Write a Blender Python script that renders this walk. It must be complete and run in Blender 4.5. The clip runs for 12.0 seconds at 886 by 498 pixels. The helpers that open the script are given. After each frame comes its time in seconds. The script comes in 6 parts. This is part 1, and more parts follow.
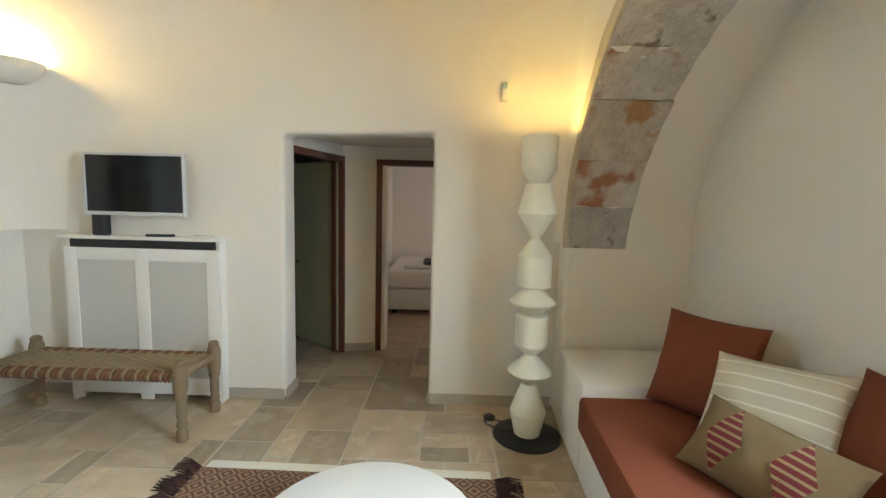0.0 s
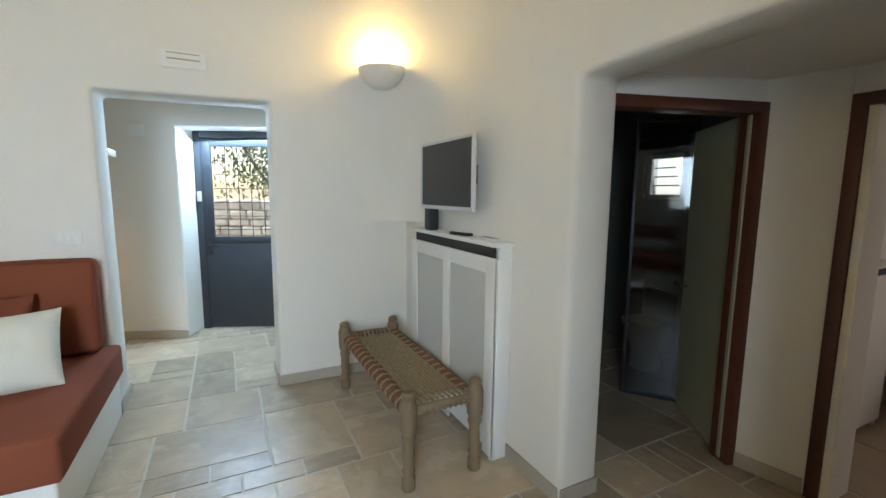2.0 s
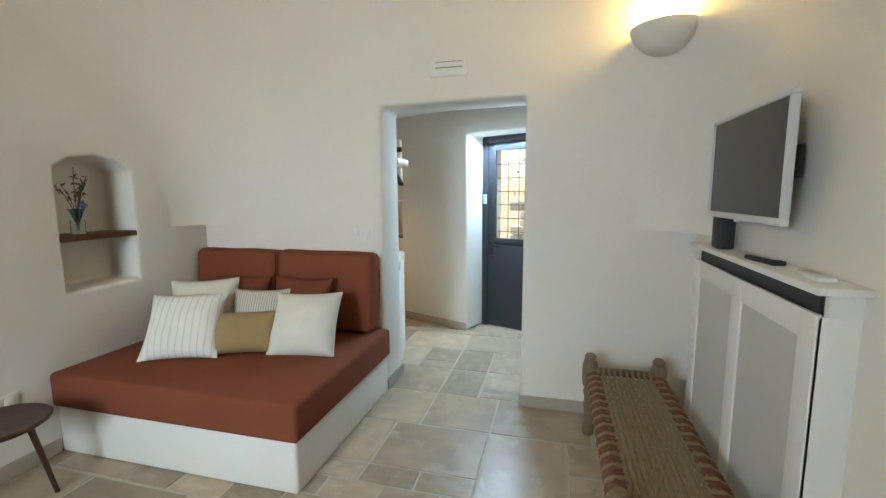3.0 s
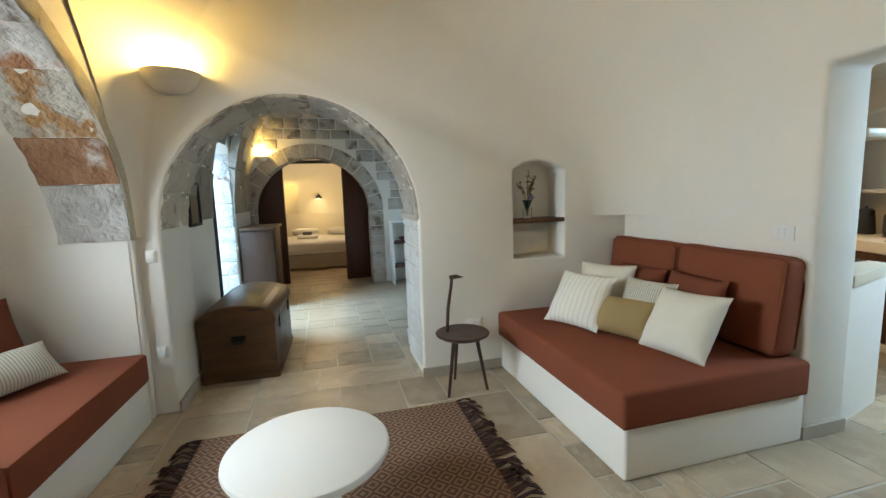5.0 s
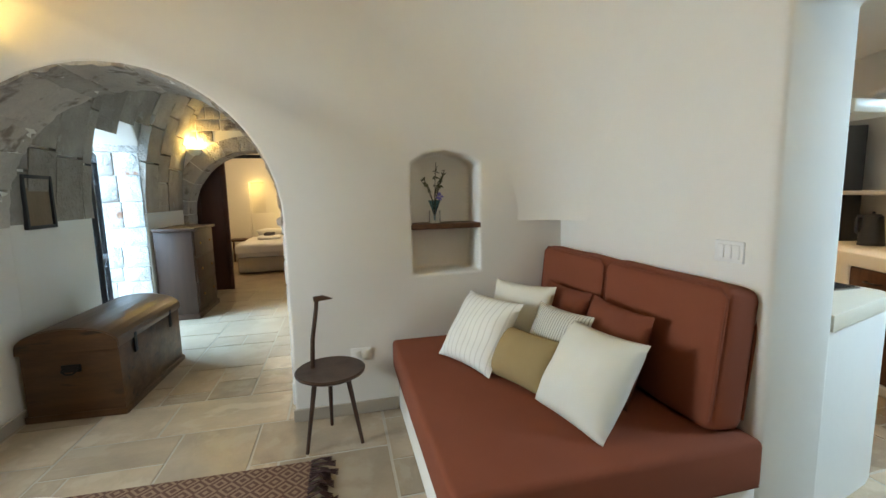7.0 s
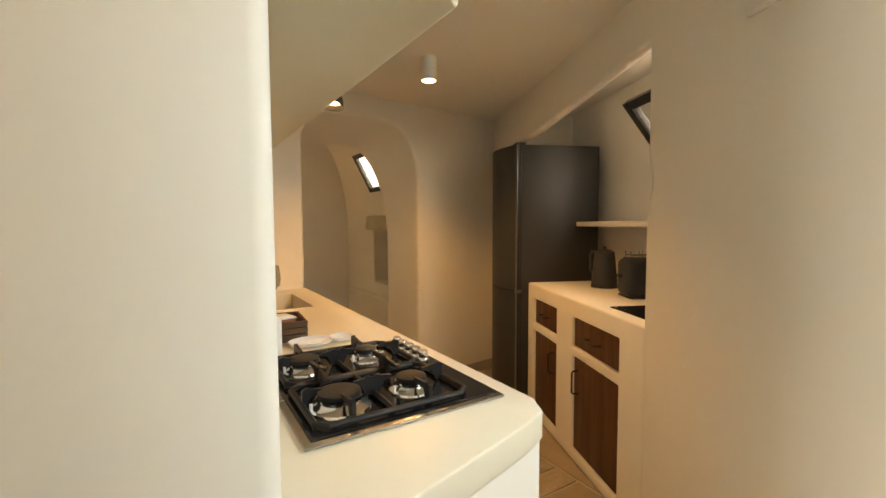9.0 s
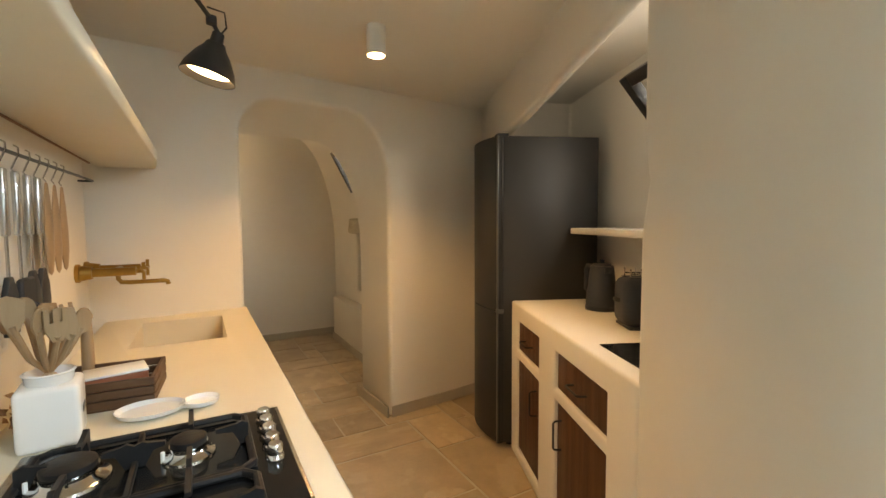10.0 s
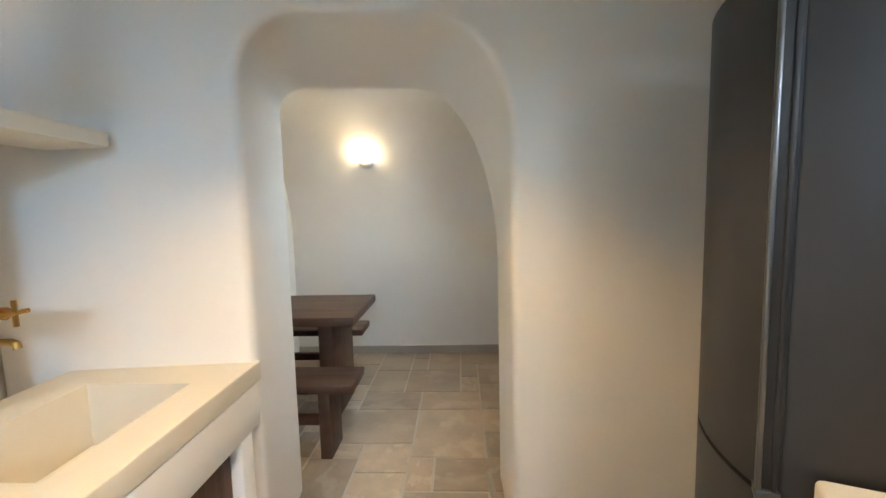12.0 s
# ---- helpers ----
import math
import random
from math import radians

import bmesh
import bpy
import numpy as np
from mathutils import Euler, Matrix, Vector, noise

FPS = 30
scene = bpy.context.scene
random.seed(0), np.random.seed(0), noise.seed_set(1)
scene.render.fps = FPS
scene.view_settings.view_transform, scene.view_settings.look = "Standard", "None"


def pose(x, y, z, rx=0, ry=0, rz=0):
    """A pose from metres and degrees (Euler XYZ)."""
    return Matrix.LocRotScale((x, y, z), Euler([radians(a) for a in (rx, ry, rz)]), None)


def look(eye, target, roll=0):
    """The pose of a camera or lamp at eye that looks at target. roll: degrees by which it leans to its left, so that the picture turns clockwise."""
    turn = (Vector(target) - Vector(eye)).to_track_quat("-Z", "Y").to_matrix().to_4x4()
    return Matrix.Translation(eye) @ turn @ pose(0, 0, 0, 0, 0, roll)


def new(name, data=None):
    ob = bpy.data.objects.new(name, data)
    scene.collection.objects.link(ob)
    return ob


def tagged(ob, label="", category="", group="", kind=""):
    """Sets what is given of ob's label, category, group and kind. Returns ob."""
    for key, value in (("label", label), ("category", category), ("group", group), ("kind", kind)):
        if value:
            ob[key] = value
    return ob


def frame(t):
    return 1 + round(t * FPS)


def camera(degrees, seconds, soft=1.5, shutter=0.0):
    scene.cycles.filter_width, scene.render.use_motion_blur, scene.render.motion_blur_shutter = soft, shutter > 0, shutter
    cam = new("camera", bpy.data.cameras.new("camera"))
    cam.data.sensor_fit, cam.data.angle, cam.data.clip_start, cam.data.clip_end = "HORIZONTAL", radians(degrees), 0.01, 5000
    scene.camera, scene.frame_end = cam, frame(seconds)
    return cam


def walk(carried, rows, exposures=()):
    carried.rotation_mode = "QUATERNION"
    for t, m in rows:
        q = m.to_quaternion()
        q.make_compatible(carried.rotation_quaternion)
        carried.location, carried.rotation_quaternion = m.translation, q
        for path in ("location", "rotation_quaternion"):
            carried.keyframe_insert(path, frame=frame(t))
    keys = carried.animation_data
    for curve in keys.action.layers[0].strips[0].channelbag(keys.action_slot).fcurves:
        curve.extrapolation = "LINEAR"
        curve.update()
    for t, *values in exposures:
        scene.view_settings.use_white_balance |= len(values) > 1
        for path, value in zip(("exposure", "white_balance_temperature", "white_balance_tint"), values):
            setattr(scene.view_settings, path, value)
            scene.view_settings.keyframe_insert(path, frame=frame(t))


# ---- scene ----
cam = camera(91.6, 12.0)
PATH = [
    (0, (0.146, -0.071, 1.47), (0.124, 1.918, 1.26), 1.5),
    (0.5, (0.296, 0.347, 1.461), (-0.092, 2.296, 1.237), 1.5),
    (1, (0.39, 0.778, 1.393), (-0.471, 2.571, 1.189), 1.6),
    (1.5, (0.421, 1.255, 1.426), (-0.949, 2.694, 1.189), 1.2),
    (2, (0.368, 1.653, 1.436), (-1.402, 2.549, 1.178), 0.5),
    (2.5, (0.166, 1.921, 1.442), (-1.805, 2.139, 1.181), 0.0),
    (3, (-0.068, 2.16, 1.443), (-1.988, 1.66, 1.187), -0.3),
    (3.5, (-0.334, 2.325, 1.441), (-1.947, 1.171, 1.182), -0.5),
    (3.7, (-0.413, 2.35, 1.447), (-1.866, 1.0, 1.191), -0.7),
    (5.3, (-0.401, 2.712, 1.418), (-0.772, 0.763, 1.168), -1.7),
    (5.5, (-0.477, 2.73, 1.402), (-0.77, 0.767, 1.154), -1.6),
    (6, (-0.666, 2.631, 1.389), (-0.906, 0.661, 1.14), -1.6),
    (6.5, (-1.015, 2.395, 1.39), (-1.306, 0.432, 1.14), -1.5),
    (7, (-1.408, 2.191, 1.407), (-1.869, 0.262, 1.151), -1.3),
    (7.5, (-1.928, 1.98, 1.397), (-2.515, 0.081, 1.168), -1.1),
    (7.7, (-2.084, 1.942, 1.4), (-2.766, 0.074, 1.182), -1.1),
    (9.3, (-3.288, 1.434, 1.338), (-4.358, -0.251, 1.225), -0.3),
    (9.5, (-3.368, 1.398, 1.388), (-4.43, -0.291, 1.249), -0.5),
    (10, (-3.652, 1.255, 1.391), (-4.631, -0.484, 1.267), -0.3),
    (10.5, (-3.919, 1.09, 1.392), (-4.764, -0.719, 1.265), -0.3),
    (11, (-4.184, 0.798, 1.402), (-4.831, -1.089, 1.257), -0.3),
    (11.5, (-4.439, 0.414, 1.411), (-4.791, -1.548, 1.251), -0.5),
    (12, (-4.607, 0.024, 1.452), (-4.52, -1.964, 1.251), -1.4),
]
WB = [
    (0.0, 1.65, 8200, 15), (0.5, 1.7, 7900, 15), (1.2, 1.5, 7300, 15), (2.5, 1.15, 7800, 15), (5.5, 1.05, 8400, 15), (7.7, 1.25, 8300, 15),
    (9.3, 1.2, 18000, 30), (10.0, 1.35, 12000, 23), (10.4, 1.35, 7800, 16), (10.9, 1.3, 7200, 14), (12.0, 1.95, 6700, 14),
]
walk(cam, [(t, look(eye, target, roll)) for t, eye, target, roll in PATH], WB)

# ---- world, sun, lamps ----
world = bpy.data.worlds.new("world")
scene.world = world
world.use_nodes = True
wn = world.node_tree
sky = wn.nodes.new("ShaderNodeTexSky")
sky.sky_type = "NISHITA"
sky.sun_disc = False
sky.sun_elevation, sky.sun_rotation = radians(46), radians(200)
wn.links.new(sky.outputs[0], wn.nodes["Background"].inputs[0])
wn.nodes["Background"].inputs[1].default_value = 0.15


def lamp(name, kind, m, power, color, size=0.1, size_y=None, spot=None):
    d = bpy.data.lights.new(name, kind)
    d.energy, d.color = power, color
    if kind == "AREA":
        d.shape, d.size, d.size_y = "RECTANGLE", size, size_y or size
    elif kind == "SUN":
        d.angle = radians(size)
    else:
        d.shadow_soft_size = size
        if spot:
            d.spot_size, d.spot_blend = radians(spot), 0.6
    ob = new(name, d)
    ob.matrix_basis = m
    return ob


WARM = (1.0, 0.79, 0.29)
DAY = (0.72, 0.86, 1.0)
lamp("sun", "SUN", look((-3, -8, 9), (0, 0, 0)), 5.0, (1, 0.97, 0.92), 0.5)
# sky light in the openings: hall door, house door, niche, dining and bathroom windows
lamp("hall_door_light", "AREA", look((1.70, -2.75, 1.35), (-0.6, -2.70, 0.20)), 60, (0.28, 0.58, 1.0), 1.0, 1.9).data.spread = radians(105)
lamp("house_door_light", "AREA", look((-4.40, 1.78, 1.99), (-3.6, 1.5, 0.0)), 27, (0.34, 0.63, 1.0), 0.75, 0.25)
# added bluish fill from the alcove side, no window known there
lamp("alcove_fill_light", "AREA", look((1.95, 0.60, 1.65), (-2.0, 0.9, 0.25)), 28, (0.50, 0.73, 1.0), 0.85, 0.85).data.spread = radians(116)
lamp("niche_window_light", "AREA", look((-5.57, 0.43, 2.02), (-5.0, -0.2, 1.1)), 4, (0.62, 0.80, 1.0), 0.45, 0.4)
lamp("dining_window_light", "AREA", look((-5.14, -2.80, 2.03), (-4.2, -2.9, 1.45)), 7, (0.60, 0.80, 1.0), 0.44, 0.36)
lamp("bath_window_light", "AREA", look((-2.23, 5.30, 1.60), (-2.1, 4.4, 1.3)), 0.4, DAY, 0.36, 0.36)
# unseen fill hung inside the guest room, which has no window
lamp("guest_fill_light", "AREA", look((2.3, 6.2, 1.5), (0, 5.6, 0.8)), 5, (0.95, 0.93, 1.0), 0.8, 1.0)
# the lamps of the place
lamp("bulb_corner", "POINT", pose(-2.555, 2.625, 2.33), 3.4, WARM, 0.05)
lamp("bulb_south", "POINT", pose(0.45, -0.42, 2.29), 5.2, WARM, 0.05)
lamp("bulb_floor_lamp", "POINT", pose(0.68, 2.58, 1.83), 2.4, WARM, 0.04)
lamp("bulb_hall", "POINT", pose(0.47, -4.40, 2.16), 5, WARM, 0.04)
lamp("bulb_dining", "POINT", pose(-3.76, -3.80, 1.90), 1.8, (1, 0.80, 0.5), 0.04)
lamp("bulb_kitchen", "SPOT", look((-3.70, -0.36, 1.90), (-3.66, -0.36, 0.9)), 18, (1, 0.66, 0.28), 0.04, spot=125)
lamp("bulb_ceiling_spot", "SPOT", look((-4.38, -0.65, 2.105), (-4.38, -0.65, 0)), 17, (1, 0.70, 0.34), 0.03, spot=130)
lamp("bulb_bedroom", "POINT", pose(-0.29, -7.75, 1.38), 3, WARM, 0.05)
lamp("bulb_bed_niche", "POINT", pose(0.36, -8.22, 1.65), 1.2, WARM, 0.03)
# added fill to brighten the bed, no ceiling lamp hangs here
lamp("bed_fill_light", "POINT", pose(-0.3, -6.6, 2.4), 14, (1, 0.88, 0.68), 0.1)

# ---- materials ----
def surface(name, c1, c2, rough=0.6, scale=3.0, fine=60.0, bump=0.15, metal=0.0, stretch=(1, 1, 1), spots=None, rnd=0.0, spec=0.5, depth=0.004):
    """Two colours mixed by coarse and fine noise, with fine relief; spots: a third colour in patches; rnd: lightness from piece to piece."""
    m = bpy.data.materials.new(name)
    m.use_nodes = True
    nt = m.node_tree
    N, L = nt.nodes, nt.links
    p = N["Principled BSDF"]
    tc = N.new("ShaderNodeTexCoord")
    mp = N.new("ShaderNodeMapping")
    mp.inputs["Scale"].default_value = stretch
    L.new(tc.outputs["Object"], mp.inputs[0])
    vec = mp.outputs[0]
    info = N.new("ShaderNodeObjectInfo")
    if rnd:
        add = N.new("ShaderNodeVectorMath")
        add.operation = "ADD"
        L.new(vec, add.inputs[0])
        mul = N.new("ShaderNodeMath")
        mul.operation = "MULTIPLY"
        mul.inputs[1].default_value = 37.0
        L.new(info.outputs["Random"], mul.inputs[0])
        L.new(mul.outputs[0], add.inputs[1])
        vec = add.outputs[0]
    a = N.new("ShaderNodeTexNoise")
    a.inputs["Scale"].default_value, a.inputs["Detail"].default_value = scale, 6
    b = N.new("ShaderNodeTexNoise")
    b.inputs["Scale"].default_value, b.inputs["Detail"].default_value = fine, 4
    for n in (a, b):
        L.new(vec, n.inputs["Vector"])
    mx = N.new("ShaderNodeMath")
    mx.operation = "MULTIPLY_ADD"
    mx.inputs[1].default_value = 0.35
    L.new(b.outputs[0], mx.inputs[0])
    m2 = N.new("ShaderNodeMath")
    m2.operation = "MULTIPLY_ADD"
    m2.inputs[1].default_value, m2.inputs[2].default_value = 1.7, -0.52
    L.new(a.outputs[0], m2.inputs[0])
    L.new(m2.outputs[0], mx.inputs[2])
    mix = N.new("ShaderNodeMix")
    mix.data_type = "RGBA"
    mix.inputs["A"].default_value, mix.inputs["B"].default_value = (*c1, 1), (*c2, 1)
    L.new(mx.outputs[0], mix.inputs["Factor"])
    col = mix.outputs["Result"]
    if spots:
        c = N.new("ShaderNodeTexNoise")
        c.inputs["Scale"].default_value, c.inputs["Detail"].default_value = spots[1], 7
        L.new(vec, c.inputs["Vector"])
        ramp = N.new("ShaderNodeValToRGB")
        ramp.color_ramp.elements[0].position, ramp.color_ramp.elements[1].position = spots[2], spots[2] + 0.08
        L.new(c.outputs[0], ramp.inputs[0])
        sm = N.new("ShaderNodeMix")
        sm.data_type = "RGBA"
        sm.inputs["B"].default_value = (*spots[0], 1)
        L.new(ramp.outputs[0], sm.inputs["Factor"])
        L.new(col, sm.inputs["A"])
        col = sm.outputs["Result"]
    if rnd:
        hs = N.new("ShaderNodeHueSaturation")
        mr = N.new("ShaderNodeMapRange")
        mr.inputs["To Min"].default_value, mr.inputs["To Max"].default_value = 1 - rnd, 1 + rnd
        L.new(info.outputs["Random"], mr.inputs[0])
        L.new(mr.outputs[0], hs.inputs["Value"])
        L.new(col, hs.inputs["Color"])
        col = hs.outputs[0]
    L.new(col, p.inputs["Base Color"])
    rr = N.new("ShaderNodeMapRange")
    rr.inputs["To Min"].default_value, rr.inputs["To Max"].default_value = max(0.03, rough - 0.09), min(1, rough + 0.09)
    L.new(a.outputs[0], rr.inputs[0])
    L.new(rr.outputs[0], p.inputs["Roughness"])
    p.inputs["Metallic"].default_value = metal
    p.inputs["Specular IOR Level"].default_value = spec
    if bump:
        bp = N.new("ShaderNodeBump")
        bp.inputs["Strength"].default_value, bp.inputs["Distance"].default_value = bump, depth
        L.new(mx.outputs[0], bp.inputs["Height"])
        L.new(bp.outputs[0], p.inputs["Normal"])
    return m


def banded(name, c1, c2, freq, axis, width=0.5, rough=0.9, fine=300, sharp=0.06):
    """Cloth with stripes across one local axis."""
    m = surface(name, c1, c1, rough, 5, fine, 0.5, depth=0.002)
    nt = m.node_tree
    N, L = nt.nodes, nt.links
    p = N["Principled BSDF"]
    sep = N.new("ShaderNodeSeparateXYZ")
    L.new(N["Texture Coordinate"].outputs["Object"], sep.inputs[0])
    w = N.new("ShaderNodeMath")
    w.operation = "MULTIPLY"
    w.inputs[1].default_value = freq
    L.new(sep.outputs["XYZ".index(axis)], w.inputs[0])
    f = N.new("ShaderNodeMath")
    f.operation = "FRACT"
    L.new(w.outputs[0], f.inputs[0])
    r = N.new("ShaderNodeValToRGB")
    r.color_ramp.elements[0].position, r.color_ramp.elements[1].position = width, width + sharp
    L.new(f.outputs[0], r.inputs[0])
    mix = N.new("ShaderNodeMix")
    mix.data_type = "RGBA"
    mix.inputs["B"].default_value = (*c2, 1)
    L.new(r.outputs[0], mix.inputs["Factor"])
    old = p.inputs["Base Color"].links[0].from_socket
    L.new(old, mix.inputs["A"])
    L.new(mix.outputs["Result"], p.inputs["Base Color"])
    return m


def diamonds(name, c1, c2, cell):
    """A woven rug of nested diamonds."""
    m = surface(name, c1, c1, 0.95, 6, 220, 0.8, depth=0.004)
    nt = m.node_tree
    N, L = nt.nodes, nt.links
    p = N["Principled BSDF"]
    sep = N.new("ShaderNodeSeparateXYZ")
    L.new(N["Texture Coordinate"].outputs["Object"], sep.inputs[0])

    def op(kind, a, b=None, v=None):
        n = N.new("ShaderNodeMath")
        n.operation = kind
        L.new(a, n.inputs[0])
        if b is not None:
            L.new(b, n.inputs[1])
        if v is not None:
            n.inputs[1].default_value = v
        return n.outputs[0]
    ax = [op("ABSOLUTE", op("SUBTRACT", op("FRACT", op("MULTIPLY", sep.outputs[i], v=1 / cell[i])), v=0.5)) for i in (0, 1)]
    d = op("FRACT", op("MULTIPLY", op("ADD", ax[0], ax[1]), v=3.0))
    r = N.new("ShaderNodeValToRGB")
    r.color_ramp.elements[0].position, r.color_ramp.elements[1].position = 0.5, 0.58
    L.new(d, r.inputs[0])
    mix = N.new("ShaderNodeMix")
    mix.data_type = "RGBA"
    mix.inputs["B"].default_value = (*c2, 1)
    L.new(r.outputs[0], mix.inputs["Factor"])
    L.new(p.inputs["Base Color"].links[0].from_socket, mix.inputs["A"])
    L.new(mix.outputs["Result"], p.inputs["Base Color"])
    return m


def glow(name, color, strength):
    m = bpy.data.materials.new(name)
    m.use_nodes = True
    p = m.node_tree.nodes["Principled BSDF"]
    p.inputs["Base Color"].default_value = (*color, 1)
    p.inputs["Emission Color"].default_value = (*color, 1)
    p.inputs["Emission Strength"].default_value = strength
    return m


def glassy(name, color, rough=0.02, trans=1.0):
    m = bpy.data.materials.new(name)
    m.use_nodes = True
    p = m.node_tree.nodes["Principled BSDF"]
    p.inputs["Base Color"].default_value = (*color, 1)
    p.inputs["Roughness"].default_value = rough
    p.inputs["Transmission Weight"].default_value = trans
    p.inputs["IOR"].default_value = 1.45
    return m


PLASTER = surface("lime_plaster", (0.80, 0.755, 0.68), (0.75, 0.705, 0.63), 0.8, 1.3, 18, 0.35, depth=0.006)
MICRO = surface("polished_plaster", (0.74, 0.67, 0.54), (0.69, 0.62, 0.49), 0.34, 2, 16, 0.12, depth=0.003)
FLAG = surface("limestone_flag", (0.52, 0.395, 0.27), (0.34, 0.262, 0.182), 0.34, 2.2, 24, 0.4, spots=((0.49, 0.395, 0.285), 2.6, 0.55), rnd=0.28, depth=0.005)
GROUT = surface("pale_grout", (0.58, 0.53, 0.45), (0.48, 0.44, 0.37), 0.85, 6, 80, 0.5)
SKIRT = surface("stone_skirting", (0.45, 0.39, 0.31), (0.38, 0.33, 0.27), 0.55, 5, 50, 0.3)
STONE = surface("arch_stone", (0.62, 0.57, 0.51), (0.38, 0.34, 0.30), 0.9, 7, 34, 1.0, spots=((0.36, 0.16, 0.08), 3.4, 0.525), rnd=0.15, depth=0.03)
STONE_RED = surface("ochre_stone", (0.38, 0.19, 0.10), (0.27, 0.125, 0.065), 0.9, 6, 36, 1.0, spots=((0.60, 0.55, 0.49), 3.2, 0.60), rnd=0.12, depth=0.03)
STONE_OCHRE = surface("ochre_flecked_stone", (0.56, 0.50, 0.41), (0.36, 0.31, 0.26), 0.9, 9, 38, 1.0, spots=((0.40, 0.21, 0.09), 5.5, 0.53), rnd=0.1, depth=0.03)
STONE_GREY = surface("whitewashed_stone", (0.60, 0.57, 0.53), (0.36, 0.335, 0.30), 0.9, 9, 45, 1.0, spots=((0.22, 0.17, 0.13), 8, 0.58), rnd=0.15, depth=0.03)
STONE_PALE = surface("weathered_stone", (0.58, 0.51, 0.43), (0.40, 0.345, 0.29), 0.9, 5, 40, 1.0, spots=((0.24, 0.19, 0.15), 6, 0.57), rnd=0.15, depth=0.03)
LIMEWASH = surface("limewashed_stone", (0.74, 0.72, 0.68), (0.56, 0.54, 0.50), 0.9, 7, 40, 1.0, spots=((0.50, 0.28, 0.20), 6, 0.66), rnd=0.06, depth=0.03)
STONE_DARK = surface("lichen_stone", (0.44, 0.385, 0.32), (0.28, 0.24, 0.20), 0.95, 5, 40, 1.0, spots=((0.42, 0.39, 0.34), 7, 0.62), rnd=0.18, depth=0.03)
STONE_EDGE = surface("arch_edge_stone", (0.62, 0.55, 0.42), (0.46, 0.40, 0.30), 0.9, 7, 50, 1.0, spots=((0.20, 0.14, 0.08), 9, 0.68), depth=0.03)
RUST = surface("rust_cotton", (0.235, 0.066, 0.034), (0.205, 0.055, 0.029), 0.9, 3, 420, 0.5, spec=0.2, depth=0.002)
RUST_DARK = surface("rust_linen", (0.21, 0.06, 0.032), (0.18, 0.05, 0.028), 0.92, 4, 420, 0.5, spec=0.2, depth=0.002)
CREAM = surface("cream_linen", (0.72, 0.68, 0.58), (0.66, 0.62, 0.52), 0.92, 4, 350, 0.6, spec=0.2, depth=0.003)
TAN = surface("tan_linen", (0.36, 0.25, 0.12), (0.31, 0.21, 0.10), 0.92, 5, 350, 0.6, spec=0.2, depth=0.003)
OLIVE = surface("mustard_weave", (0.22, 0.15, 0.078), (0.165, 0.112, 0.058), 0.95, 5, 300, 0.7, spec=0.2, depth=0.003)
RED_PATCH = banded("red_motif", (0.16, 0.02, 0.02), (0.30, 0.20, 0.10), 34, "Y", 0.62)
STRIPE_BIG = banded("cream_stripe", (0.62, 0.57, 0.46), (0.82, 0.79, 0.72), 17, "Y", 0.84)
STRIPE_WHITE = banded("white_stripe", (0.76, 0.73, 0.65), (0.62, 0.58, 0.50), 26, "X", 0.80)
STRIPE_FINE = banded("ticking_stripe", (0.60, 0.56, 0.47), (0.33, 0.30, 0.25), 62, "X", 0.66)
RUG = diamonds("rug_weave", (0.125, 0.054, 0.034), (0.28, 0.172, 0.108), (0.105, 0.105))
FRINGE = surface("rug_fringe", (0.060, 0.021, 0.016), (0.036, 0.013, 0.010), 0.95, 20, 200, 0.8)
WHITE_PAINT = surface("white_paint", (0.80, 0.78, 0.74), (0.77, 0.75, 0.70), 0.45, 4, 60, 0.08)
PANEL_MESH = banded("perforated_panel", (0.62, 0.61, 0.57), (0.48, 0.47, 0.44), 220, "X", 0.5, 0.6)
LAMP_PAPER = surface("linen_shade", (0.80, 0.78, 0.66), (0.76, 0.74, 0.61), 0.85, 5, 200, 0.3)
TABLE_WHITE = surface("matt_white_lacquer", (0.80, 0.79, 0.75), (0.77, 0.76, 0.72), 0.5, 4, 90, 0.1)
OLDWOOD = surface("old_grey_wood", (0.27, 0.19, 0.115), (0.16, 0.105, 0.06), 0.75, 6, 70, 0.8, stretch=(1, 1, 0.25), depth=0.01)
REDWOOD = surface("door_mahogany", (0.115, 0.032, 0.016), (0.07, 0.02, 0.012), 0.42, 4, 60, 0.3, stretch=(3, 3, 0.25))
WALNUT = surface("walnut", (0.075, 0.032, 0.017), (0.042, 0.018, 0.010), 0.42, 5, 60, 0.3, stretch=(3, 3, 0.3))
CABWOOD = surface("cabinet_wood", (0.125, 0.050, 0.020), (0.055, 0.022, 0.010), 0.5, 4, 60, 0.4, stretch=(6, 6, 0.35), spec=0.3)
TABLEWOOD = surface("rough_table_wood", (0.085, 0.040, 0.020), (0.045, 0.020, 0.011), 0.5, 4, 50, 0.5, stretch=(0.5, 4, 4))
CHESTWOOD = surface("chest_wood", (0.14, 0.060, 0.020), (0.035, 0.015, 0.006), 0.42, 4, 40, 0.5, stretch=(0.5, 2, 3), spots=((0.03, 0.016, 0.009), 5, 0.6), depth=0.008)
# paler than the chest wood: the lid's sheen is put into the colour
CHESTLID = surface("chest_lid_sheen_wood", (0.14, 0.072, 0.036), (0.085, 0.042, 0.02), 0.36, 3, 40, 0.25, stretch=(2, 0.4, 2))
TRAYWOOD = surface("tray_wood", (0.13, 0.06, 0.028), (0.08, 0.038, 0.018), 0.6, 6, 60, 0.5, stretch=(0.4, 3, 3))
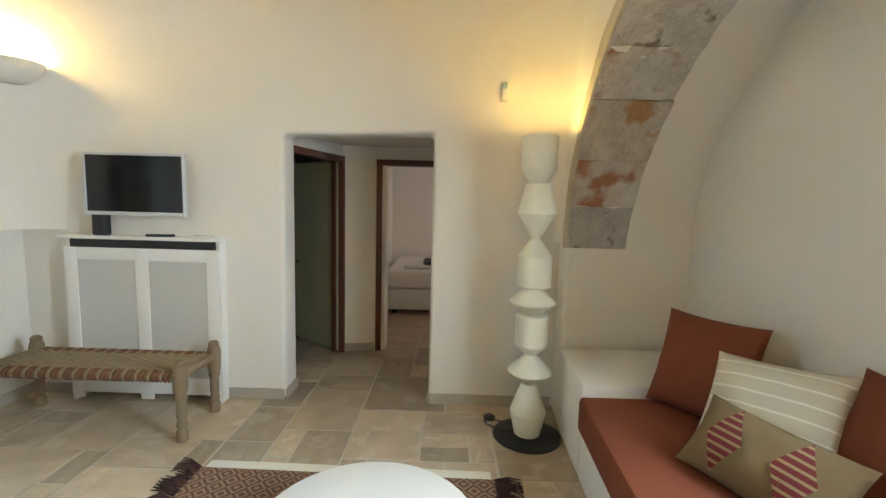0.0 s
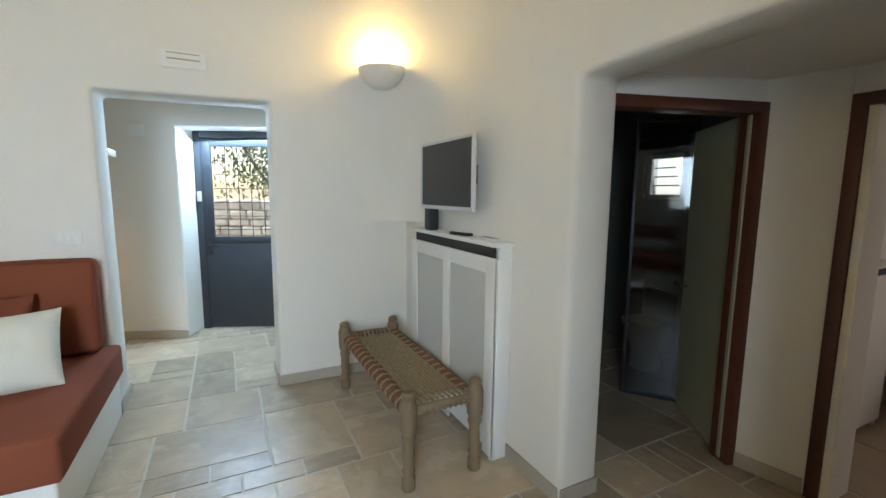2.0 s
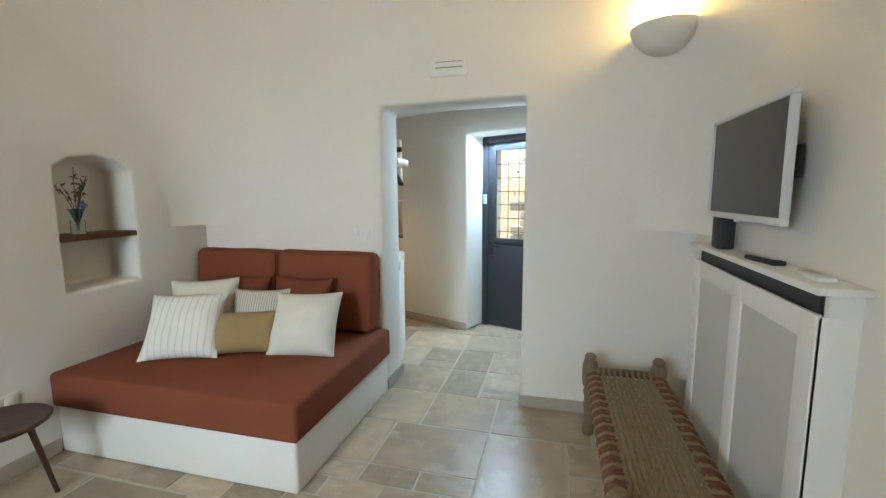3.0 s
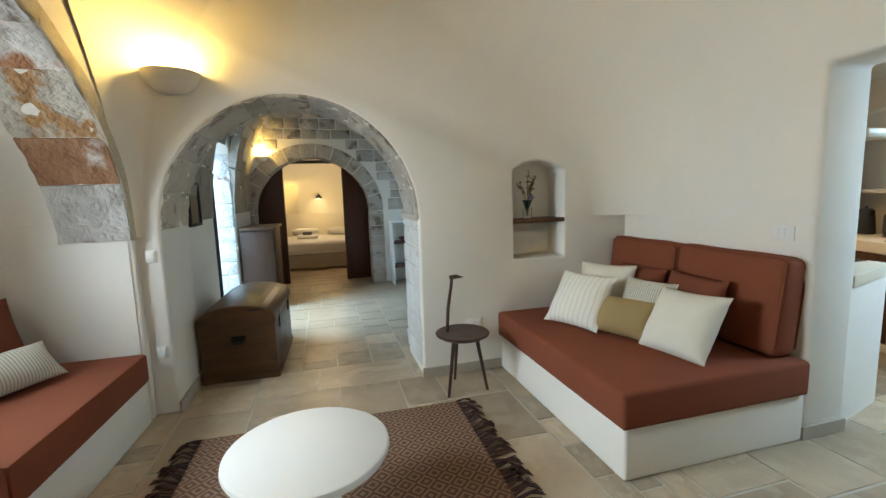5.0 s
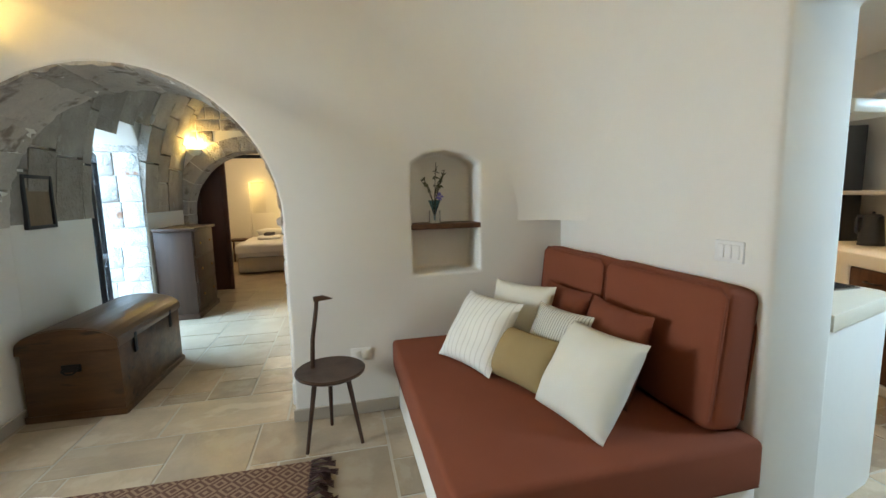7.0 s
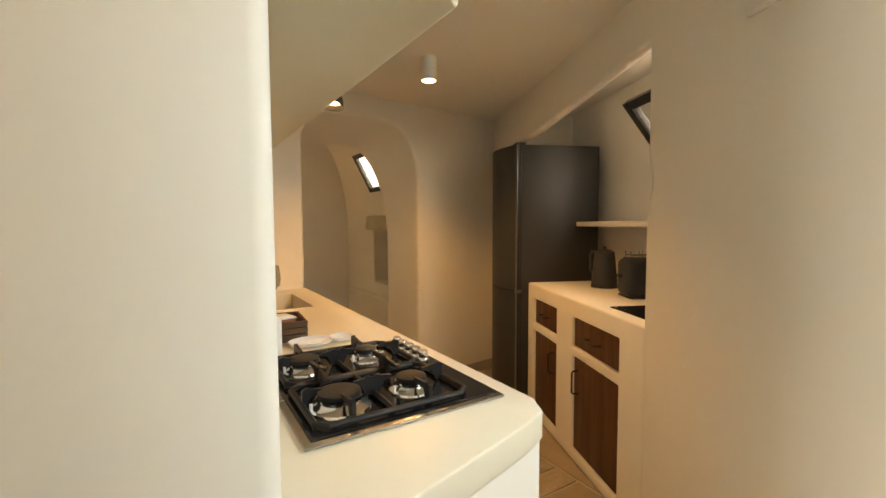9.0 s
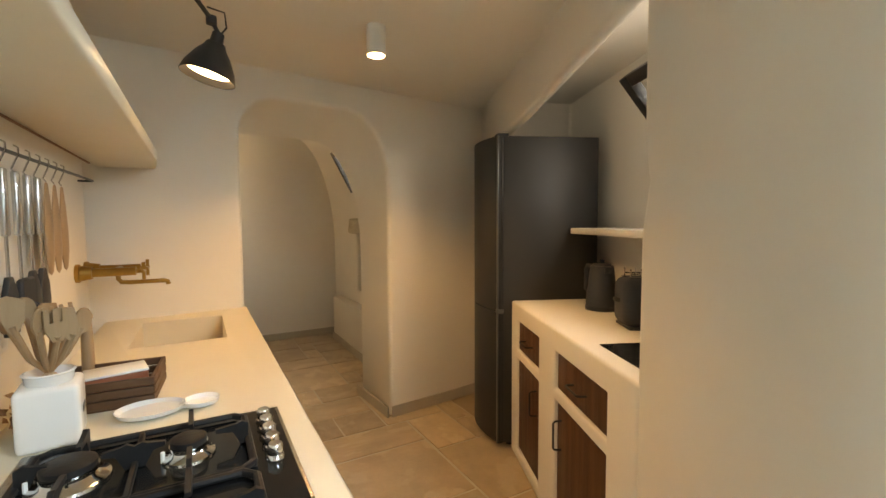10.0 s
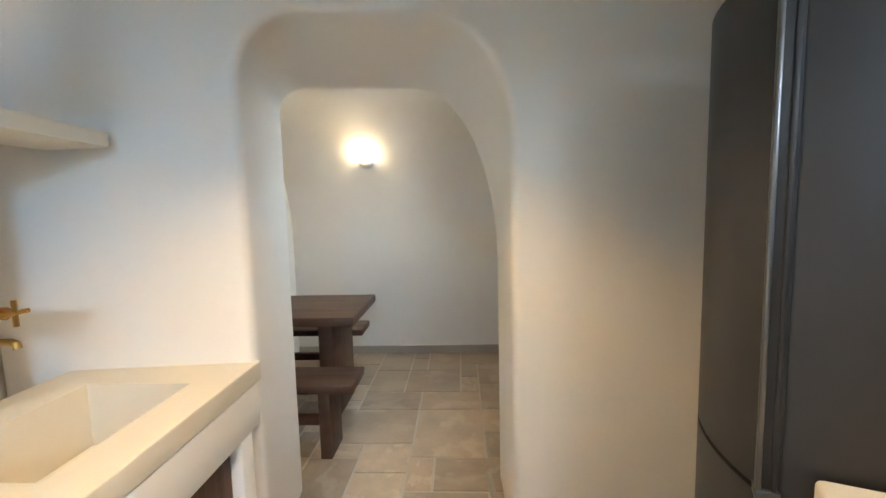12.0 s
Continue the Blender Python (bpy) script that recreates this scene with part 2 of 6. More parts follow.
PALEWOOD = surface("pale_beech", (0.40, 0.25, 0.14), (0.30, 0.185, 0.10), 0.55, 8, 80, 0.3, stretch=(3, 3, 0.4))
CORD = surface("jute_cord", (0.33, 0.25, 0.15), (0.23, 0.17, 0.10), 0.95, 30, 260, 1.0, stretch=(1, 3, 1), depth=0.006)
CORD_RED = surface("faded_red_cord", (0.20, 0.075, 0.035), (0.14, 0.05, 0.025), 0.95, 30, 260, 0.9, depth=0.005)
BLACK = surface("black_metal", (0.012, 0.012, 0.013), (0.02, 0.02, 0.02), 0.45, 8, 120, 0.1)
BLACK_MATT = surface("black_plastic", (0.018, 0.018, 0.02), (0.025, 0.025, 0.027), 0.6, 8, 120, 0.1)
SLATE_BLUE = surface("matt_slate_plastic", (0.028, 0.033, 0.042), (0.022, 0.026, 0.034), 0.55, 8, 200, 0.15)
SCREEN = surface("dark_screen", (0.006, 0.006, 0.007), (0.008, 0.008, 0.009), 0.12, 3, 30, 0.0)
SILVER = surface("silver_plastic", (0.62, 0.62, 0.62), (0.57, 0.57, 0.57), 0.35, 8, 100, 0.0)
STEEL = surface("brushed_steel", (0.55, 0.54, 0.52), (0.46, 0.45, 0.44), 0.25, 6, 200, 0.06, 1.0, stretch=(1, 12, 1))
FRIDGE_GREY = surface("anthracite_steel", (0.055, 0.053, 0.052), (0.048, 0.047, 0.046), 0.46, 2, 240, 0.03, 0.5)
FRIDGE_TRIM = surface("fridge_trim", (0.035, 0.034, 0.034), (0.03, 0.03, 0.03), 0.42, 6, 120, 0.0, 0.3)
HOB_GLASS = surface("black_hob_glass", (0.010, 0.010, 0.011), (0.014, 0.014, 0.014), 0.10, 4, 60, 0.0)
IRON = surface("cast_iron", (0.010, 0.010, 0.011), (0.015, 0.015, 0.016), 0.5, 12, 160, 0.4, spec=0.3)
BRASS = surface("aged_brass", (0.42, 0.25, 0.075), (0.34, 0.19, 0.055), 0.30, 12, 120, 0.1, 1.0)
CERAMIC = surface("white_ceramic", (0.80, 0.79, 0.77), (0.78, 0.77, 0.74), 0.18, 4, 60, 0.04)
CORK = surface("wooden_lid", (0.30, 0.16, 0.08), (0.24, 0.12, 0.06), 0.6, 14, 90, 0.4)
DOOR_GREY = surface("charcoal_door_paint", (0.034, 0.038, 0.046), (0.028, 0.031, 0.038), 0.5, 6, 120, 0.2)
BED_WHITE = surface("white_bedlinen", (0.80, 0.79, 0.78), (0.74, 0.73, 0.72), 0.9, 3, 160, 0.5, depth=0.006)
BED_BASE = surface("beige_bed_base", (0.40, 0.35, 0.28), (0.36, 0.31, 0.25), 0.9, 4, 240, 0.4)
GREY_CLOTH = surface("grey_towel", (0.10, 0.10, 0.11), (0.07, 0.07, 0.08), 0.95, 8, 200, 0.6)
GLASS = glassy("clear_glass", (0.95, 0.97, 0.97))
FROST = glassy("green_frosted_glass", (0.42, 0.43, 0.31), 0.36, 0.12)
SMOKE = glassy("smoked_glass", (0.30, 0.32, 0.32), 0.03)
BLUE_GLASS = glassy("blue_green_glass", (0.35, 0.60, 0.68), 0.05)
BATH_TILE = surface("dark_bath_plaster", (0.16, 0.17, 0.15), (0.12, 0.13, 0.115), 0.5, 3, 30, 0.3)
BULB = glow("lit_bulb", (1.0, 0.80, 0.50), 22)
BULB_SOFT = glow("lit_lamp_inside", (1.0, 0.86, 0.62), 7)
STEM = surface("dried_stem", (0.10, 0.075, 0.035), (0.07, 0.06, 0.025), 0.8, 20, 120, 0.3)
LEAF = surface("dull_leaf", (0.07, 0.095, 0.035), (0.10, 0.09, 0.04), 0.7, 20, 120, 0.3)
PETAL = surface("violet_petal", (0.20, 0.18, 0.55), (0.28, 0.22, 0.60), 0.7, 30, 120, 0.2)
FOLIAGE = surface("garden_leaves", (0.10, 0.15, 0.05), (0.06, 0.10, 0.03), 0.6, 6, 60, 0.4, rnd=0.2)
BARK = surface("bark", (0.14, 0.11, 0.08), (0.08, 0.065, 0.05), 0.9, 12, 60, 1.0)
EARTH = surface("dry_ground", (0.36, 0.31, 0.23), (0.27, 0.25, 0.16), 0.95, 0.8, 12, 0.6)
RUBBLE = surface("garden_stone", (0.54, 0.53, 0.50), (0.38, 0.37, 0.35), 0.9, 4, 30, 0.9, rnd=0.2, depth=0.02)
INK = surface("printed_ink", (0.08, 0.07, 0.06), (0.06, 0.05, 0.05), 0.7, 8, 80, 0.0)
TERRACOTTA = surface("terracotta_packet", (0.35, 0.10, 0.04), (0.30, 0.08, 0.035), 0.6, 8, 80, 0.2)


SATIN = surface("satin_steel_trim", (0.20, 0.20, 0.20), (0.16, 0.16, 0.16), 0.32, 6, 160, 0.02, 0.9)
CHROME = surface("polished_chrome", (0.72, 0.71, 0.69), (0.66, 0.65, 0.63), 0.09, 6, 120, 0.0, 1.0)
WICKER = surface("white_wicker", (0.74, 0.71, 0.65), (0.62, 0.59, 0.53), 0.8, 20, 160, 0.6)


# ---- builders ----
def part(name, bm, material, parent=None, label="", smooth=40, m=None):
    """Link a bmesh as one mesh object, under a thing if one is given."""
    if m is not None:
        bm.transform(m)
    bmesh.ops.recalc_face_normals(bm, faces=bm.faces)
    me = bpy.data.meshes.new(name)
    bm.to_mesh(me)
    bm.free()
    me.materials.append(material)
    if smooth:
        me.shade_smooth()
        me.set_sharp_from_angle(angle=radians(smooth))
    ob = new(name, me)
    if parent is not None:
        ob.parent = parent
    if label:
        ob["label"] = label
    return ob


def thing(name, label, category, m=None, group=""):
    ob = new(name)
    ob.empty_display_size = 0.1
    if m is not None:
        ob.matrix_basis = m
    return tagged(ob, label, category, group)


def bx(x0, x1, y0, y1, z0, z1, bevel=0.0, seg=2, bm=None, m=None):
    """A box, its edges rounded, added to bm."""
    t = bmesh.new()
    bmesh.ops.create_cube(t, size=1)
    for v in t.verts:
        v.co = Vector(((x0 + x1) / 2 + v.co.x * (x1 - x0), (y0 + y1) / 2 + v.co.y * (y1 - y0), (z0 + z1) / 2 + v.co.z * (z1 - z0)))
    if bevel:
        bmesh.ops.bevel(t, geom=t.edges[:], offset=bevel, segments=seg, profile=0.5, affect="EDGES")
    return merge(bm, t, m)


def merge(bm, t, m=None):
    if m is not None:
        t.transform(m)
    if bm is None:
        return t
    me = bpy.data.meshes.new("tmp")
    t.to_mesh(me)
    t.free()
    bm.from_mesh(me)
    bpy.data.meshes.remove(me)
    return bm


def lathe(profile, seg=32, bm=None, m=None, close=True):
    """A body of revolution about z from (radius, height) pairs."""
    t = bmesh.new()
    rings = []
    for r, z in profile:
        if r < 1e-5:
            rings.append([t.verts.new((0, 0, z))])
        else:
            rings.append([t.verts.new((r * math.cos(2 * math.pi * i / seg), r * math.sin(2 * math.pi * i / seg), z)) for i in range(seg)])
    for a, b in zip(rings, rings[1:]):
        for i in range(seg):
            j = (i + 1) % seg
            if len(a) == 1 and len(b) == 1:
                continue
            if len(a) == 1:
                t.faces.new((a[0], b[i], b[j]))
            elif len(b) == 1:
                t.faces.new((a[i], a[j], b[0]))
            else:
                t.faces.new((a[i], a[j], b[j], b[i]))
    if close:
        for ring in (rings[0], rings[-1]):
            if len(ring) > 1:
                t.faces.new(ring)
    return merge(bm, t, m)


def tube(points, r, seg=8, bm=None, m=None, r2=None):
    """A round bar along a line of points."""
    t = bmesh.new()
    pts = [Vector(p) for p in points]
    rings = []
    for i, p in enumerate(pts):
        d = (pts[min(i + 1, len(pts) - 1)] - pts[max(i - 1, 0)]).normalized()
        a = d.orthogonal().normalized() if i == 0 else (rings_a - d * rings_a.dot(d)).normalized()
        rings_a = a
        b = d.cross(a)
        rad = r if r2 is None else r + (r2 - r) * i / (len(pts) - 1)
        rings.append([t.verts.new(p + rad * (a * math.cos(2 * math.pi * k / seg) + b * math.sin(2 * math.pi * k / seg))) for k in range(seg)])
    for a, b in zip(rings, rings[1:]):
        for i in range(seg):
            t.faces.new((a[i], a[(i + 1) % seg], b[(i + 1) % seg], b[i]))
    t.faces.new(rings[0])
    t.faces.new(rings[-1])
    return merge(bm, t, m)


def prism(poly, axis, a, b, bm=None, m=None, bevel=0.0):
    """A polygon extruded along an axis from a to b; poly holds the other two coordinates in order."""
    t = bmesh.new()

    def at(p, q):
        return {"x": (q, p[0], p[1]), "y": (p[0], q, p[1]), "z": (p[0], p[1], q)}[axis]
    lo = [t.verts.new(at(p, a)) for p in poly]
    hi = [t.verts.new(at(p, b)) for p in poly]
    t.faces.new(lo)
    t.faces.new(hi)
    for i in range(len(poly)):
        j = (i + 1) % len(poly)
        t.faces.new((lo[i], lo[j], hi[j], hi[i]))
    bmesh.ops.recalc_face_normals(t, faces=t.faces)
    if bevel:
        bmesh.ops.bevel(t, geom=t.edges[:], offset=bevel, segments=2, profile=0.5, affect="EDGES")
    return merge(bm, t, m)


def arch_poly(x0, x1, z0, spring, top, n=24):
    """The outline of a round-headed opening."""
    c, h = (x0 + x1) / 2, (x1 - x0) / 2
    return [(x0, z0), (x1, z0)] + [(c + h * math.cos(math.pi * i / n), spring + (top - spring) * math.sin(math.pi * i / n)) for i in range(n + 1)]


def soft_poly(x0, x1, z0, z1, r0, r1, n=8, tall=None):
    """An upright opening with two rounded upper corners; tall: the height of the first one where it is drawn out."""
    q = tall or r0
    p = [(x0, z0), (x1, z0)]
    p += [(x1 - r1 + r1 * math.cos(math.pi / 2 * i / n), z1 - r1 + r1 * math.sin(math.pi / 2 * i / n)) for i in range(n + 1)]
    p += [(x0 + r0 - r0 * math.sin(math.pi / 2 * i / n), z1 - q + q * math.cos(math.pi / 2 * i / n)) for i in range(n + 1)]
    return p


def carve(name, bm, cutters, material, bevel=0.03, m=None, seg=3, label=""):
    """A solid with openings cut through it and its edges softened."""
    def raw(n, b):
        bmesh.ops.recalc_face_normals(b, faces=b.faces)
        me = bpy.data.meshes.new(n)
        b.to_mesh(me)
        b.free()
        return new(n, me)
    ob = raw("solid", bm)
    tools = [raw("cutter", c) for c in cutters]
    for tool in tools:
        mod = ob.modifiers.new("cut", "BOOLEAN")
        mod.operation, mod.solver, mod.object = "DIFFERENCE", "EXACT", tool
    if bevel:
        bv = ob.modifiers.new("soft", "BEVEL")
        bv.width, bv.segments, bv.limit_method, bv.angle_limit = bevel, seg, "ANGLE", radians(42)
        bv.use_clamp_overlap = True
    dg = bpy.context.evaluated_depsgraph_get()
    me = bpy.data.meshes.new_from_object(ob.evaluated_get(dg))
    for o in tools + [ob]:
        bpy.data.objects.remove(o)
    me.name = name
    if m is not None:
        me.transform(m)
        if m.determinant() < 0:
            me.flip_normals()
    me.materials.clear()
    me.materials.append(material)
    me.shade_smooth()
    me.set_sharp_from_angle(angle=radians(35))
    ob = new(name, me)
    if label:
        ob["label"] = label
    ob["kind"] = "structure"
    return ob


def pillow(w, h, d, n=22, pinch=0.065, seed=1, power=2.6):
    """A stuffed cushion in its xy plane, with drawn-in sides and pointed corners."""
    t = bmesh.new()
    grid = {}
    for s in (1, -1):
        for i in range(n + 1):
            for j in range(n + 1):
                u, v = 2 * i / n - 1, 2 * j / n - 1
                edge = i in (0, n) or j in (0, n)
                if edge and s == -1:
                    grid[s, i, j] = grid[1, i, j]
                    continue
                x = u * w / 2 * (1 - pinch * (1 - v * v))
                y = v * h / 2 * (1 - pinch * (1 - u * u))
                f = max(0, (1 - abs(u) ** power) * (1 - abs(v) ** power)) ** 0.55
                z = s * d / 2 * f
                wr = (noise.noise(Vector((x * 7 + seed, y * 7 - seed, s * 3))) * 0.045 + noise.noise(Vector((x * 16 - seed, y * 9 + seed, s * 5))) * 0.028) * d * 2 * f
                grid[s, i, j] = t.verts.new((x, y, z + wr))
        for i in range(n):
            for j in range(n):
                q = [grid[s, i, j], grid[s, i + 1, j], grid[s, i + 1, j + 1], grid[s, i, j + 1]]
                t.faces.new(q if s == 1 else q[::-1])
    return t


def lumpy(bm, amount, freq, seed=0.0):
    for v in bm.verts:
        v.co += Vector((noise.noise(v.co * freq + Vector((seed, 0, 0))), noise.noise(v.co * freq + Vector((0, seed + 5, 0))), noise.noise(v.co * freq + Vector((0, 0, seed + 9))))) * amount
    return bm


def structure(ob, label=""):
    ob["kind"] = "structure"
    if label:
        ob["label"] = label
    return ob

# ---- the large structure ----
W, N_, S_, E_ = -2.90, 2.97, -0.52, 0.765
CEIL = 3.15

# ground outside, one sheet to the horizon
structure(part("ground", bx(-400, 400, -400, 400, -0.6, -0.05), EARTH, smooth=0), "dry pale earth around the house")
structure(part("floor", bx(-6.6, 2.4, -8.6, 7.6, -0.12, -0.004), GROUT, smooth=0), "pale grout bed under limestone flags")

# living room
carve("wall_north", bx(-3.3, 2.3, N_, N_ + 0.24, 0, 3.4),
      [prism([(-1.02, -0.2), (0.03, -0.2), (0.03, 1.95), (-1.02, 1.92)], "y", N_ - 1, N_ + 1)], PLASTER, 0.035, label="warm white lime plaster wall with a doorway")
carve("wall_west", bx(W - 0.33, W, -1.1, 3.2, 0, 3.4),
      [prism([(0.99, -0.2), (1.96, -0.2), (1.965, 2.045), (0.985, 2.03)], "x", W - 1, W + 1)], PLASTER, 0.03, label="warm white lime plaster wall with a doorway")
A1 = (-1.08, 0.63, 1.25, 2.13)
carve("wall_south", bx(W - 0.3, 2.3, S_ - 0.6, S_, 0, 3.4),
      [prism(arch_poly(A1[0], A1[1], -0.2, A1[2], A1[3]), "y", S_ - 1, S_ + 1),
       prism([(-2.31, 0.89), (-1.86, 0.89), (-1.86, 1.60), (-1.95, 1.655), (-2.085, 1.68), (-2.22, 1.655), (-2.31, 1.60)], "y", S_ - 0.25, S_ + 1)],
      PLASTER, 0.022, label="warm white plaster wall with an arch and a niche")

# east side: pier wall with the wide arch over the alcove
AE = (-0.47, 2.76, 1.20, 2.52)
carve("wall_east", bx(E_, E_ + 0.40, S_, N_, 0, 3.4),
      [prism(arch_poly(AE[0], AE[1], -0.2, AE[2], AE[3], 40), "x", E_ - 1, E_ + 1)], PLASTER, 0.02,
      m=Matrix.Translation((E_, S_, 0)) @ Matrix(((1, 0.048, 0, 0), (0, 1, 0, 0), (0, 0, 1, 0), (0, 0, 0, 1))) @ Matrix.Translation((-E_, -S_, 0)),
      label="plastered wall with a wide stone arch")
# the opening is unseen, cut only to hold the alcove fill lamp
carve("wall_alcove", bx(1.74, 2.2, S_ - 0.2, N_ + 0.2, 0, 3.4), [bx(1.5, 2.5, 0.15, 1.05, 1.2, 2.1)], PLASTER, 0.02, label="white plaster back wall of the alcove")
structure(part("wall_alcove_south", bx(1.163, 1.76, S_ - 0.2, -0.4655, 0, 3.0), PLASTER))
structure(part("wall_alcove_pier", bx(0.80, 1.745, S_ + 0.01, -0.4635, 0, 1.195), PLASTER))
structure(part("wall_alcove_jamb", bx(0.96, 1.745, 2.7535, N_ - 0.01, 0, 1.195), PLASTER))
structure(part("wall_alcove_north", bx(1.24, 1.76, 2.7555, N_ + 0.1, 0, 3.0), PLASTER))


def vault_shell(y0, y1, spring, top, x0, x1, n=40, thick=0.3):
    """A barrel of plaster along x, over the alcove."""
    c, h = (y0 + y1) / 2, (y1 - y0) / 2
    inner = [(c + h * math.cos(math.pi * i / n), spring + (top - spring) * math.sin(math.pi * i / n)) for i in range(n + 1)]
    outer = [(c + (h + thick) * math.cos(math.pi * i / n), spring + (top + thick - spring) * math.sin(math.pi * i / n)) for i in range(n + 1)]
    t = bmesh.new()
    v = [[t.verts.new((x, *p)) for p in line] for x in (x0, x1) for line in (inner, outer)]
    for a, b in ((0, 2), (1, 3), (0, 1), (2, 3)):
        for i in range(n):
            t.faces.new((v[a][i], v[a][i + 1], v[b][i + 1], v[b][i]))
    return t


structure(part("ceiling_alcove", vault_shell(-0.47, 2.77, 1.22, 2.62, 1.12, 1.80), PLASTER), "white plaster barrel vault")

# living-room vault: four corner springers and a shallow ceiling


def springer(cx, cy, sx, sy, foot=1.215, top=3.2, leg0=0.27, n=18, k=12, grow=1.0):
    """The plaster of a cross vault, rising from a small ledge in a corner and running out into the walls."""
    t = bmesh.new()
    rows = []
    for i in range(n + 1):
        h = (top - foot) * i / n
        soft = min(1.0, 0.86 + h / 0.4)
        flat = leg0 + grow * (0.12 * h + 0.38 * h * h)
        leg = flat * (1 + 0.35 * soft)
        row = []
        for j in range(k + 1):
            a = j / k
            x = leg * ((1 - soft) * (1 - a) + soft * (1 - a) ** 2)
            y = leg * ((1 - soft) * a + soft * a * a)
            row.append(t.verts.new((cx + sx * (x - 0.003), cy + sy * (y - 0.003), foot + h)))
        rows.append(row)
    back = [t.verts.new((cx - sx * 0.02, cy - sy * 0.02, foot + (top - foot) * i / n)) for i in range(n + 1)]
    for i in range(n):
        for j in range(k):
            t.faces.new((rows[i][j], rows[i][j + 1], rows[i + 1][j + 1], rows[i + 1][j]))
        t.faces.new((rows[i][0], rows[i + 1][0], back[i + 1], back[i]))
        t.faces.new((rows[i][k], rows[i + 1][k], back[i + 1], back[i]))
    t.faces.new(rows[0] + [back[0]])
    t.faces.new(rows[n] + [back[n]])
    return t


for cx, cy, sx, sy in ((W, N_, 1, -1), (W, S_, 1, 1), (E_ + 0.17, N_, -1, -1), (E_, S_, -1, 1)):
    leg, grow = (0.27, 1.0) if sx > 0 else (0.05, 0.42)
    structure(part("vault_springer", springer(cx, cy, sx, sy, leg0=leg, grow=grow), PLASTER, smooth=60), "white plaster vault springing from the corner")


def dome(x0, x1, y0, y1, z, rise, n=16):
    t = bmesh.new()
    g = [[t.verts.new((x0 + (x1 - x0) * i / n, y0 + (y1 - y0) * j / n,
                       z + rise * math.sin(math.pi * i / n) ** 0.7 * math.sin(math.pi * j / n) ** 0.7)) for j in range(n + 1)] for i in range(n + 1)]
    for i in range(n):
        for j in range(n):
            t.faces.new((g[i][j], g[i + 1][j], g[i + 1][j + 1], g[i][j + 1]))
    r = bmesh.ops.extrude_face_region(t, geom=t.faces[:])
    for v in [v for v in r["geom"] if isinstance(v, bmesh.types.BMVert)]:
        v.co.z = z + rise + 0.15
    return t


structure(part("ceiling_living", dome(W - 0.2, E_ + 0.4, S_ - 0.2, N_ + 0.2, CEIL, 0.25), PLASTER, smooth=60), "white plaster vaulted ceiling")

# lobby north of the living room, bathroom and guest room
structure(part("ceiling_lobby", bx(-1.3, 0.5, 3.15, 4.25, 1.99, 2.15), PLASTER))
structure(part("wall_lobby_east", bx(0.32, 0.5, 3.1, 4.2, 0, 2.1), PLASTER))
LOB = Matrix.Translation((-1.09, 3.22, 0)) @ Matrix.Rotation(radians(74), 4, "Z")
structure(part("wall_lobby_west", bx(-0.02, 0.92, 0.0, 0.12, 1.887, 2.1, m=LOB), PLASTER))
structure(part("wall_lobby_corner", prism([(-0.86, 4.02), (-0.55, 4.085), (-0.55, 4.30), (-0.95, 4.30)], "z", 0, 2.1, bevel=0.012), PLASTER))
carve("wall_lobby_north", bx(-0.58, 2.6, 4.09, 4.30, 0, 2.6), [bx(-0.46, 0.26, 3.5, 5, -0.2, 1.86)], PLASTER, 0.01)
structure(part("wall_guest_west", bx(-0.95, -0.80, 4.25, 7.4, 0, 2.6), WHITE_PAINT))
structure(part("wall_guest_north", bx(-0.9, 2.7, 7.2, 7.4, 0, 2.6), WHITE_PAINT))
structure(part("wall_guest_east", bx(2.55, 2.7, 4.2, 7.3, 0, 2.6), WHITE_PAINT))
structure(part("ceiling_guest", bx(-0.95, 2.7, 4.1, 7.4, 2.5, 2.65), WHITE_PAINT))
carve("wall_bath_north", bx(-3.1, -0.85, 5.15, 5.35, 0, 2.5), [bx(-2.42, -2.04, 5, 5.6, 1.40, 1.80)], BATH_TILE, 0.01)
structure(part("wall_bath_west", bx(-3.1, -2.9, 3.1, 5.3, 0, 2.5), BATH_TILE))
structure(part("ceiling_bath", bx(-3.1, -0.8, 3.15, 5.4, 2.35, 2.5), BATH_TILE))
structure(part("wall_bath_east", bx(-0.99, -0.92, 4.10, 5.3, 0, 2.5), BATH_TILE))
structure(part("wall_bath_south", bx(-2.95, -1.12, N_ + 0.236, N_ + 0.30, 0, 2.5), BATH_TILE))

# hall behind the arch and the bedroom beyond
carve("wall_hall_east", bx(0.69, 1.35, -5.1, S_ - 0.3, 0, 3.15), [prism(arch_poly(-3.30, -2.20, -0.2, 1.9, 2.35), "x", 0, 3)], PLASTER, 0.02)
structure(part("wall_hall_west", bx(-2.9, -2.7, -5.1, -1.0, 0, 3.15), PLASTER))
structure(part("ceiling_hall", bx(-2.9, 1.4, -5.1, -1.05, 3.02, 3.2), STONE_DARK))
A2 = (-1.14, 0.64, 1.19, 2.07)
carve("wall_hall_south", bx(-2.9, 1.9, -4.90, -4.50, 0, 3.15), [prism(arch_poly(A2[0], A2[1], -0.2, A2[2], A2[3]), "y", -6, -4)], PLASTER, 0.02)
structure(part("wall_bedroom_west", bx(-2.7, -2.5, -8.6, -4.8, 0, 2.9), PLASTER))
structure(part("wall_bedroom_east", bx(1.9, 2.1, -8.6, -4.8, 0, 2.9), PLASTER))
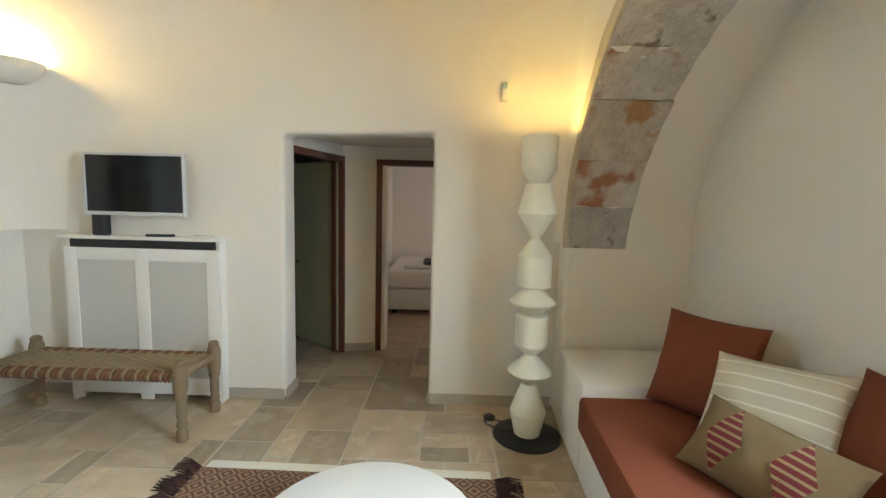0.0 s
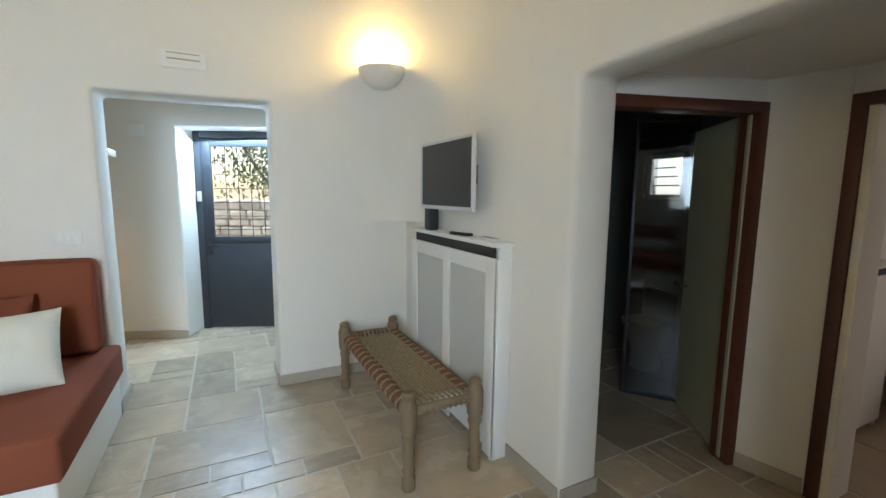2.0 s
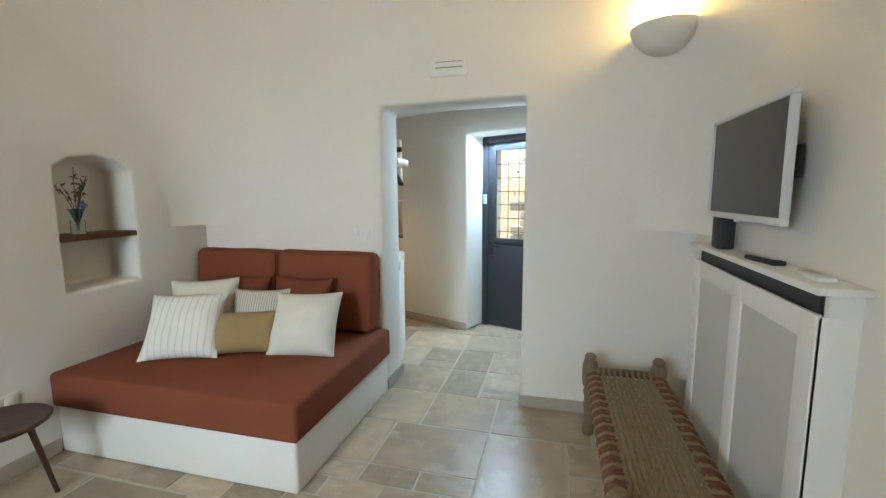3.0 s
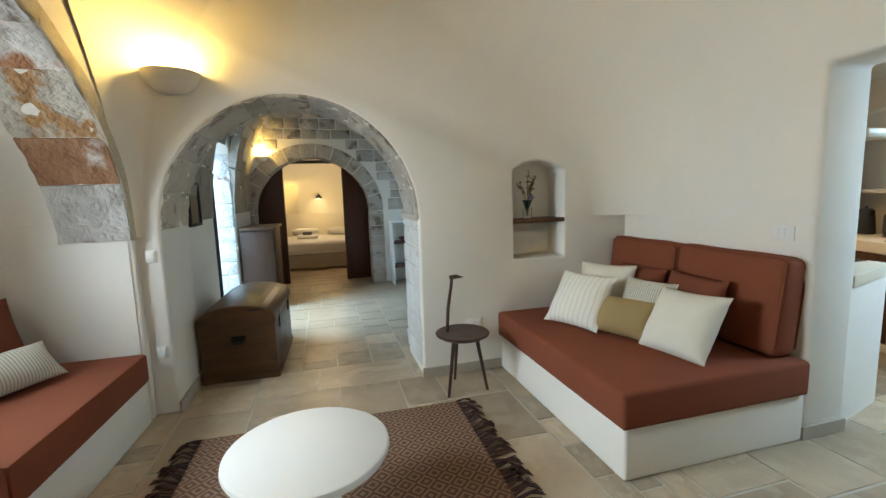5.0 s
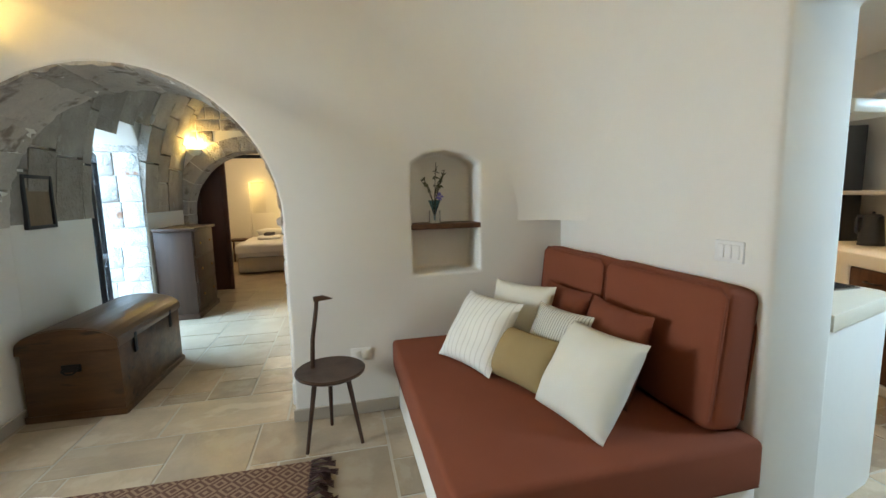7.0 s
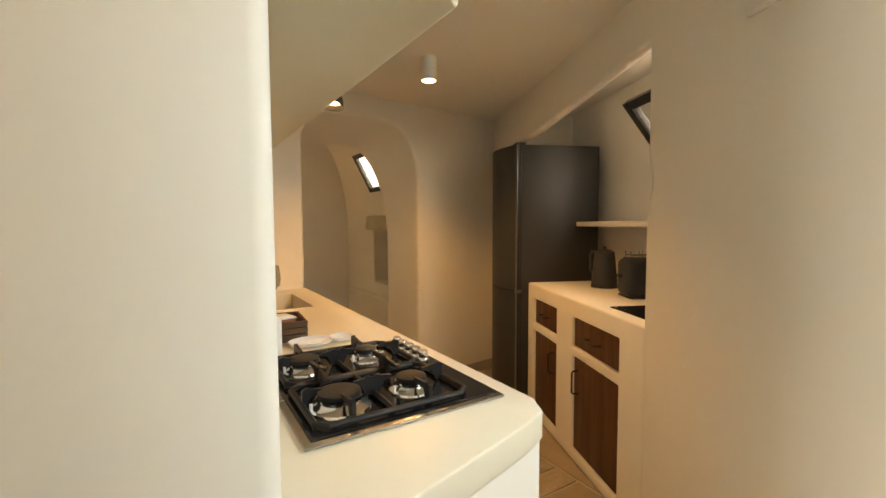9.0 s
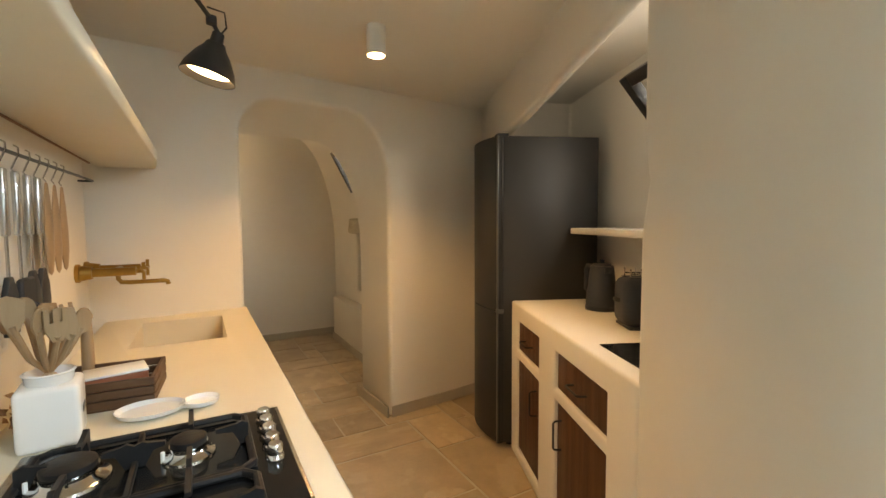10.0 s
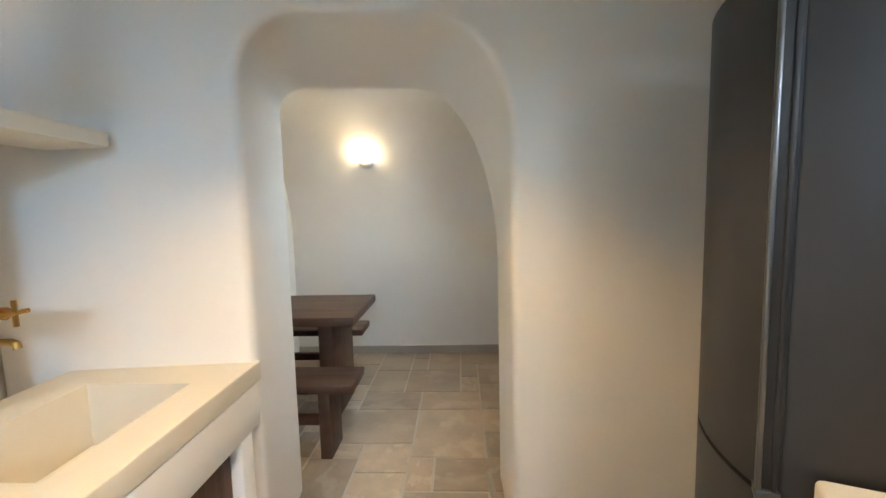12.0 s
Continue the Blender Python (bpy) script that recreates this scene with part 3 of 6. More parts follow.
carve("wall_bedroom_south", bx(-2.7, 2.1, -8.7, -8.3, 0, 2.9), [bx(0.21, 0.52, -8.5, -8, 0.55, 1.75)], PLASTER, 0.01)
structure(part("ceiling_bedroom", bx(-2.7, 2.1, -8.7, -4.8, 2.7, 2.9), PLASTER))

# kitchen: skewed west wall with the house door and the cupboard niche
ANG = 23.0
KU = Vector((-math.sin(radians(ANG)), -math.cos(radians(ANG)), 0))
KN = Vector((-math.cos(radians(ANG)), math.sin(radians(ANG)), 0))
K = Matrix(((KU.x, KN.x, 0, -4.74), (KU.y, KN.y, 0, 0.48), (0, 0, 1, 0), (0, 0, 0, 1)))
KC = 2.28
carve("wall_kitchen_west", bx(-3.4, 2.3, 0.0, 0.72, 0, 2.7),
      [bx(-1.80, -0.87, -0.5, 1.5, -0.2, 2.03),
       prism([(0.035, -0.2), (2.06, -0.2), (2.06, 1.93), (1.2, 1.955), (0.4, 2.02), (0.03, 2.05), (0.025, 1.62), (0.0, 1.50), (0.03, 1.36)], "y", -0.5, 0.12),
       bx(-0.03, 2.06, 0.06, 0.64, -0.2, 2.45),
       bx(0.10, 0.62, 0.3, 1.5, 1.62, 2.22)], PLASTER, 0.025, m=K, label="warm white plaster wall with a cupboard niche and a door")
structure(part("ceiling_kitchen", bx(-6.9, W - 0.3, -2.0, 3.2, KC, 2.75), PLASTER), "white plaster kitchen ceiling")
structure(part("wall_kitchen_north", bx(-5.0, W - 0.2, 2.65, 2.9, 0, 2.7), PLASTER))
KS = Matrix.Translation((-3.1, -1.36, 0)) @ Matrix.Rotation(radians(6.2), 4, "Z") @ Matrix.Translation((3.1, 1.36, 0))


def flare(front, back, y0, y1, n=6):
    """A solid between two outlines of equal length, one at y0 and one at y1."""
    t = bmesh.new()
    rows = []
    for i in range(n + 1):
        f = i / n
        s = f * f * (3 - 2 * f)
        rows.append([t.verts.new((a[0] + (b[0] - a[0]) * s, y0 + (y1 - y0) * f, a[1] + (b[1] - a[1]) * s)) for a, b in zip(front, back)])
    for a, b in zip(rows, rows[1:]):
        for i in range(len(a)):
            j = (i + 1) % len(a)
            t.faces.new((a[i], a[j], b[j], b[i]))
    t.faces.new(rows[0])
    t.faces.new(rows[-1])
    return t


carve("wall_kitchen_south", bx(-6.8, -3.0, -1.96, -1.36, 0, 2.7),
      [flare(soft_poly(-4.80, -3.87, -0.2, 2.12, 0.30, 0.22, tall=0.42), soft_poly(-4.86, -3.835, -0.2, 2.0, 0.38, 0.10, tall=0.85), -1.30, -2.0)], PLASTER, 0.03, m=KS, seg=4,
      label="white plaster wall with a soft-cornered arch")

# dining room, its south and west walls leaning over into a vault
NICHE = (-3.25, -2.65, 0.66, 1.27)
n = 12
lean = [(-4.35, 0), (-4.12, 0), (-4.12, 1.10)] + [(-3.2 - 0.92 * math.cos(math.pi / 2 * i / n), 1.12 + 1.12 * math.sin(math.pi / 2 * i / n)) for i in range(n + 1)] + [(-1.9, 2.24), (-1.9, 2.6), (-4.35, 2.6)]
structure(part("wall_dining_south", prism(lean, "x", -5.9, -2.9), PLASTER, smooth=30), "white plaster wall curving into a vault")
bow = [(-5.9, 0), (-5.12, 0), (-5.12, 1.08)] + [(-4.5 - 0.62 * math.cos(math.pi / 2 * i / n), 1.1 + 1.14 * math.sin(math.pi / 2 * i / n)) for i in range(n + 1)] + [(-4.5, 2.6), (-5.9, 2.6)]
SKYLIGHT = Matrix.Translation((-4.93, -2.80, 1.90)) @ Matrix.Rotation(radians(28), 4, "Y")
carve("wall_dining_west", prism(bow, "y", -4.4, -1.7),
      [bx(-5.5, -5, NICHE[0], NICHE[1], NICHE[2], NICHE[3]), bx(-0.9, 0.3, -0.25, 0.25, -0.20, 0.20, m=SKYLIGHT)], PLASTER, 0.02, label="white plaster wall bowing into the dining vault")
structure(part("wall_dining_east", bx(-2.96, -2.85, -4.4, -1.0, 0, 2.6), PLASTER))
structure(part("step_dining", bx(-5.2, -5.02, -3.9, -2.4, 0, 0.52, 0.03), PLASTER), "low plastered ledge")

# skirtings of pale stone
SK = 0.08


def skirting(x0, y0, x1, y1, side=1, h=SK):
    d = Vector((x1 - x0, y1 - y0, 0))
    m = Matrix.Translation((x0, y0, 0)) @ Matrix.Rotation(math.atan2(d.y, d.x), 4, "Z")
    lo, hi = (0, 0.014) if side > 0 else (-0.014, 0)
    structure(part("baseboard", bx(0, d.length, lo - 0.002 * side, hi, 0.0, h, 0.003, 1, m=m), SKIRT), "pale limestone skirting")


skirting(-1.44, N_, -1.03, N_, -1)
skirting(W, N_, -2.55, N_, -1)
skirting(0.04, N_, 0.92, N_, -1)
skirting(-1.02, N_ + 0.0, -1.02, N_ + 0.23, -1)
skirting(0.03, N_, 0.03, N_ + 0.23, 1)
skirting(-0.84, 4.026, -0.56, 4.084, -1)
skirting(W, 1.96, W, N_, -1)
skirting(W - 0.33, 1.96, W, 1.96, -1)
skirting(W - 0.33, 0.99, W, 0.99, 1)
skirting(-1.73, S_, -1.07, S_, 1)
skirting(0.63, S_ - 0.6, 0.63, S_, 1)
skirting(0.69, -2.2, 0.69, S_ - 0.6, 1)
for a, b in ((-0.87, -0.02), (-3.2, -1.8)):
    p, q = K @ Vector((a, 0, 0)), K @ Vector((b, 0, 0))
    skirting(p.x, p.y, q.x, q.y, 1)
p, q = KS @ Vector((-4.81, -1.36, 0)), KS @ Vector((-6.2, -1.36, 0))
skirting(p.x, p.y, q.x, q.y, -1)
p, q = KS @ Vector((-4.79, -1.36, 0)), KS @ Vector((-4.80, -1.9, 0))
skirting(p.x, p.y, q.x, q.y, 1)
skirting(-5.1, -4.12, -2.96, -4.12, 1)
skirting(-5.02, -3.9, -5.02, -2.4, -1)
skirting(K.translation.x + 0.0, 2.65, W - 0.33, 2.65, -1)

# ---- stonework of the arches ----
def voussoirs(name, axis, lo, hi, c, h, spring, rise, count, depth, mat, label, seed, jitter=0.012, m=None, a0=0.0, a1=math.pi, fine=False, crown=0.0):
    """Arch stones: each a bent block along the curve, slightly proud and uneven; crown: how much wider the arch is at its top."""
    rnd = random.Random(seed)
    holder = thing(name, label, "arch")
    holder["kind"] = "structure"
    mat = mat if isinstance(mat, tuple) else (mat,)
    fine = fine or len(mat) > 1
    cuts = [a0 + (a1 - a0) * i / count for i in range(count + 1)]
    for i in range(1, count):
        cuts[i] += rnd.uniform(-0.25, 0.25) * (a1 - a0) / count
    for i in range(count):
        gap = 0.0015 if fine else 0.006
        b, e = cuts[i] + gap, cuts[i + 1] - gap
        lift = rnd.uniform(0.004, 0.004 + jitter)
        k, nx = (10, 10) if fine else (4, 1)
        t = bmesh.new()
        cols = []
        for j in range(k + 1):
            a = b + (e - b) * j / k
            pts = []
            hi_ = hi + crown * math.sin(a)
            ring = [(-lift, lo + (hi_ - lo) * s / nx - (rnd.uniform(0, 0.006) if s == 0 else 0)) for s in range(nx + 1)] + [(depth, hi_), (depth, lo)]
            for r, q in ring:
                if fine and r < 0:
                    w3 = Vector((q * 9, a * 14, i * 3.1))
                    r += 0.015 * noise.noise(w3) + 0.008 * noise.noise(w3 * 3.3) - 0.003
                    if q == lo or j in (0, k):
                        r += 0.004
                p = (c + (h + r) * math.cos(a), spring + (rise + r) * math.sin(a))
                pts.append((q, *p) if axis == "x" else (p[0], q, p[1]))
            cols.append([t.verts.new(p) for p in pts])
        for u, v in zip(cols, cols[1:]):
            n4 = len(u)
            for s in range(n4):
                t.faces.new((u[s], u[(s + 1) % n4], v[(s + 1) % n4], v[s]))
        t.faces.new(cols[0])
        t.faces.new(cols[-1])
        part("stone", t, mat[i % len(mat)], holder, smooth=25, m=m)
    return holder


SHEAR = Matrix.Translation((E_, S_, 0)) @ Matrix(((1, 0.048, 0, 0), (0, 1, 0, 0), (0, 0, 1, 0), (0, 0, 0, 1))) @ Matrix.Translation((-E_, -S_, 0))
cE, hE = (AE[0] + AE[1]) / 2, (AE[1] - AE[0]) / 2
voussoirs("stone_arch_soffit", "x", E_ + 0.012, E_ + 0.385, cE, hE, AE[2], AE[3] - AE[2], 13, 0.05, (STONE_GREY, STONE, STONE_OCHRE, STONE, STONE_GREY, STONE_RED, STONE_GREY, STONE, STONE_GREY, STONE, STONE_OCHRE, STONE_RED, STONE_GREY), "weathered limestone arch with red ochre patches", 4, m=SHEAR, crown=0.10)


def arch_edge(x, c, h, spring, rise, width, m, n=60):
    """The rough bare-stone edge of the arch face."""
    t = bmesh.new()
    rows = []
    for i in range(n + 1):
        a = math.pi * i / n
        wv = width * (1 + 0.35 * noise.noise(Vector((a * 5, 2, 0))))
        col = []
        for r, dx in ((-0.006, 0.02), (-0.006, -0.004), (wv * 0.5, -0.010 - 0.004 * noise.noise(Vector((a * 11, 0, 3)))), (wv, -0.003), (wv, 0.02)):
            col.append(t.verts.new((x + dx, c + (h + r) * math.cos(a), spring + (rise + r) * math.sin(a))))
        rows.append(col)
    for u, v in zip(rows, rows[1:]):
        for s in range(5):
            t.faces.new((u[s], u[(s + 1) % 5], v[(s + 1) % 5], v[s]))
    return merge(None, t, m)


structure(part("arch_edge", arch_edge(E_, cE, hE, AE[2], AE[3] - AE[2], 0.095, SHEAR), STONE_EDGE, smooth=60), "rough cream stone edge of the arch")
c1, h1 = (A1[0] + A1[1]) / 2, (A1[1] - A1[0]) / 2
voussoirs("stone_arch_passage", "y", S_ - 0.59, S_ - 0.008, c1, h1, A1[2], A1[3] - A1[2], 11, 0.05, STONE_PALE, "grey weathered stone arch of the passage", 9, jitter=0.006, fine=True)
c2, h2 = (A2[0] + A2[1]) / 2, (A2[1] - A2[0]) / 2
voussoirs("stone_arch_bedroom", "y", -4.89, -4.485, c2, h2, A2[2], A2[3] - A2[2], 13, 0.20, STONE_PALE, "grey stone arch with pale mortar joints", 13, jitter=0.008)

# jamb stones of the passage arch
jamb = structure(thing("stone_jamb", "pale rough stone jamb of the passage arch", "jamb"))
rj = random.Random(8)
z = 0.09
while z < 1.24:
    hgt = rj.uniform(0.13, 0.24)
    part("stone", lumpy(bx(A1[0] - 0.05, A1[0] + 0.010 + rj.uniform(0, 0.006), S_ - 0.58, S_ - 0.03 - rj.uniform(0, 0.03), z, min(z + hgt - 0.006, 1.25), 0.012, 2), 0.006, 9, z), LIMEWASH, jamb)
    z += hgt
part("impost", lumpy(bx(A1[0] - 0.06, A1[0] + 0.035, S_ - 0.59, S_ - 0.015, 1.235, 1.285, 0.012, 2), 0.004, 9), STONE_PALE, jamb)


# ---- things of the living room ----
def wall_sconce(m, label):
    """A half-bowl uplight in plaster."""
    s = thing("wall_sconce", label, "lamp", m, "plaster uplights")
    t = bmesh.new()
    n, k = 20, 8
    rows = []
    for i in range(k + 1):
        f = i / k
        r = 0.155 * math.sin(math.pi / 2 * (0.28 + 0.72 * f))
        z = -0.13 + 0.13 * f
        if i == 0:
            r = 0.055
        rows.append([t.verts.new((r * 1.08 * math.cos(math.pi * j / n), r * math.sin(math.pi * j / n), z)) for j in range(n + 1)])
    inner = []
    for i in range(k, -1, -1):
        f = i / k
        r = 0.145 * math.sin(math.pi / 2 * (0.28 + 0.72 * f)) - 0.004
        z = -0.118 + 0.118 * f
        inner.append([t.verts.new((r * 1.08 * math.cos(math.pi * j / n), max(0.004, r * math.sin(math.pi * j / n)), z)) for j in range(n + 1)])
    allr = rows + inner
    for a, b in zip(allr, allr[1:]):
        for j in range(n):
            t.faces.new((a[j], a[j + 1], b[j + 1], b[j]))
    t.faces.new(rows[0])
    part("bowl", t, PLASTER, s, smooth=50)
    t = bmesh.new()
    rows = []
    for i in range(k + 1):
        f = i / k
        r = 0.155 * math.sin(math.pi / 2 * (0.28 + 0.72 * f)) if i else 0.055
        rows.append([t.verts.new((r * 1.08 * math.cos(math.pi * j / n), 0.006 - r * math.sin(math.pi * j / n), -0.13 + 0.128 * f)) for j in range(n + 1)])
    for a, b in zip(rows, rows[1:]):
        for j in range(n):
            t.faces.new((a[j], a[j + 1], b[j + 1], b[j]))
        t.faces.new((a[0], b[0], b[n], a[n]))
    t.faces.new(rows[0])
    t.faces.new(rows[-1])
    part("back_bowl", t, PLASTER, s, smooth=50)
    part("bulb", lathe([(0, -0.05), (0.022, -0.035), (0.026, -0.01), (0.015, 0.012), (0, 0.018)], 14, m=Matrix.Translation((0, 0.06, 0.0))), BULB, s, "glowing warm bulb")
    return s


wall_sconce(pose(-2.605, 2.675, 2.28, rz=225), "white plaster half-bowl sconce lit warm yellow")
wall_sconce(pose(0.47, -0.505, 2.235, rz=10), "white plaster half-bowl sconce lit above the arch")

# television
tv = thing("television", "small black television with silver frame on a wall arm", "television", pose(-1.995, 2.862, 1.548, rz=-0.5))
part("back_shell", bx(-0.31, 0.31, 0.0, 0.034, -0.175, 0.175, 0.012), BLACK_MATT, tv)
for x0, x1, z0, z1 in ((-0.35, 0.35, 0.19, 0.208), (-0.35, 0.35, -0.215, -0.19), (-0.35, -0.333, -0.19, 0.19), (0.333, 0.35, -0.19, 0.19)):
    part("bezel", bx(x0, x1, -0.014, 0.012, z0, z1, 0.004), SILVER, tv)
part("screen", bx(-0.333, 0.333, -0.006, 0.004, -0.19, 0.19), SCREEN, tv, "unlit glossy black screen")
part("badge", bx(-0.018, 0.018, -0.018, -0.010, -0.222, -0.210, 0.002), WHITE_PAINT, tv)
part("wall_arm", bx(-0.03, 0.03, 0.04, 0.105, -0.05, 0.05, 0.006), BLACK_MATT, tv)
part("mount_rail", bx(0.16, 0.19, 0.034, 0.075, -0.13, 0.13, 0.004), BLACK_MATT, tv)
part("mount_rail", bx(-0.19, -0.16, 0.034, 0.075, -0.13, 0.13, 0.004), BLACK_MATT, tv)
part("cross_bar", bx(-0.20, 0.24, 0.060, 0.085, -0.06, 0.05, 0.004), BLACK_MATT, tv)
part("wall_plate", bx(-0.06, 0.06, 0.095, 0.109, -0.10, 0.10, 0.004), BLACK_MATT, tv)

# radiator cover
rc = thing("radiator_cover", "white painted radiator cover with two mesh panels", "radiator cover", pose(-1.978, N_, 0) @ Matrix.Diagonal((1, 0.8, 1, 1)))
part("top_shelf", bx(-0.57, 0.57, -0.155, 0, 1.165, 1.188, 0.004), WHITE_PAINT, rc)
for x in (-0.54, 0.515):
    part("side_panel", bx(x, x + 0.025, -0.13, 0, 0, 1.10, 0.003), WHITE_PAINT, rc)
    part("cheek", bx(x, x + 0.025, -0.10, 0, 1.095, 1.166, 0.002), WHITE_PAINT, rc)
for x0, x1 in ((-0.54, -0.455), (-0.045, 0.045), (0.455, 0.54)):
    part("stile", bx(x0, x1, -0.135, -0.115, 0.02, 1.105, 0.003), WHITE_PAINT, rc)
for z0, z1 in ((1.02, 1.105), (0.06, 0.18)):
    part("rail", bx(-0.456, 0.456, -0.133, -0.117, z0, z1, 0.003), WHITE_PAINT, rc)
for x0, x1 in ((-0.455, -0.045), (0.045, 0.455)):
    part("mesh_panel", bx(x0, x1, -0.125, -0.120, 0.18, 1.02), PANEL_MESH, rc, "perforated pale grey panel")
# black strip painted in for the shade of the gap under the shelf
part("gap_shade", bx(-0.51, 0.51, -0.11, -0.10, 1.10, 1.165), BLACK_MATT, rc)

sp = thing("speaker", "small black cylindrical speaker with a carrying loop", "speaker", pose(-2.27, 2.90, 1.188))
part("body", bx(-0.045, 0.045, -0.035, 0.035, 0, 0.165, 0.012, 3), BLACK_MATT, sp)
part("loop", tube([(0.0, 0, 0.163), (0.02, 0, 0.178), (0.02, 0, 0.198), (0, 0, 0.208), (-0.02, 0, 0.198), (-0.02, 0, 0.178), (0, 0, 0.163)], 0.003), BLACK_MATT, sp)
rm = thing("remote_control", "black remote control lying on the cover", "remote", pose(-1.86, 2.90, 1.188, rz=8))
part("body", bx(-0.09, 0.09, -0.022, 0.022, 0, 0.018, 0.006), BLACK_MATT, rm)
for i in range(5):
    part("button", bx(-0.07 + i * 0.028, -0.055 + i * 0.028, -0.008, 0.008, 0.018, 0.021, 0.002, 1), SILVER, rm)
bk = thing("white_remote", "white remote control lying flat on the cover", "remote", pose(-1.56, 2.91, 1.188, rz=-4))
part("body", bx(-0.075, 0.075, -0.024, 0.024, 0, 0.014, 0.005), CERAMIC, bk)


def plate(name, label, category, m, w, h, rockers=2):
    s = thing(name, label, category, m)
    part("frame", bx(-w / 2, w / 2, -0.010, 0, -h / 2, h / 2, 0.004), WHITE_PAINT, s)
    for i in range(rockers):
        a = -w * 0.4 + i * w * 0.8 / rockers
        part("rocker", bx(a + 0.002, a + w * 0.8 / rockers - 0.002, -0.014, -0.008, -h * 0.32, h * 0.32, 0.002), WHITE_PAINT, s)
    return s


plate("light_switch", "white plastic light switch above the daybed", "switch", pose(W, 0.82, 1.155, rz=90), 0.13, 0.085, 3)
plate("light_switch", "white plastic light switch beside the arch", "switch", pose(0.70, S_, 1.085, rz=180), 0.06, 0.08, 1)
plate("power_socket", "white plastic wall socket beside the arch", "socket", pose(0.70, S_, 0.44, rz=180), 0.06, 0.08, 1)
plate("power_socket", "white plastic double socket behind the stool", "socket", pose(-1.50, S_, 0.40, rz=180), 0.13, 0.08, 2)
av = thing("air_vent", "white slotted ventilation grille over the doorway", "vent", pose(W, 1.47, 2.25, rz=90))
part("frame", bx(-0.125, 0.125, -0.012, 0.0, -0.055, 0.055, 0.004), WHITE_PAINT, av)
for i in range(2):
    part("slat", bx(-0.095, 0.095, -0.018, -0.010, -0.032 + i * 0.036, -0.006 + i * 0.036, 0.003), WHITE_PAINT, av)
    # grey strip gives the shade between slats by colour, nothing is cut
    part("slot_shade", bx(-0.090, 0.090, -0.0145, -0.010, -0.0055 + i * 0.034, 0.003 + i * 0.034), SKIRT, av)
ms = thing("motion_sensor", "small white motion sensor high on the wall", "sensor", pose(0.505, N_, 2.235))
part("body", bx(-0.025, 0.025, -0.045, 0.0, -0.07, 0.06, 0.012, 3), WHITE_PAINT, ms)
part("lens", lathe([(0, -0.02), (0.014, -0.018), (0.018, 0.0), (0.014, 0.018), (0, 0.02)], 12, m=Matrix.Translation((-0.004, -0.045, 0.03))), BLUE_GLASS, ms)

# charpoy bench
be = thing("woven_bench", "old turned-leg wooden bench with a woven jute top", "bench", pose(-2.04, 2.57, 0))
bw, bd, bh = 1.22, 0.37, 0.45
LEG = [(0.030, 0), (0.034, 0.01), (0.034, 0.06), (0.024, 0.075), (0.033, 0.10), (0.025, 0.125), (0.030, 0.17), (0.027, 0.24), (0.036, 0.27), (0.030, 0.29), (0.040, 0.31),
       (0.043, 0.35), (0.043, 0.43), (0.036, 0.455), (0.030, 0.465), (0.034, 0.485), (0.022, 0.50), (0, 0.502)]
for sx in (-1, 1):
    for sy in (-1, 1):
        part("leg", lumpy(lathe(LEG, 16, m=Matrix.Translation((sx * bw / 2, sy * bd / 2, 0))), 0.002, 18, sx + sy), OLDWOOD, be)
for sy in (-1, 1):
    part("long_rail", lumpy(tube([(-bw / 2, sy * bd / 2, 0.395), (0, sy * bd / 2, 0.392), (bw / 2, sy * bd / 2, 0.395)], 0.023, 10), 0.002, 14), OLDWOOD, be)
for sx in (-1, 1):
    part("end_rail", lumpy(tube([(sx * bw / 2, -bd / 2, 0.40), (sx * bw / 2, bd / 2, 0.40)], 0.023, 10), 0.002, 14), OLDWOOD, be)
# woven mat: warp and weft strands
nx, ny = 46, 15
for j in range(ny):
    y = -bd / 2 + 0.03 + (bd - 0.06) * j / (ny - 1)
    part("jute_strand", tube([(-0.50 + 1.0 * i / 24, y, 0.408 + 0.004 * (-1) ** (i + j)) for i in range(25)], 0.0112, 5), CORD, be)
for i in range(nx):
    x = -bw / 2 + 0.05 + (bw - 0.1) * i / (nx - 1)
    for sy in (-1, 1):
        y = sy * bd / 2
        part("cord_lash", tube([(x, y - sy * 0.05, 0.412), (x + 0.012, y - sy * 0.01, 0.424), (x + 0.018, y + sy * 0.022, 0.405), (x + 0.018, y + sy * 0.024, 0.385), (x + 0.012, y, 0.366)], 0.0075, 5), CORD_RED if i % 3 else CORD, be)
for i in range(11):
    y = -bd / 2 + 0.03 + (bd - 0.06) * i / 10
    for sx in (-1, 1):
        part("end_cord", tube([(sx * 0.48, y, 0.412), (sx * (bw / 2 - 0.02), y + 0.012, 0.424), (sx * (bw / 2 + 0.024), y + 0.014, 0.40), (sx * (bw / 2), y + 0.01, 0.374)], 0.0075, 5), CORD, be)

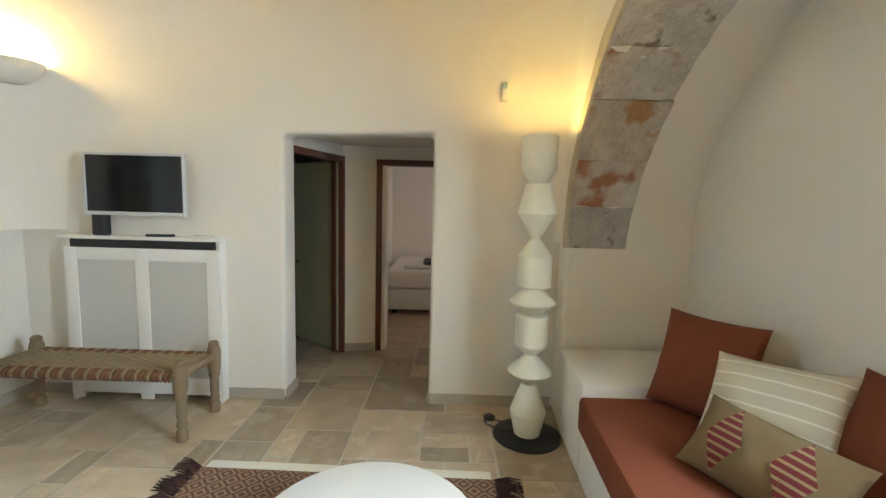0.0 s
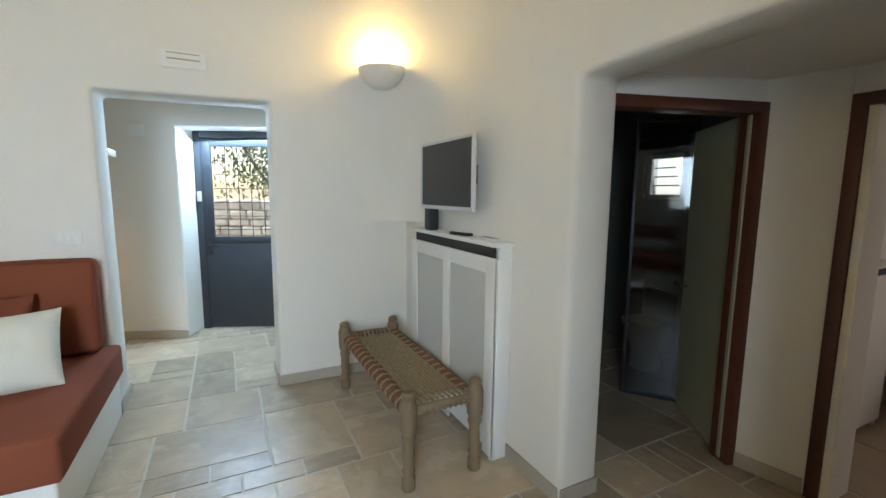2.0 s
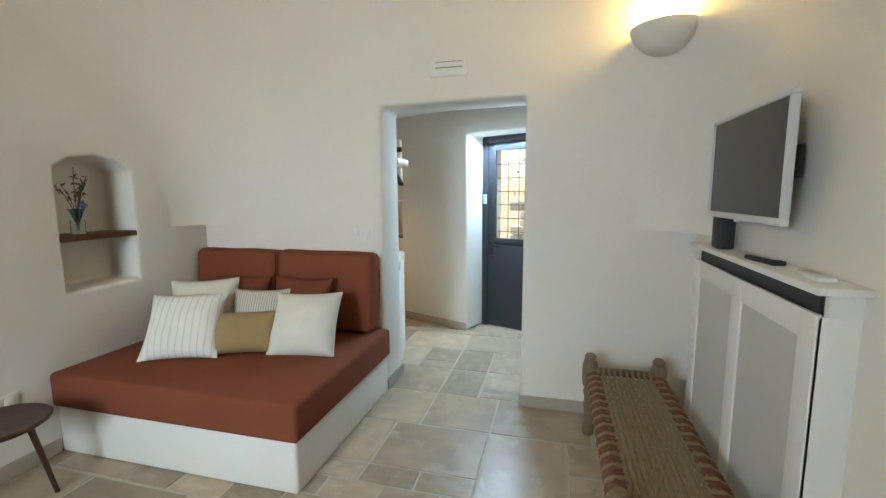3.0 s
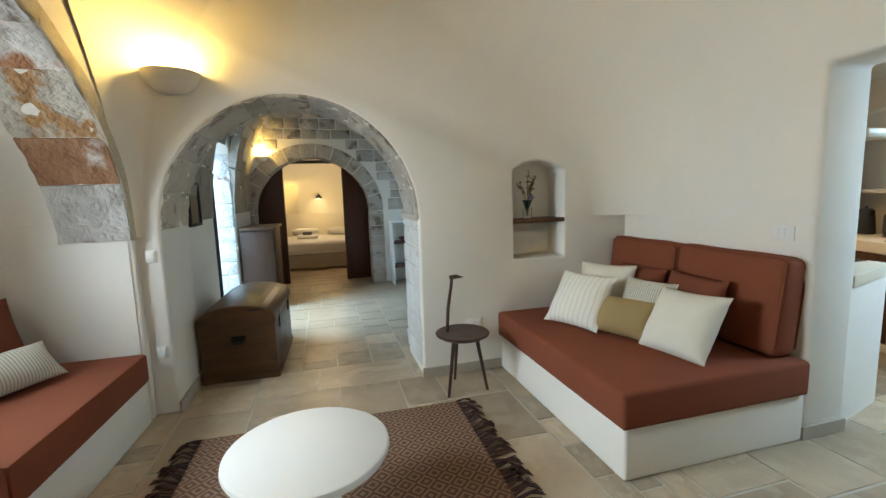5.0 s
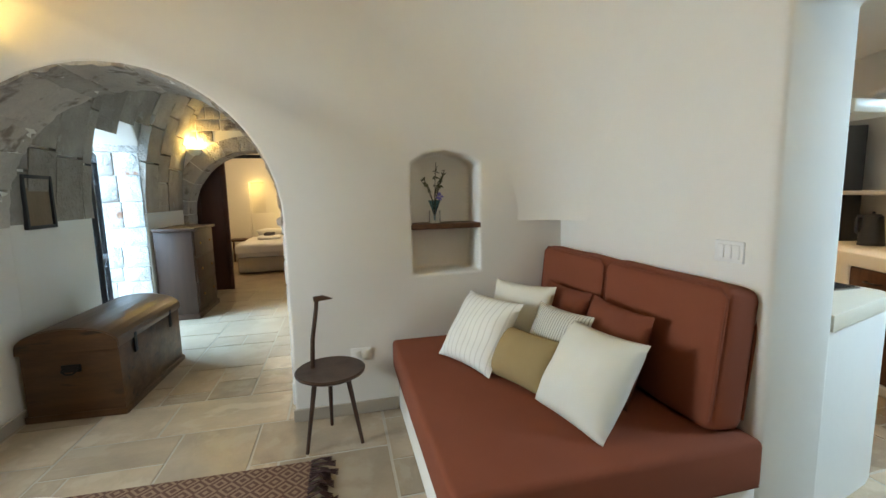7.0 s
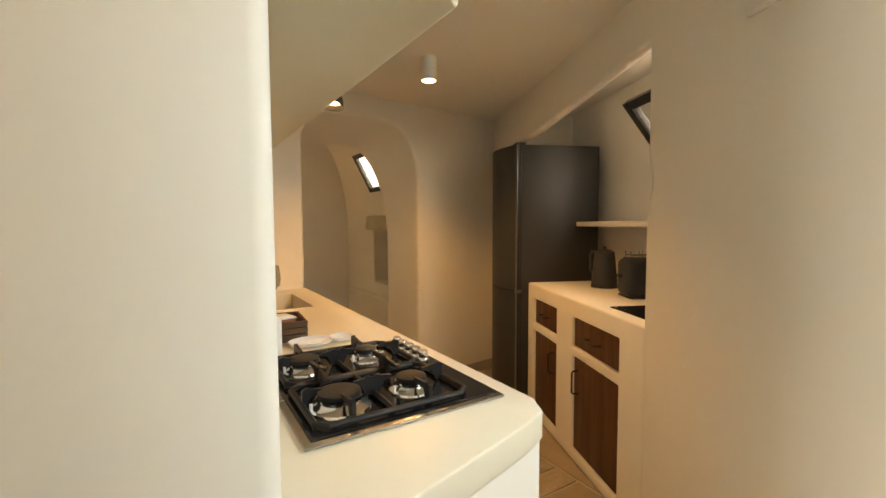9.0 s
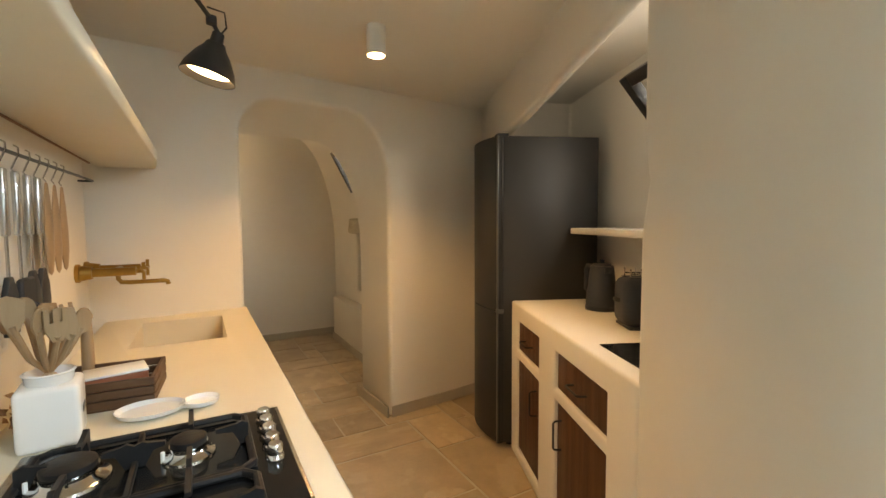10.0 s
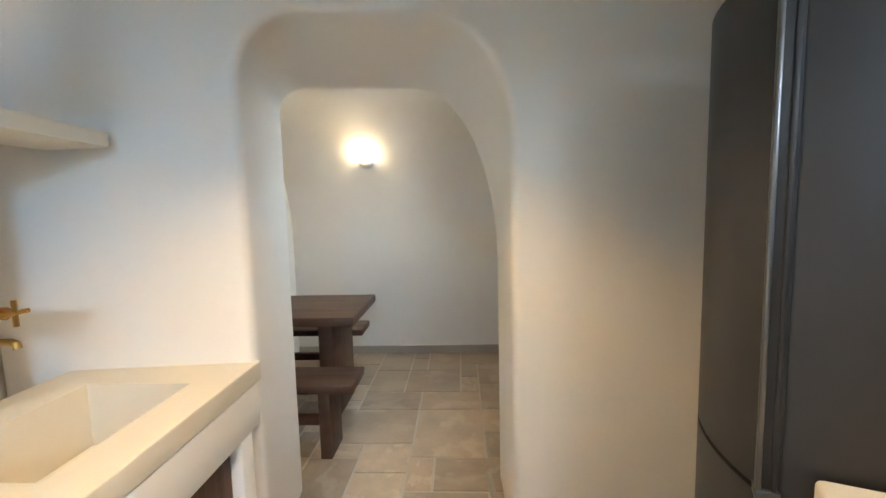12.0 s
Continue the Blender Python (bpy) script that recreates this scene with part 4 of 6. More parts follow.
# totem floor lamp
fl = thing("floor_lamp", "cream totem floor lamp of stacked cones and drums", "lamp", pose(0.685, 2.57, 0))
part("base_plate", lathe([(0, 0), (0.215, 0), (0.215, 0.008), (0.20, 0.014), (0, 0.014)], 48), BLACK, fl, "flat round black steel base")
SEG = [
    ([(0.055, 0.015), (0.075, 0.02), (0.105, 0.165), (0.105, 0.17), (0.045, 0.345), (0.03, 0.35)], "tapered_block"),
    ([(0.03, 0.35), (0.125, 0.425), (0.125, 0.435), (0.035, 0.535), (0.03, 0.54)], "double_cone"),
    ([(0.03, 0.54), (0.088, 0.60), (0.092, 0.61), (0.092, 0.79), (0.086, 0.795), (0.04, 0.80)], "drum"),
    ([(0.04, 0.80), (0.128, 0.87), (0.128, 0.88), (0.05, 0.965), (0.04, 0.97)], "double_cone"),
    ([(0.04, 0.97), (0.092, 0.975), (0.095, 0.98), (0.095, 1.165), (0.090, 1.17), (0.022, 1.275)], "drum"),
    ([(0.022, 1.275), (0.107, 1.425), (0.107, 1.43), (0.070, 1.60), (0.06, 1.605)], "diamond"),
    ([(0.05, 1.605), (0.095, 1.685), (0.097, 1.69), (0.097, 1.885), (0.092, 1.885), (0.092, 1.70), (0.05, 1.64)], "shade"),
]
for prof, nm in SEG:
    part(nm, lathe([(r * 1.09, zz) for r, zz in prof], 40, close=nm != "shade"), LAMP_PAPER, fl, smooth=20)
part("cable", tube([(-0.06, 0.10, 0.015), (-0.13, 0.14, 0.012), (-0.20, 0.18, 0.008), (-0.26, 0.16, 0.007), (-0.24, 0.08, 0.02), (-0.16, 0.02, 0.02), (-0.06, 0.0, 0.02)], 0.004, 6), BLACK, fl)
part("foot_switch", lathe([(0, 0.002), (0.038, 0.002), (0.040, 0.018), (0.028, 0.028), (0, 0.03)], 20, m=Matrix.Translation((-0.22, 0.20, 0.0))), BLACK_MATT, fl)

BASKET = (0.045, 1.275)
# rug
rg = thing("rug", "brown diamond-patterned woven rug with dark tassels", "rug", pose(-0.385, 1.01, 0.0, rz=-1.0))
part("field", lumpy(bx(-0.80, 0.80, -1.08, 1.10, 0.0, 0.010, 0.003, 1), 0.0, 1), RUG, rg)
part("hem", bx(-0.78, 0.78, 1.10, 1.17, 0.0, 0.008, 0.003, 1), CREAM, rg, "pale cream hem")
rr = random.Random(3)
for sx in (-1, 1):
    fr = bmesh.new()
    for i in range(70):
        y = -1.07 + 2.16 * i / 69
        ln = rr.uniform(0.09, 0.15)
        bend = rr.uniform(-0.06, 0.06)
        up = rr.uniform(0.006, 0.035)
        for k in range(4):
            dy = (k - 1.5) * 0.008
            tube([(sx * 0.795, y + dy * 0.5, 0.008), (sx * (0.795 + ln * 0.5), y + dy + bend * 0.4, up + 0.004 * k), (sx * (0.795 + ln), y + dy * 2.4 + bend, 0.006 + 0.003 * k)], 0.005, 4, fr, r2=0.003)
    part("fringe", fr, FRINGE, rg, "dark brown knotted tassels")["kind"] = "stuff"

# pair of coffee tables
def round_table(label, m, r, h, stem):
    t = thing("coffee_table", label, "table", m, "round white coffee tables")
    part("top", lathe([(0, h - 0.050), (r * 0.86, h - 0.050), (r * 0.97, h - 0.042), (r, h - 0.022), (r * 0.99, h - 0.006), (r * 0.96, h), (0, h)], 64), TABLE_WHITE, t)
    part("stem", lathe([(stem * 1.02, 0.012), (stem * 0.96, h * 0.45), (stem * 1.0, h * 0.7), (stem * 1.18, h - 0.050)], 40), TABLE_WHITE, t)
    part("foot", lathe([(0, 0), (stem * 1.08, 0), (stem * 1.12, 0.004), (stem * 1.10, 0.011), (0, 0.012)], 40), TABLE_WHITE, t)


round_table("round white pedestal coffee table on the rug", pose(-0.274, 0.84, 0.011), 0.343, 0.378, 0.125)
round_table("larger low round white table standing beside the taller one", pose(-0.138, 1.438, 0.011), 0.45, 0.22, 0.20)
bs = thing("wicker_basket", "small white wicker basket on the low table", "basket", pose(BASKET[0], BASKET[1], 0.2312, rz=-35))
part("bottom", lathe([(0, 0), (0.085, 0), (0.088, 0.008), (0, 0.008)], 28), WICKER, bs)
for k in range(6):
    rr_ = 0.088 + 0.004 * k
    part("weave_ring", tube([((rr_ + 0.003 * (-1) ** (i + k)) * math.cos(2 * math.pi * i / 36), (rr_ + 0.003 * (-1) ** (i + k)) * math.sin(2 * math.pi * i / 36), 0.014 + k * 0.013) for i in range(37)], 0.0065, 6), WICKER, bs)
part("rim", tube([(0.112 * math.cos(2 * math.pi * i / 36), 0.112 * math.sin(2 * math.pi * i / 36), 0.094 + 0.004 * (-1) ** i) for i in range(37)], 0.009, 8), WICKER, bs)
part("handle", tube([(0.105 + 0.045 * math.sin(math.pi * i / 12), 0.05 * math.cos(math.pi * i / 12), 0.092 + 0.02 * math.sin(math.pi * i / 12)) for i in range(13)], 0.006, 8), WICKER, bs)


# built-in daybeds
def cushion(name, label, w, h, d, m, mat_, group="scatter cushions", seed=1, welt=False, pinch=0.065, patch=False):
    s = thing(name, label, "cushion", m, group)
    part("cover", pillow(w, h, d, seed=seed, pinch=pinch), mat_, s, smooth=80)
    if patch:
        for px in (-0.11, 0.11):
            t = bmesh.new()
            n = 8
            grid = []
            for i in range(n + 1):
                row = []
                for j in range(n + 1):
                    a, b = i / n, j / n
                    x = px + 0.065 * (a - b)
                    y = 0.13 * (a + b - 1)
                    u, v = 2 * x / w, 2 * y / h
                    z = d / 2 * max(0, (1 - abs(u) ** 2.4) * (1 - abs(v) ** 2.4)) ** 0.55 + 0.010
                    row.append(t.verts.new((x, y, z)))
                grid.append(row)
            for i in range(n):
                for j in range(n):
                    t.faces.new((grid[i][j], grid[i + 1][j], grid[i + 1][j + 1], grid[i][j + 1]))
            part("motif", t, RED_PATCH, s, "dark red striped diamond motif", smooth=80)
    return s


def leaning(x, y, z, yaw, tilt, spin=0):
    """A cushion that faces yaw and leans back by tilt degrees; its lower edge near z."""
    return Matrix.Translation((x, y, z)) @ Matrix.Rotation(radians(yaw), 4, "Z") @ Matrix.Rotation(radians(90 - tilt), 4, "X") @ Matrix.Rotation(radians(spin), 4, "Z")


db = thing("daybed_plinth", "white plastered built-in daybed plinth in the corner", "daybed", pose(0, 0, 0))
part("plinth", bx(W + 0.002, -1.735, S_ + 0.002, 1.0, 0, 0.285, 0.018, 3), PLASTER, db)
dm = thing("daybed_mattress", "rust red cotton mattress on the white plinth", "mattress", pose(0, 0, 0))
mb = bx(W + 0.012, -1.70, S_ + 0.012, 1.03, 0.285, 0.478, 0.025, 3)
part("cover", mb, RUST, dm)
part("piping", tube([(-1.712, S_ + 0.02, 0.293), (-1.712, 1.018, 0.293), (W + 0.02, 1.018, 0.293)], 0.005, 6), RUST_DARK, dm)


def back_cushion(y0, y1, label):
    s = thing("back_cushion", label, "cushion", Matrix.Translation((W + 0.115, (y0 + y1) / 2, 0.479)) @ Matrix.Rotation(radians(-6), 4, "Y"), "daybed back cushions")
    hw = (y1 - y0) / 2
    t = bx(-0.085, 0.085, -hw, hw, 0.0, 0.56, 0.05, 3)
    bmesh.ops.subdivide_edges(t, edges=t.edges[:], cuts=2, use_grid_fill=True)
    part("cover", lumpy(t, 0.010, 5, y0), RUST, s, smooth=70)
    for sx in (-1, 1):
        part("piping", tube([(sx * 0.075, -hw + 0.012, 0.05), (sx * 0.075, -hw + 0.012, 0.52), (sx * 0.075, -hw + 0.05, 0.552), (sx * 0.075, hw - 0.05, 0.552), (sx * 0.075, hw - 0.012, 0.52), (sx * 0.075, hw - 0.012, 0.05)], 0.006, 6), RUST_DARK, s)
    return s


back_cushion(S_ + 0.03, 0.205, "rust red box back cushion against the wall")
back_cushion(0.215, 0.96, "rust red box back cushion with piped edges")
cushion("scatter_cushion", "rust red square cushion against the backrest", 0.42, 0.40, 0.14, leaning(-2.61, 0.0, 0.675, 96, 18), RUST_DARK, seed=2)
cushion("scatter_cushion", "rust red square cushion beside the white ones", 0.44, 0.42, 0.15, leaning(-2.60, 0.49, 0.675, 90, 17), RUST_DARK, seed=3)
cushion("scatter_cushion", "plain cream square cushion at the back", 0.42, 0.42, 0.15, leaning(-2.40, -0.10, 0.675, 122, 20), CREAM, seed=4)
cushion("scatter_cushion", "white square cushion with thin woven stripes", 0.44, 0.42, 0.15, leaning(-2.125, 0.00, 0.655, 112, 36), STRIPE_WHITE, seed=5)
cushion("scatter_cushion", "grey ticking striped cushion behind the tan one", 0.38, 0.36, 0.12, leaning(-2.42, 0.30, 0.655, 104, 24), STRIPE_FINE, seed=6)
cushion("scatter_cushion", "tan linen bolster cushion in front", 0.40, 0.27, 0.17, leaning(-2.25, 0.32, 0.60, 112, 34), TAN, seed=7)
cushion("scatter_cushion", "large cream square cushion near the corner", 0.435, 0.42, 0.20, leaning(-2.375, 0.665, 0.640, 98, 34, 2), CREAM, seed=8)

# seat of the alcove
es = thing("built_in_bench", "white plastered built-in seat in the alcove", "seat", pose(0, 0, 0))
part("plinth", prism([(0.772, S_ + 0.075), (0.885, 2.14), (1.738, 2.14), (1.738, S_ + 0.075)], "z", 0, 0.285, bevel=0.015), PLASTER, es)
part("raised_end", prism([(0.880, 2.142), (0.905, 2.742), (1.738, 2.742), (1.738, 2.142)], "z", 0, 0.535, bevel=0.03), PLASTER, es)
em = thing("alcove_mattress", "rust red cotton mattress on the alcove seat", "mattress", pose(0, 0, 0))
part("cover", prism([(0.752, S_ + 0.085), (0.79, 0.78), (1.73, 0.78), (1.73, S_ + 0.085)], "z", 0.285, 0.475, bevel=0.025), RUST, em)
part("cover_end", prism([(0.790, 0.785), (0.862, 2.135), (1.73, 2.135), (1.73, 0.785)], "z", 0.285, 0.475, bevel=0.025), RUST, em)
ZC = 0.476
cushion("scatter_cushion", "large rust red square cushion beside the raised end", 0.47, 0.50, 0.17, leaning(1.41, 1.975, ZC + 0.235, -58, 20), RUST_DARK, seed=11)
cushion("scatter_cushion", "cream cushion with raised white stripes", 0.50, 0.44, 0.17, leaning(1.43, 1.57, ZC + 0.20, -66, 32, 8), STRIPE_BIG, seed=12)
cushion("scatter_cushion", "mustard cushion with two dark red diamonds", 0.52, 0.30, 0.15, leaning(1.27, 1.36, ZC + 0.12, -62, 38, -4), OLIVE, seed=13, patch=True)
cushion("scatter_cushion", "rust red square cushion against the alcove wall", 0.50, 0.48, 0.16, leaning(1.60, 1.18, ZC + 0.225, -84, 20), RUST_DARK, seed=14)
cushion("scatter_cushion", "rust red cushion at the arch end of the seat", 0.50, 0.46, 0.16, leaning(1.46, -0.14, ZC + 0.215, -116, 20), RUST_DARK, seed=15)
cushion("scatter_cushion", "rust red cushion leaning on the alcove wall", 0.50, 0.46, 0.16, leaning(1.54, 0.30, ZC + 0.215, -100, 20), RUST_DARK, seed=16)
cushion("scatter_cushion", "long beige ticking striped bolster cushion", 0.52, 0.24, 0.13, leaning(1.24, 0.03, ZC + 0.11, -118, 42, 0), STRIPE_FINE, seed=17)
cushion("scatter_cushion", "beige ticking striped bolster cushion", 0.48, 0.24, 0.13, leaning(1.28, 0.52, ZC + 0.11, -104, 42, 0), STRIPE_FINE, seed=18)

# stool with a bird-headed handle
st = thing("bird_stool", "dark walnut three-legged stool with a bird-shaped handle", "stool", pose(-1.315, -0.24, 0))
part("seat", lathe([(0, 0.405), (0.17, 0.405), (0.192, 0.418), (0.196, 0.430), (0.188, 0.436), (0.16, 0.432), (0, 0.430)], 48), WALNUT, st)
for a in (35, 155, 275):
    c, s = math.cos(radians(a)), math.sin(radians(a))
    part("leg", tube([(0.10 * c, 0.10 * s, 0.41), (0.175 * c, 0.175 * s, 0.0)], 0.015, 12, r2=0.010), WALNUT, st)
part("neck", tube([(0.10, -0.05, 0.43), (0.09, -0.05, 0.60), (0.06, -0.05, 0.78), (0.055, -0.05, 0.83)], 0.013, 10, r2=0.011), WALNUT, st)
part("head", prism([(0.075, 0.845), (0.07, 0.815), (0.03, 0.820), (-0.035, 0.828), (0.02, 0.850)], "y", -0.062, -0.038, bevel=0.004), WALNUT, st)

# wall niche: shelf and vase
ns = thing("niche_shelf", "rough brown wooden shelf in the wall niche", "shelf", pose(-2.085, S_ - 0.10, 1.20))
part("board", lumpy(bx(-0.238, 0.238, -0.13, 0.095, -0.022, 0.012, 0.006), 0.002, 12), CABWOOD, ns)
va = thing("glass_vase", "clear glass vase with dry twigs and a violet flower", "vase", pose(-2.03, S_ - 0.11, 1.2125))
part("jar", lathe([(0, 0), (0.036, 0), (0.038, 0.005), (0.038, 0.085), (0.034, 0.085), (0.034, 0.008), (0, 0.008)], 24), GLASS, va)
part("funnel", lathe([(0.006, 0.02), (0.008, 0.06), (0.042, 0.15), (0.039, 0.15), (0.006, 0.062)], 24, close=False), BLUE_GLASS, va, "blue-green glass funnel")
rs = random.Random(21)
stems, leaves = bmesh.new(), bmesh.new()
for k in range(7):
    dx, dy = rs.uniform(-0.12, 0.16), rs.uniform(-0.04, 0.03)
    hh = rs.uniform(0.26, 0.40)
    pts = [(0, 0, 0.05), (dx * 0.15, dy * 0.2, 0.15), (dx * 0.5, dy * 0.6, 0.15 + hh * 0.3), (dx, dy, hh)]
    tube(pts, 0.0022, 5, stems)
    for q in range(9):
        f = rs.uniform(0.35, 1)
        p = Vector((dx * f, dy * f, 0.15 + (hh - 0.15) * f))
        m = Matrix.Translation(p) @ Euler((rs.uniform(0, 6), rs.uniform(0, 6), rs.uniform(0, 6))).to_matrix().to_4x4()
        t = bmesh.new()
        v = [t.verts.new(c) for c in ((0, 0, 0), (0.012, 0.007, 0.002), (0.032, 0, 0), (0.012, -0.007, 0.002))]
        t.faces.new(v)
        merge(leaves, t, m)
part("twigs", stems, STEM, va)
part("leaves", leaves, LEAF, va, smooth=0)
fb = bmesh.new()
for q in range(26):
    m = Matrix.Translation((-0.035, 0.01, 0.175)) @ Euler((rs.uniform(0, 6), rs.uniform(0, 6), rs.uniform(0, 6))).to_matrix().to_4x4()
    t = bmesh.new()
    v = [t.verts.new(c) for c in ((0.004, 0, 0), (0.016, 0.008, 0.0), (0.030, 0, 0.004), (0.016, -0.008, 0))]
    t.faces.new(v)
    merge(fb, t, m)
part("flower", fb, PETAL, va, "violet flower head", smooth=0)

# ---- things of the kitchen ----
XK = W - 0.33
wt = thing("worktop", "cream polished plaster worktop with a moulded sink", "worktop")
cut = [bx(-3.74, -3.39, -1.265, -0.765, 0.70, 1.2)]
ob = carve("slab", prism([(XK, -1.385), (-3.87, -1.46), (-3.87, 0.74), (-3.84, 0.80), (-3.76, 0.835), (XK, 0.985)], "z", 0.84, 0.91), cut, MICRO, 0.005)
ob.parent = wt
del ob["kind"]
part("basin", bx(-3.752, -3.378, -1.277, -0.753, 0.688, 0.702), MICRO, wt)
for a in ((-3.752, -3.737, -1.277, -0.753), (-3.393, -3.378, -1.277, -0.753), (-3.737, -3.393, -1.277, -1.262), (-3.737, -3.393, -0.768, -0.753)):
    part("basin_wall", bx(*a, 0.702, 0.9085), MICRO, wt)
part("drain", lathe([(0, 0.702), (0.03, 0.702), (0.03, 0.706), (0.012, 0.704), (0, 0.704)], 20, m=Matrix.Translation((-3.57, -1.0, 0.001))), BRASS, wt)
cb = thing("base_cupboard", "plastered kitchen base with dark wooden doors", "cupboard")
part("end_wall", prism([(XK, 0.60), (-3.866, 0.60), (-3.866, 0.735), (-3.836, 0.795), (-3.758, 0.828), (XK, 0.955)], "z", 0, 0.838), PLASTER, cb)
part("body", bx(-3.80, XK - 0.002, -1.37, 0.60, 0.08, 0.68), PLASTER, cb)
part("top_band", bx(-3.867, -3.80, -1.44, 0.60, 0.685, 0.839, 0.006), PLASTER, cb)
part("foot_band", bx(-3.865, -3.80, -1.44, 0.60, 0.0, 0.10, 0.008), PLASTER, cb)
for i in range(4):
    y0 = -1.30 + i * 0.48
    d = part("door", bx(-3.826, -3.802, y0, y0 + 0.40, 0.11, 0.69, 0.006), CABWOOD, cb, "dark stained wooden door")
    part("pillar", bx(-3.865, -3.80, y0 - 0.08, y0 - 0.003, 0.09, 0.70, 0.008), PLASTER, cb)
    hy = y0 + (0.34 if i % 2 == 0 else 0.06)
    part("handle", tube([(-3.826, hy, 0.46), (-3.862, hy, 0.465), (-3.866, hy, 0.48), (-3.866, hy, 0.58), (-3.862, hy, 0.595), (-3.826, hy, 0.60)], 0.005, 8), BLACK, d, "black metal pull")

# gas hob
hb = thing("gas_hob", "steel and black glass four-burner gas hob", "hob", pose(-3.562, 0.40, 0.911))
part("steel_tray", bx(-0.248, 0.242, -0.305, 0.300, 0, 0.008, 0.003), STEEL, hb)
part("glass_top", bx(-0.240, 0.225, -0.290, 0.282, 0.008, 0.012, 0.002, 1), HOB_GLASS, hb)
BURNERS = ((-0.055, -0.135, 0.034), (0.132, -0.135, 0.044), (-0.062, 0.155, 0.040), (0.125, 0.155, 0.052))
for x, y, r in BURNERS:
    at = Matrix.Translation((x, y, 0))
    bn = part("burner", lathe([(0, 0.012), (r * 1.45, 0.012), (r * 1.40, 0.017), (r * 1.05, 0.022), (r * 0.95, 0.028), (r * 1.02, 0.033), (r * 1.02, 0.038), (0, 0.038)], 32, m=at), CHROME, hb, "polished steel burner ring")
    part("cap", lathe([(0, 0.038), (r * 0.94, 0.038), (r * 0.97, 0.042), (r * 0.95, 0.049), (r * 0.8, 0.052), (0, 0.052)], 32, m=at), IRON, bn)
    part("igniter", lathe([(0, 0.012), (0.004, 0.012), (0.004, 0.034), (0, 0.036)], 8, m=Matrix.Translation((x + r * 1.3, y + 0.01, 0))), CERAMIC, bn)


def fin(bm, x, y, ang, length):
    """A pan finger: upright at its foot, running in towards the burner."""
    prism([(0, 0.014), (0, 0.056), (0.012, 0.062), (0.022, 0.058), (length, 0.054), (length, 0.046), (0.03, 0.042), (0.016, 0.014)], "y", -0.0045, 0.0045, bm,
          Matrix.Translation((x, y, 0)) @ Matrix.Rotation(radians(ang), 4, "Z"))


for y0, y1 in ((-0.262, -0.004), (0.004, 0.262)):
    gr = bmesh.new()
    x0, x1, c = -0.165, 0.205, 0.022
    line = [(x0 + c, y0), (x1 - c, y0), (x1, y0 + c), (x1, y1 - c), (x1 - c, y1), (x0 + c, y1), (x0, y1 - c), (x0, y0 + c), (x0 + c, y0)]
    tube([(px, py, 0.022) for px, py in line], 0.0075, 8, gr)
    ym = (y0 + y1) / 2
    for x in (-0.058, 0.128):
        fin(gr, x, y0, 90, 0.078)
        fin(gr, x, y1, -90, 0.078)
    fin(gr, x0, ym, 0, 0.062)
    fin(gr, x1, ym, 180, 0.045)
    xm = (x0 + x1) / 2 + 0.014
    fin(gr, xm, ym, 0, 0.05)
    fin(gr, xm, ym, 180, 0.05)
    bx(xm - 0.005, xm + 0.005, y0, y1, 0.016, 0.028, 0.002, 1, gr)
    for px in (x0, x1):
        for py in (y0 + c, y1 - c):
            bx(px - 0.005, px + 0.005, py - 0.005, py + 0.005, 0.011, 0.024, 0.001, 1, gr)
    part("pan_support", gr, IRON, hb, "black cast-iron pan support")
for i in range(5):
    part("knob", lathe([(0, 0.008), (0.019, 0.008), (0.017, 0.014), (0.014, 0.017), (0.015, 0.034), (0.012, 0.038), (0, 0.038)], 20, m=Matrix.Translation((-0.206, -0.225 + i * 0.046, 0.003))), CHROME, hb)

# jar of wooden spoons
uj = thing("utensil_jar", "square white ceramic jar on the worktop", "jar", pose(-3.352, 0.02, 0.9105, rz=6))
part("body", bx(-0.055, 0.055, -0.055, 0.055, 0, 0.135, 0.012, 3), CERAMIC, uj)
part("rim", lathe([(0.040, 0.135), (0.042, 0.138), (0.043, 0.153), (0.047, 0.158), (0.042, 0.160), (0.038, 0.14), (0.03, 0.136)], 28), CERAMIC, uj)
part("print", bx(-0.0565, -0.0545, -0.02, 0.02, 0.06, 0.075), INK, uj)
ru = random.Random(5)
FORK = [(-0.010, 0), (0.010, 0), (0.022, 0.035), (0.022, 0.085), (0.014, 0.085), (0.012, 0.05), (0.005, 0.05), (0.004, 0.085), (-0.004, 0.085), (-0.005, 0.05), (-0.012, 0.05), (-0.014, 0.085), (-0.022, 0.085), (-0.022, 0.035)]
SPATULA = [(-0.009, 0), (0.009, 0), (0.019, 0.03), (0.021, 0.085), (0.010, 0.092), (-0.021, 0.080), (-0.019, 0.03)]
SPOON = [(0.021 * math.sin(2 * math.pi * k / 16), 0.036 - 0.036 * math.cos(2 * math.pi * k / 16)) for k in range(16)]
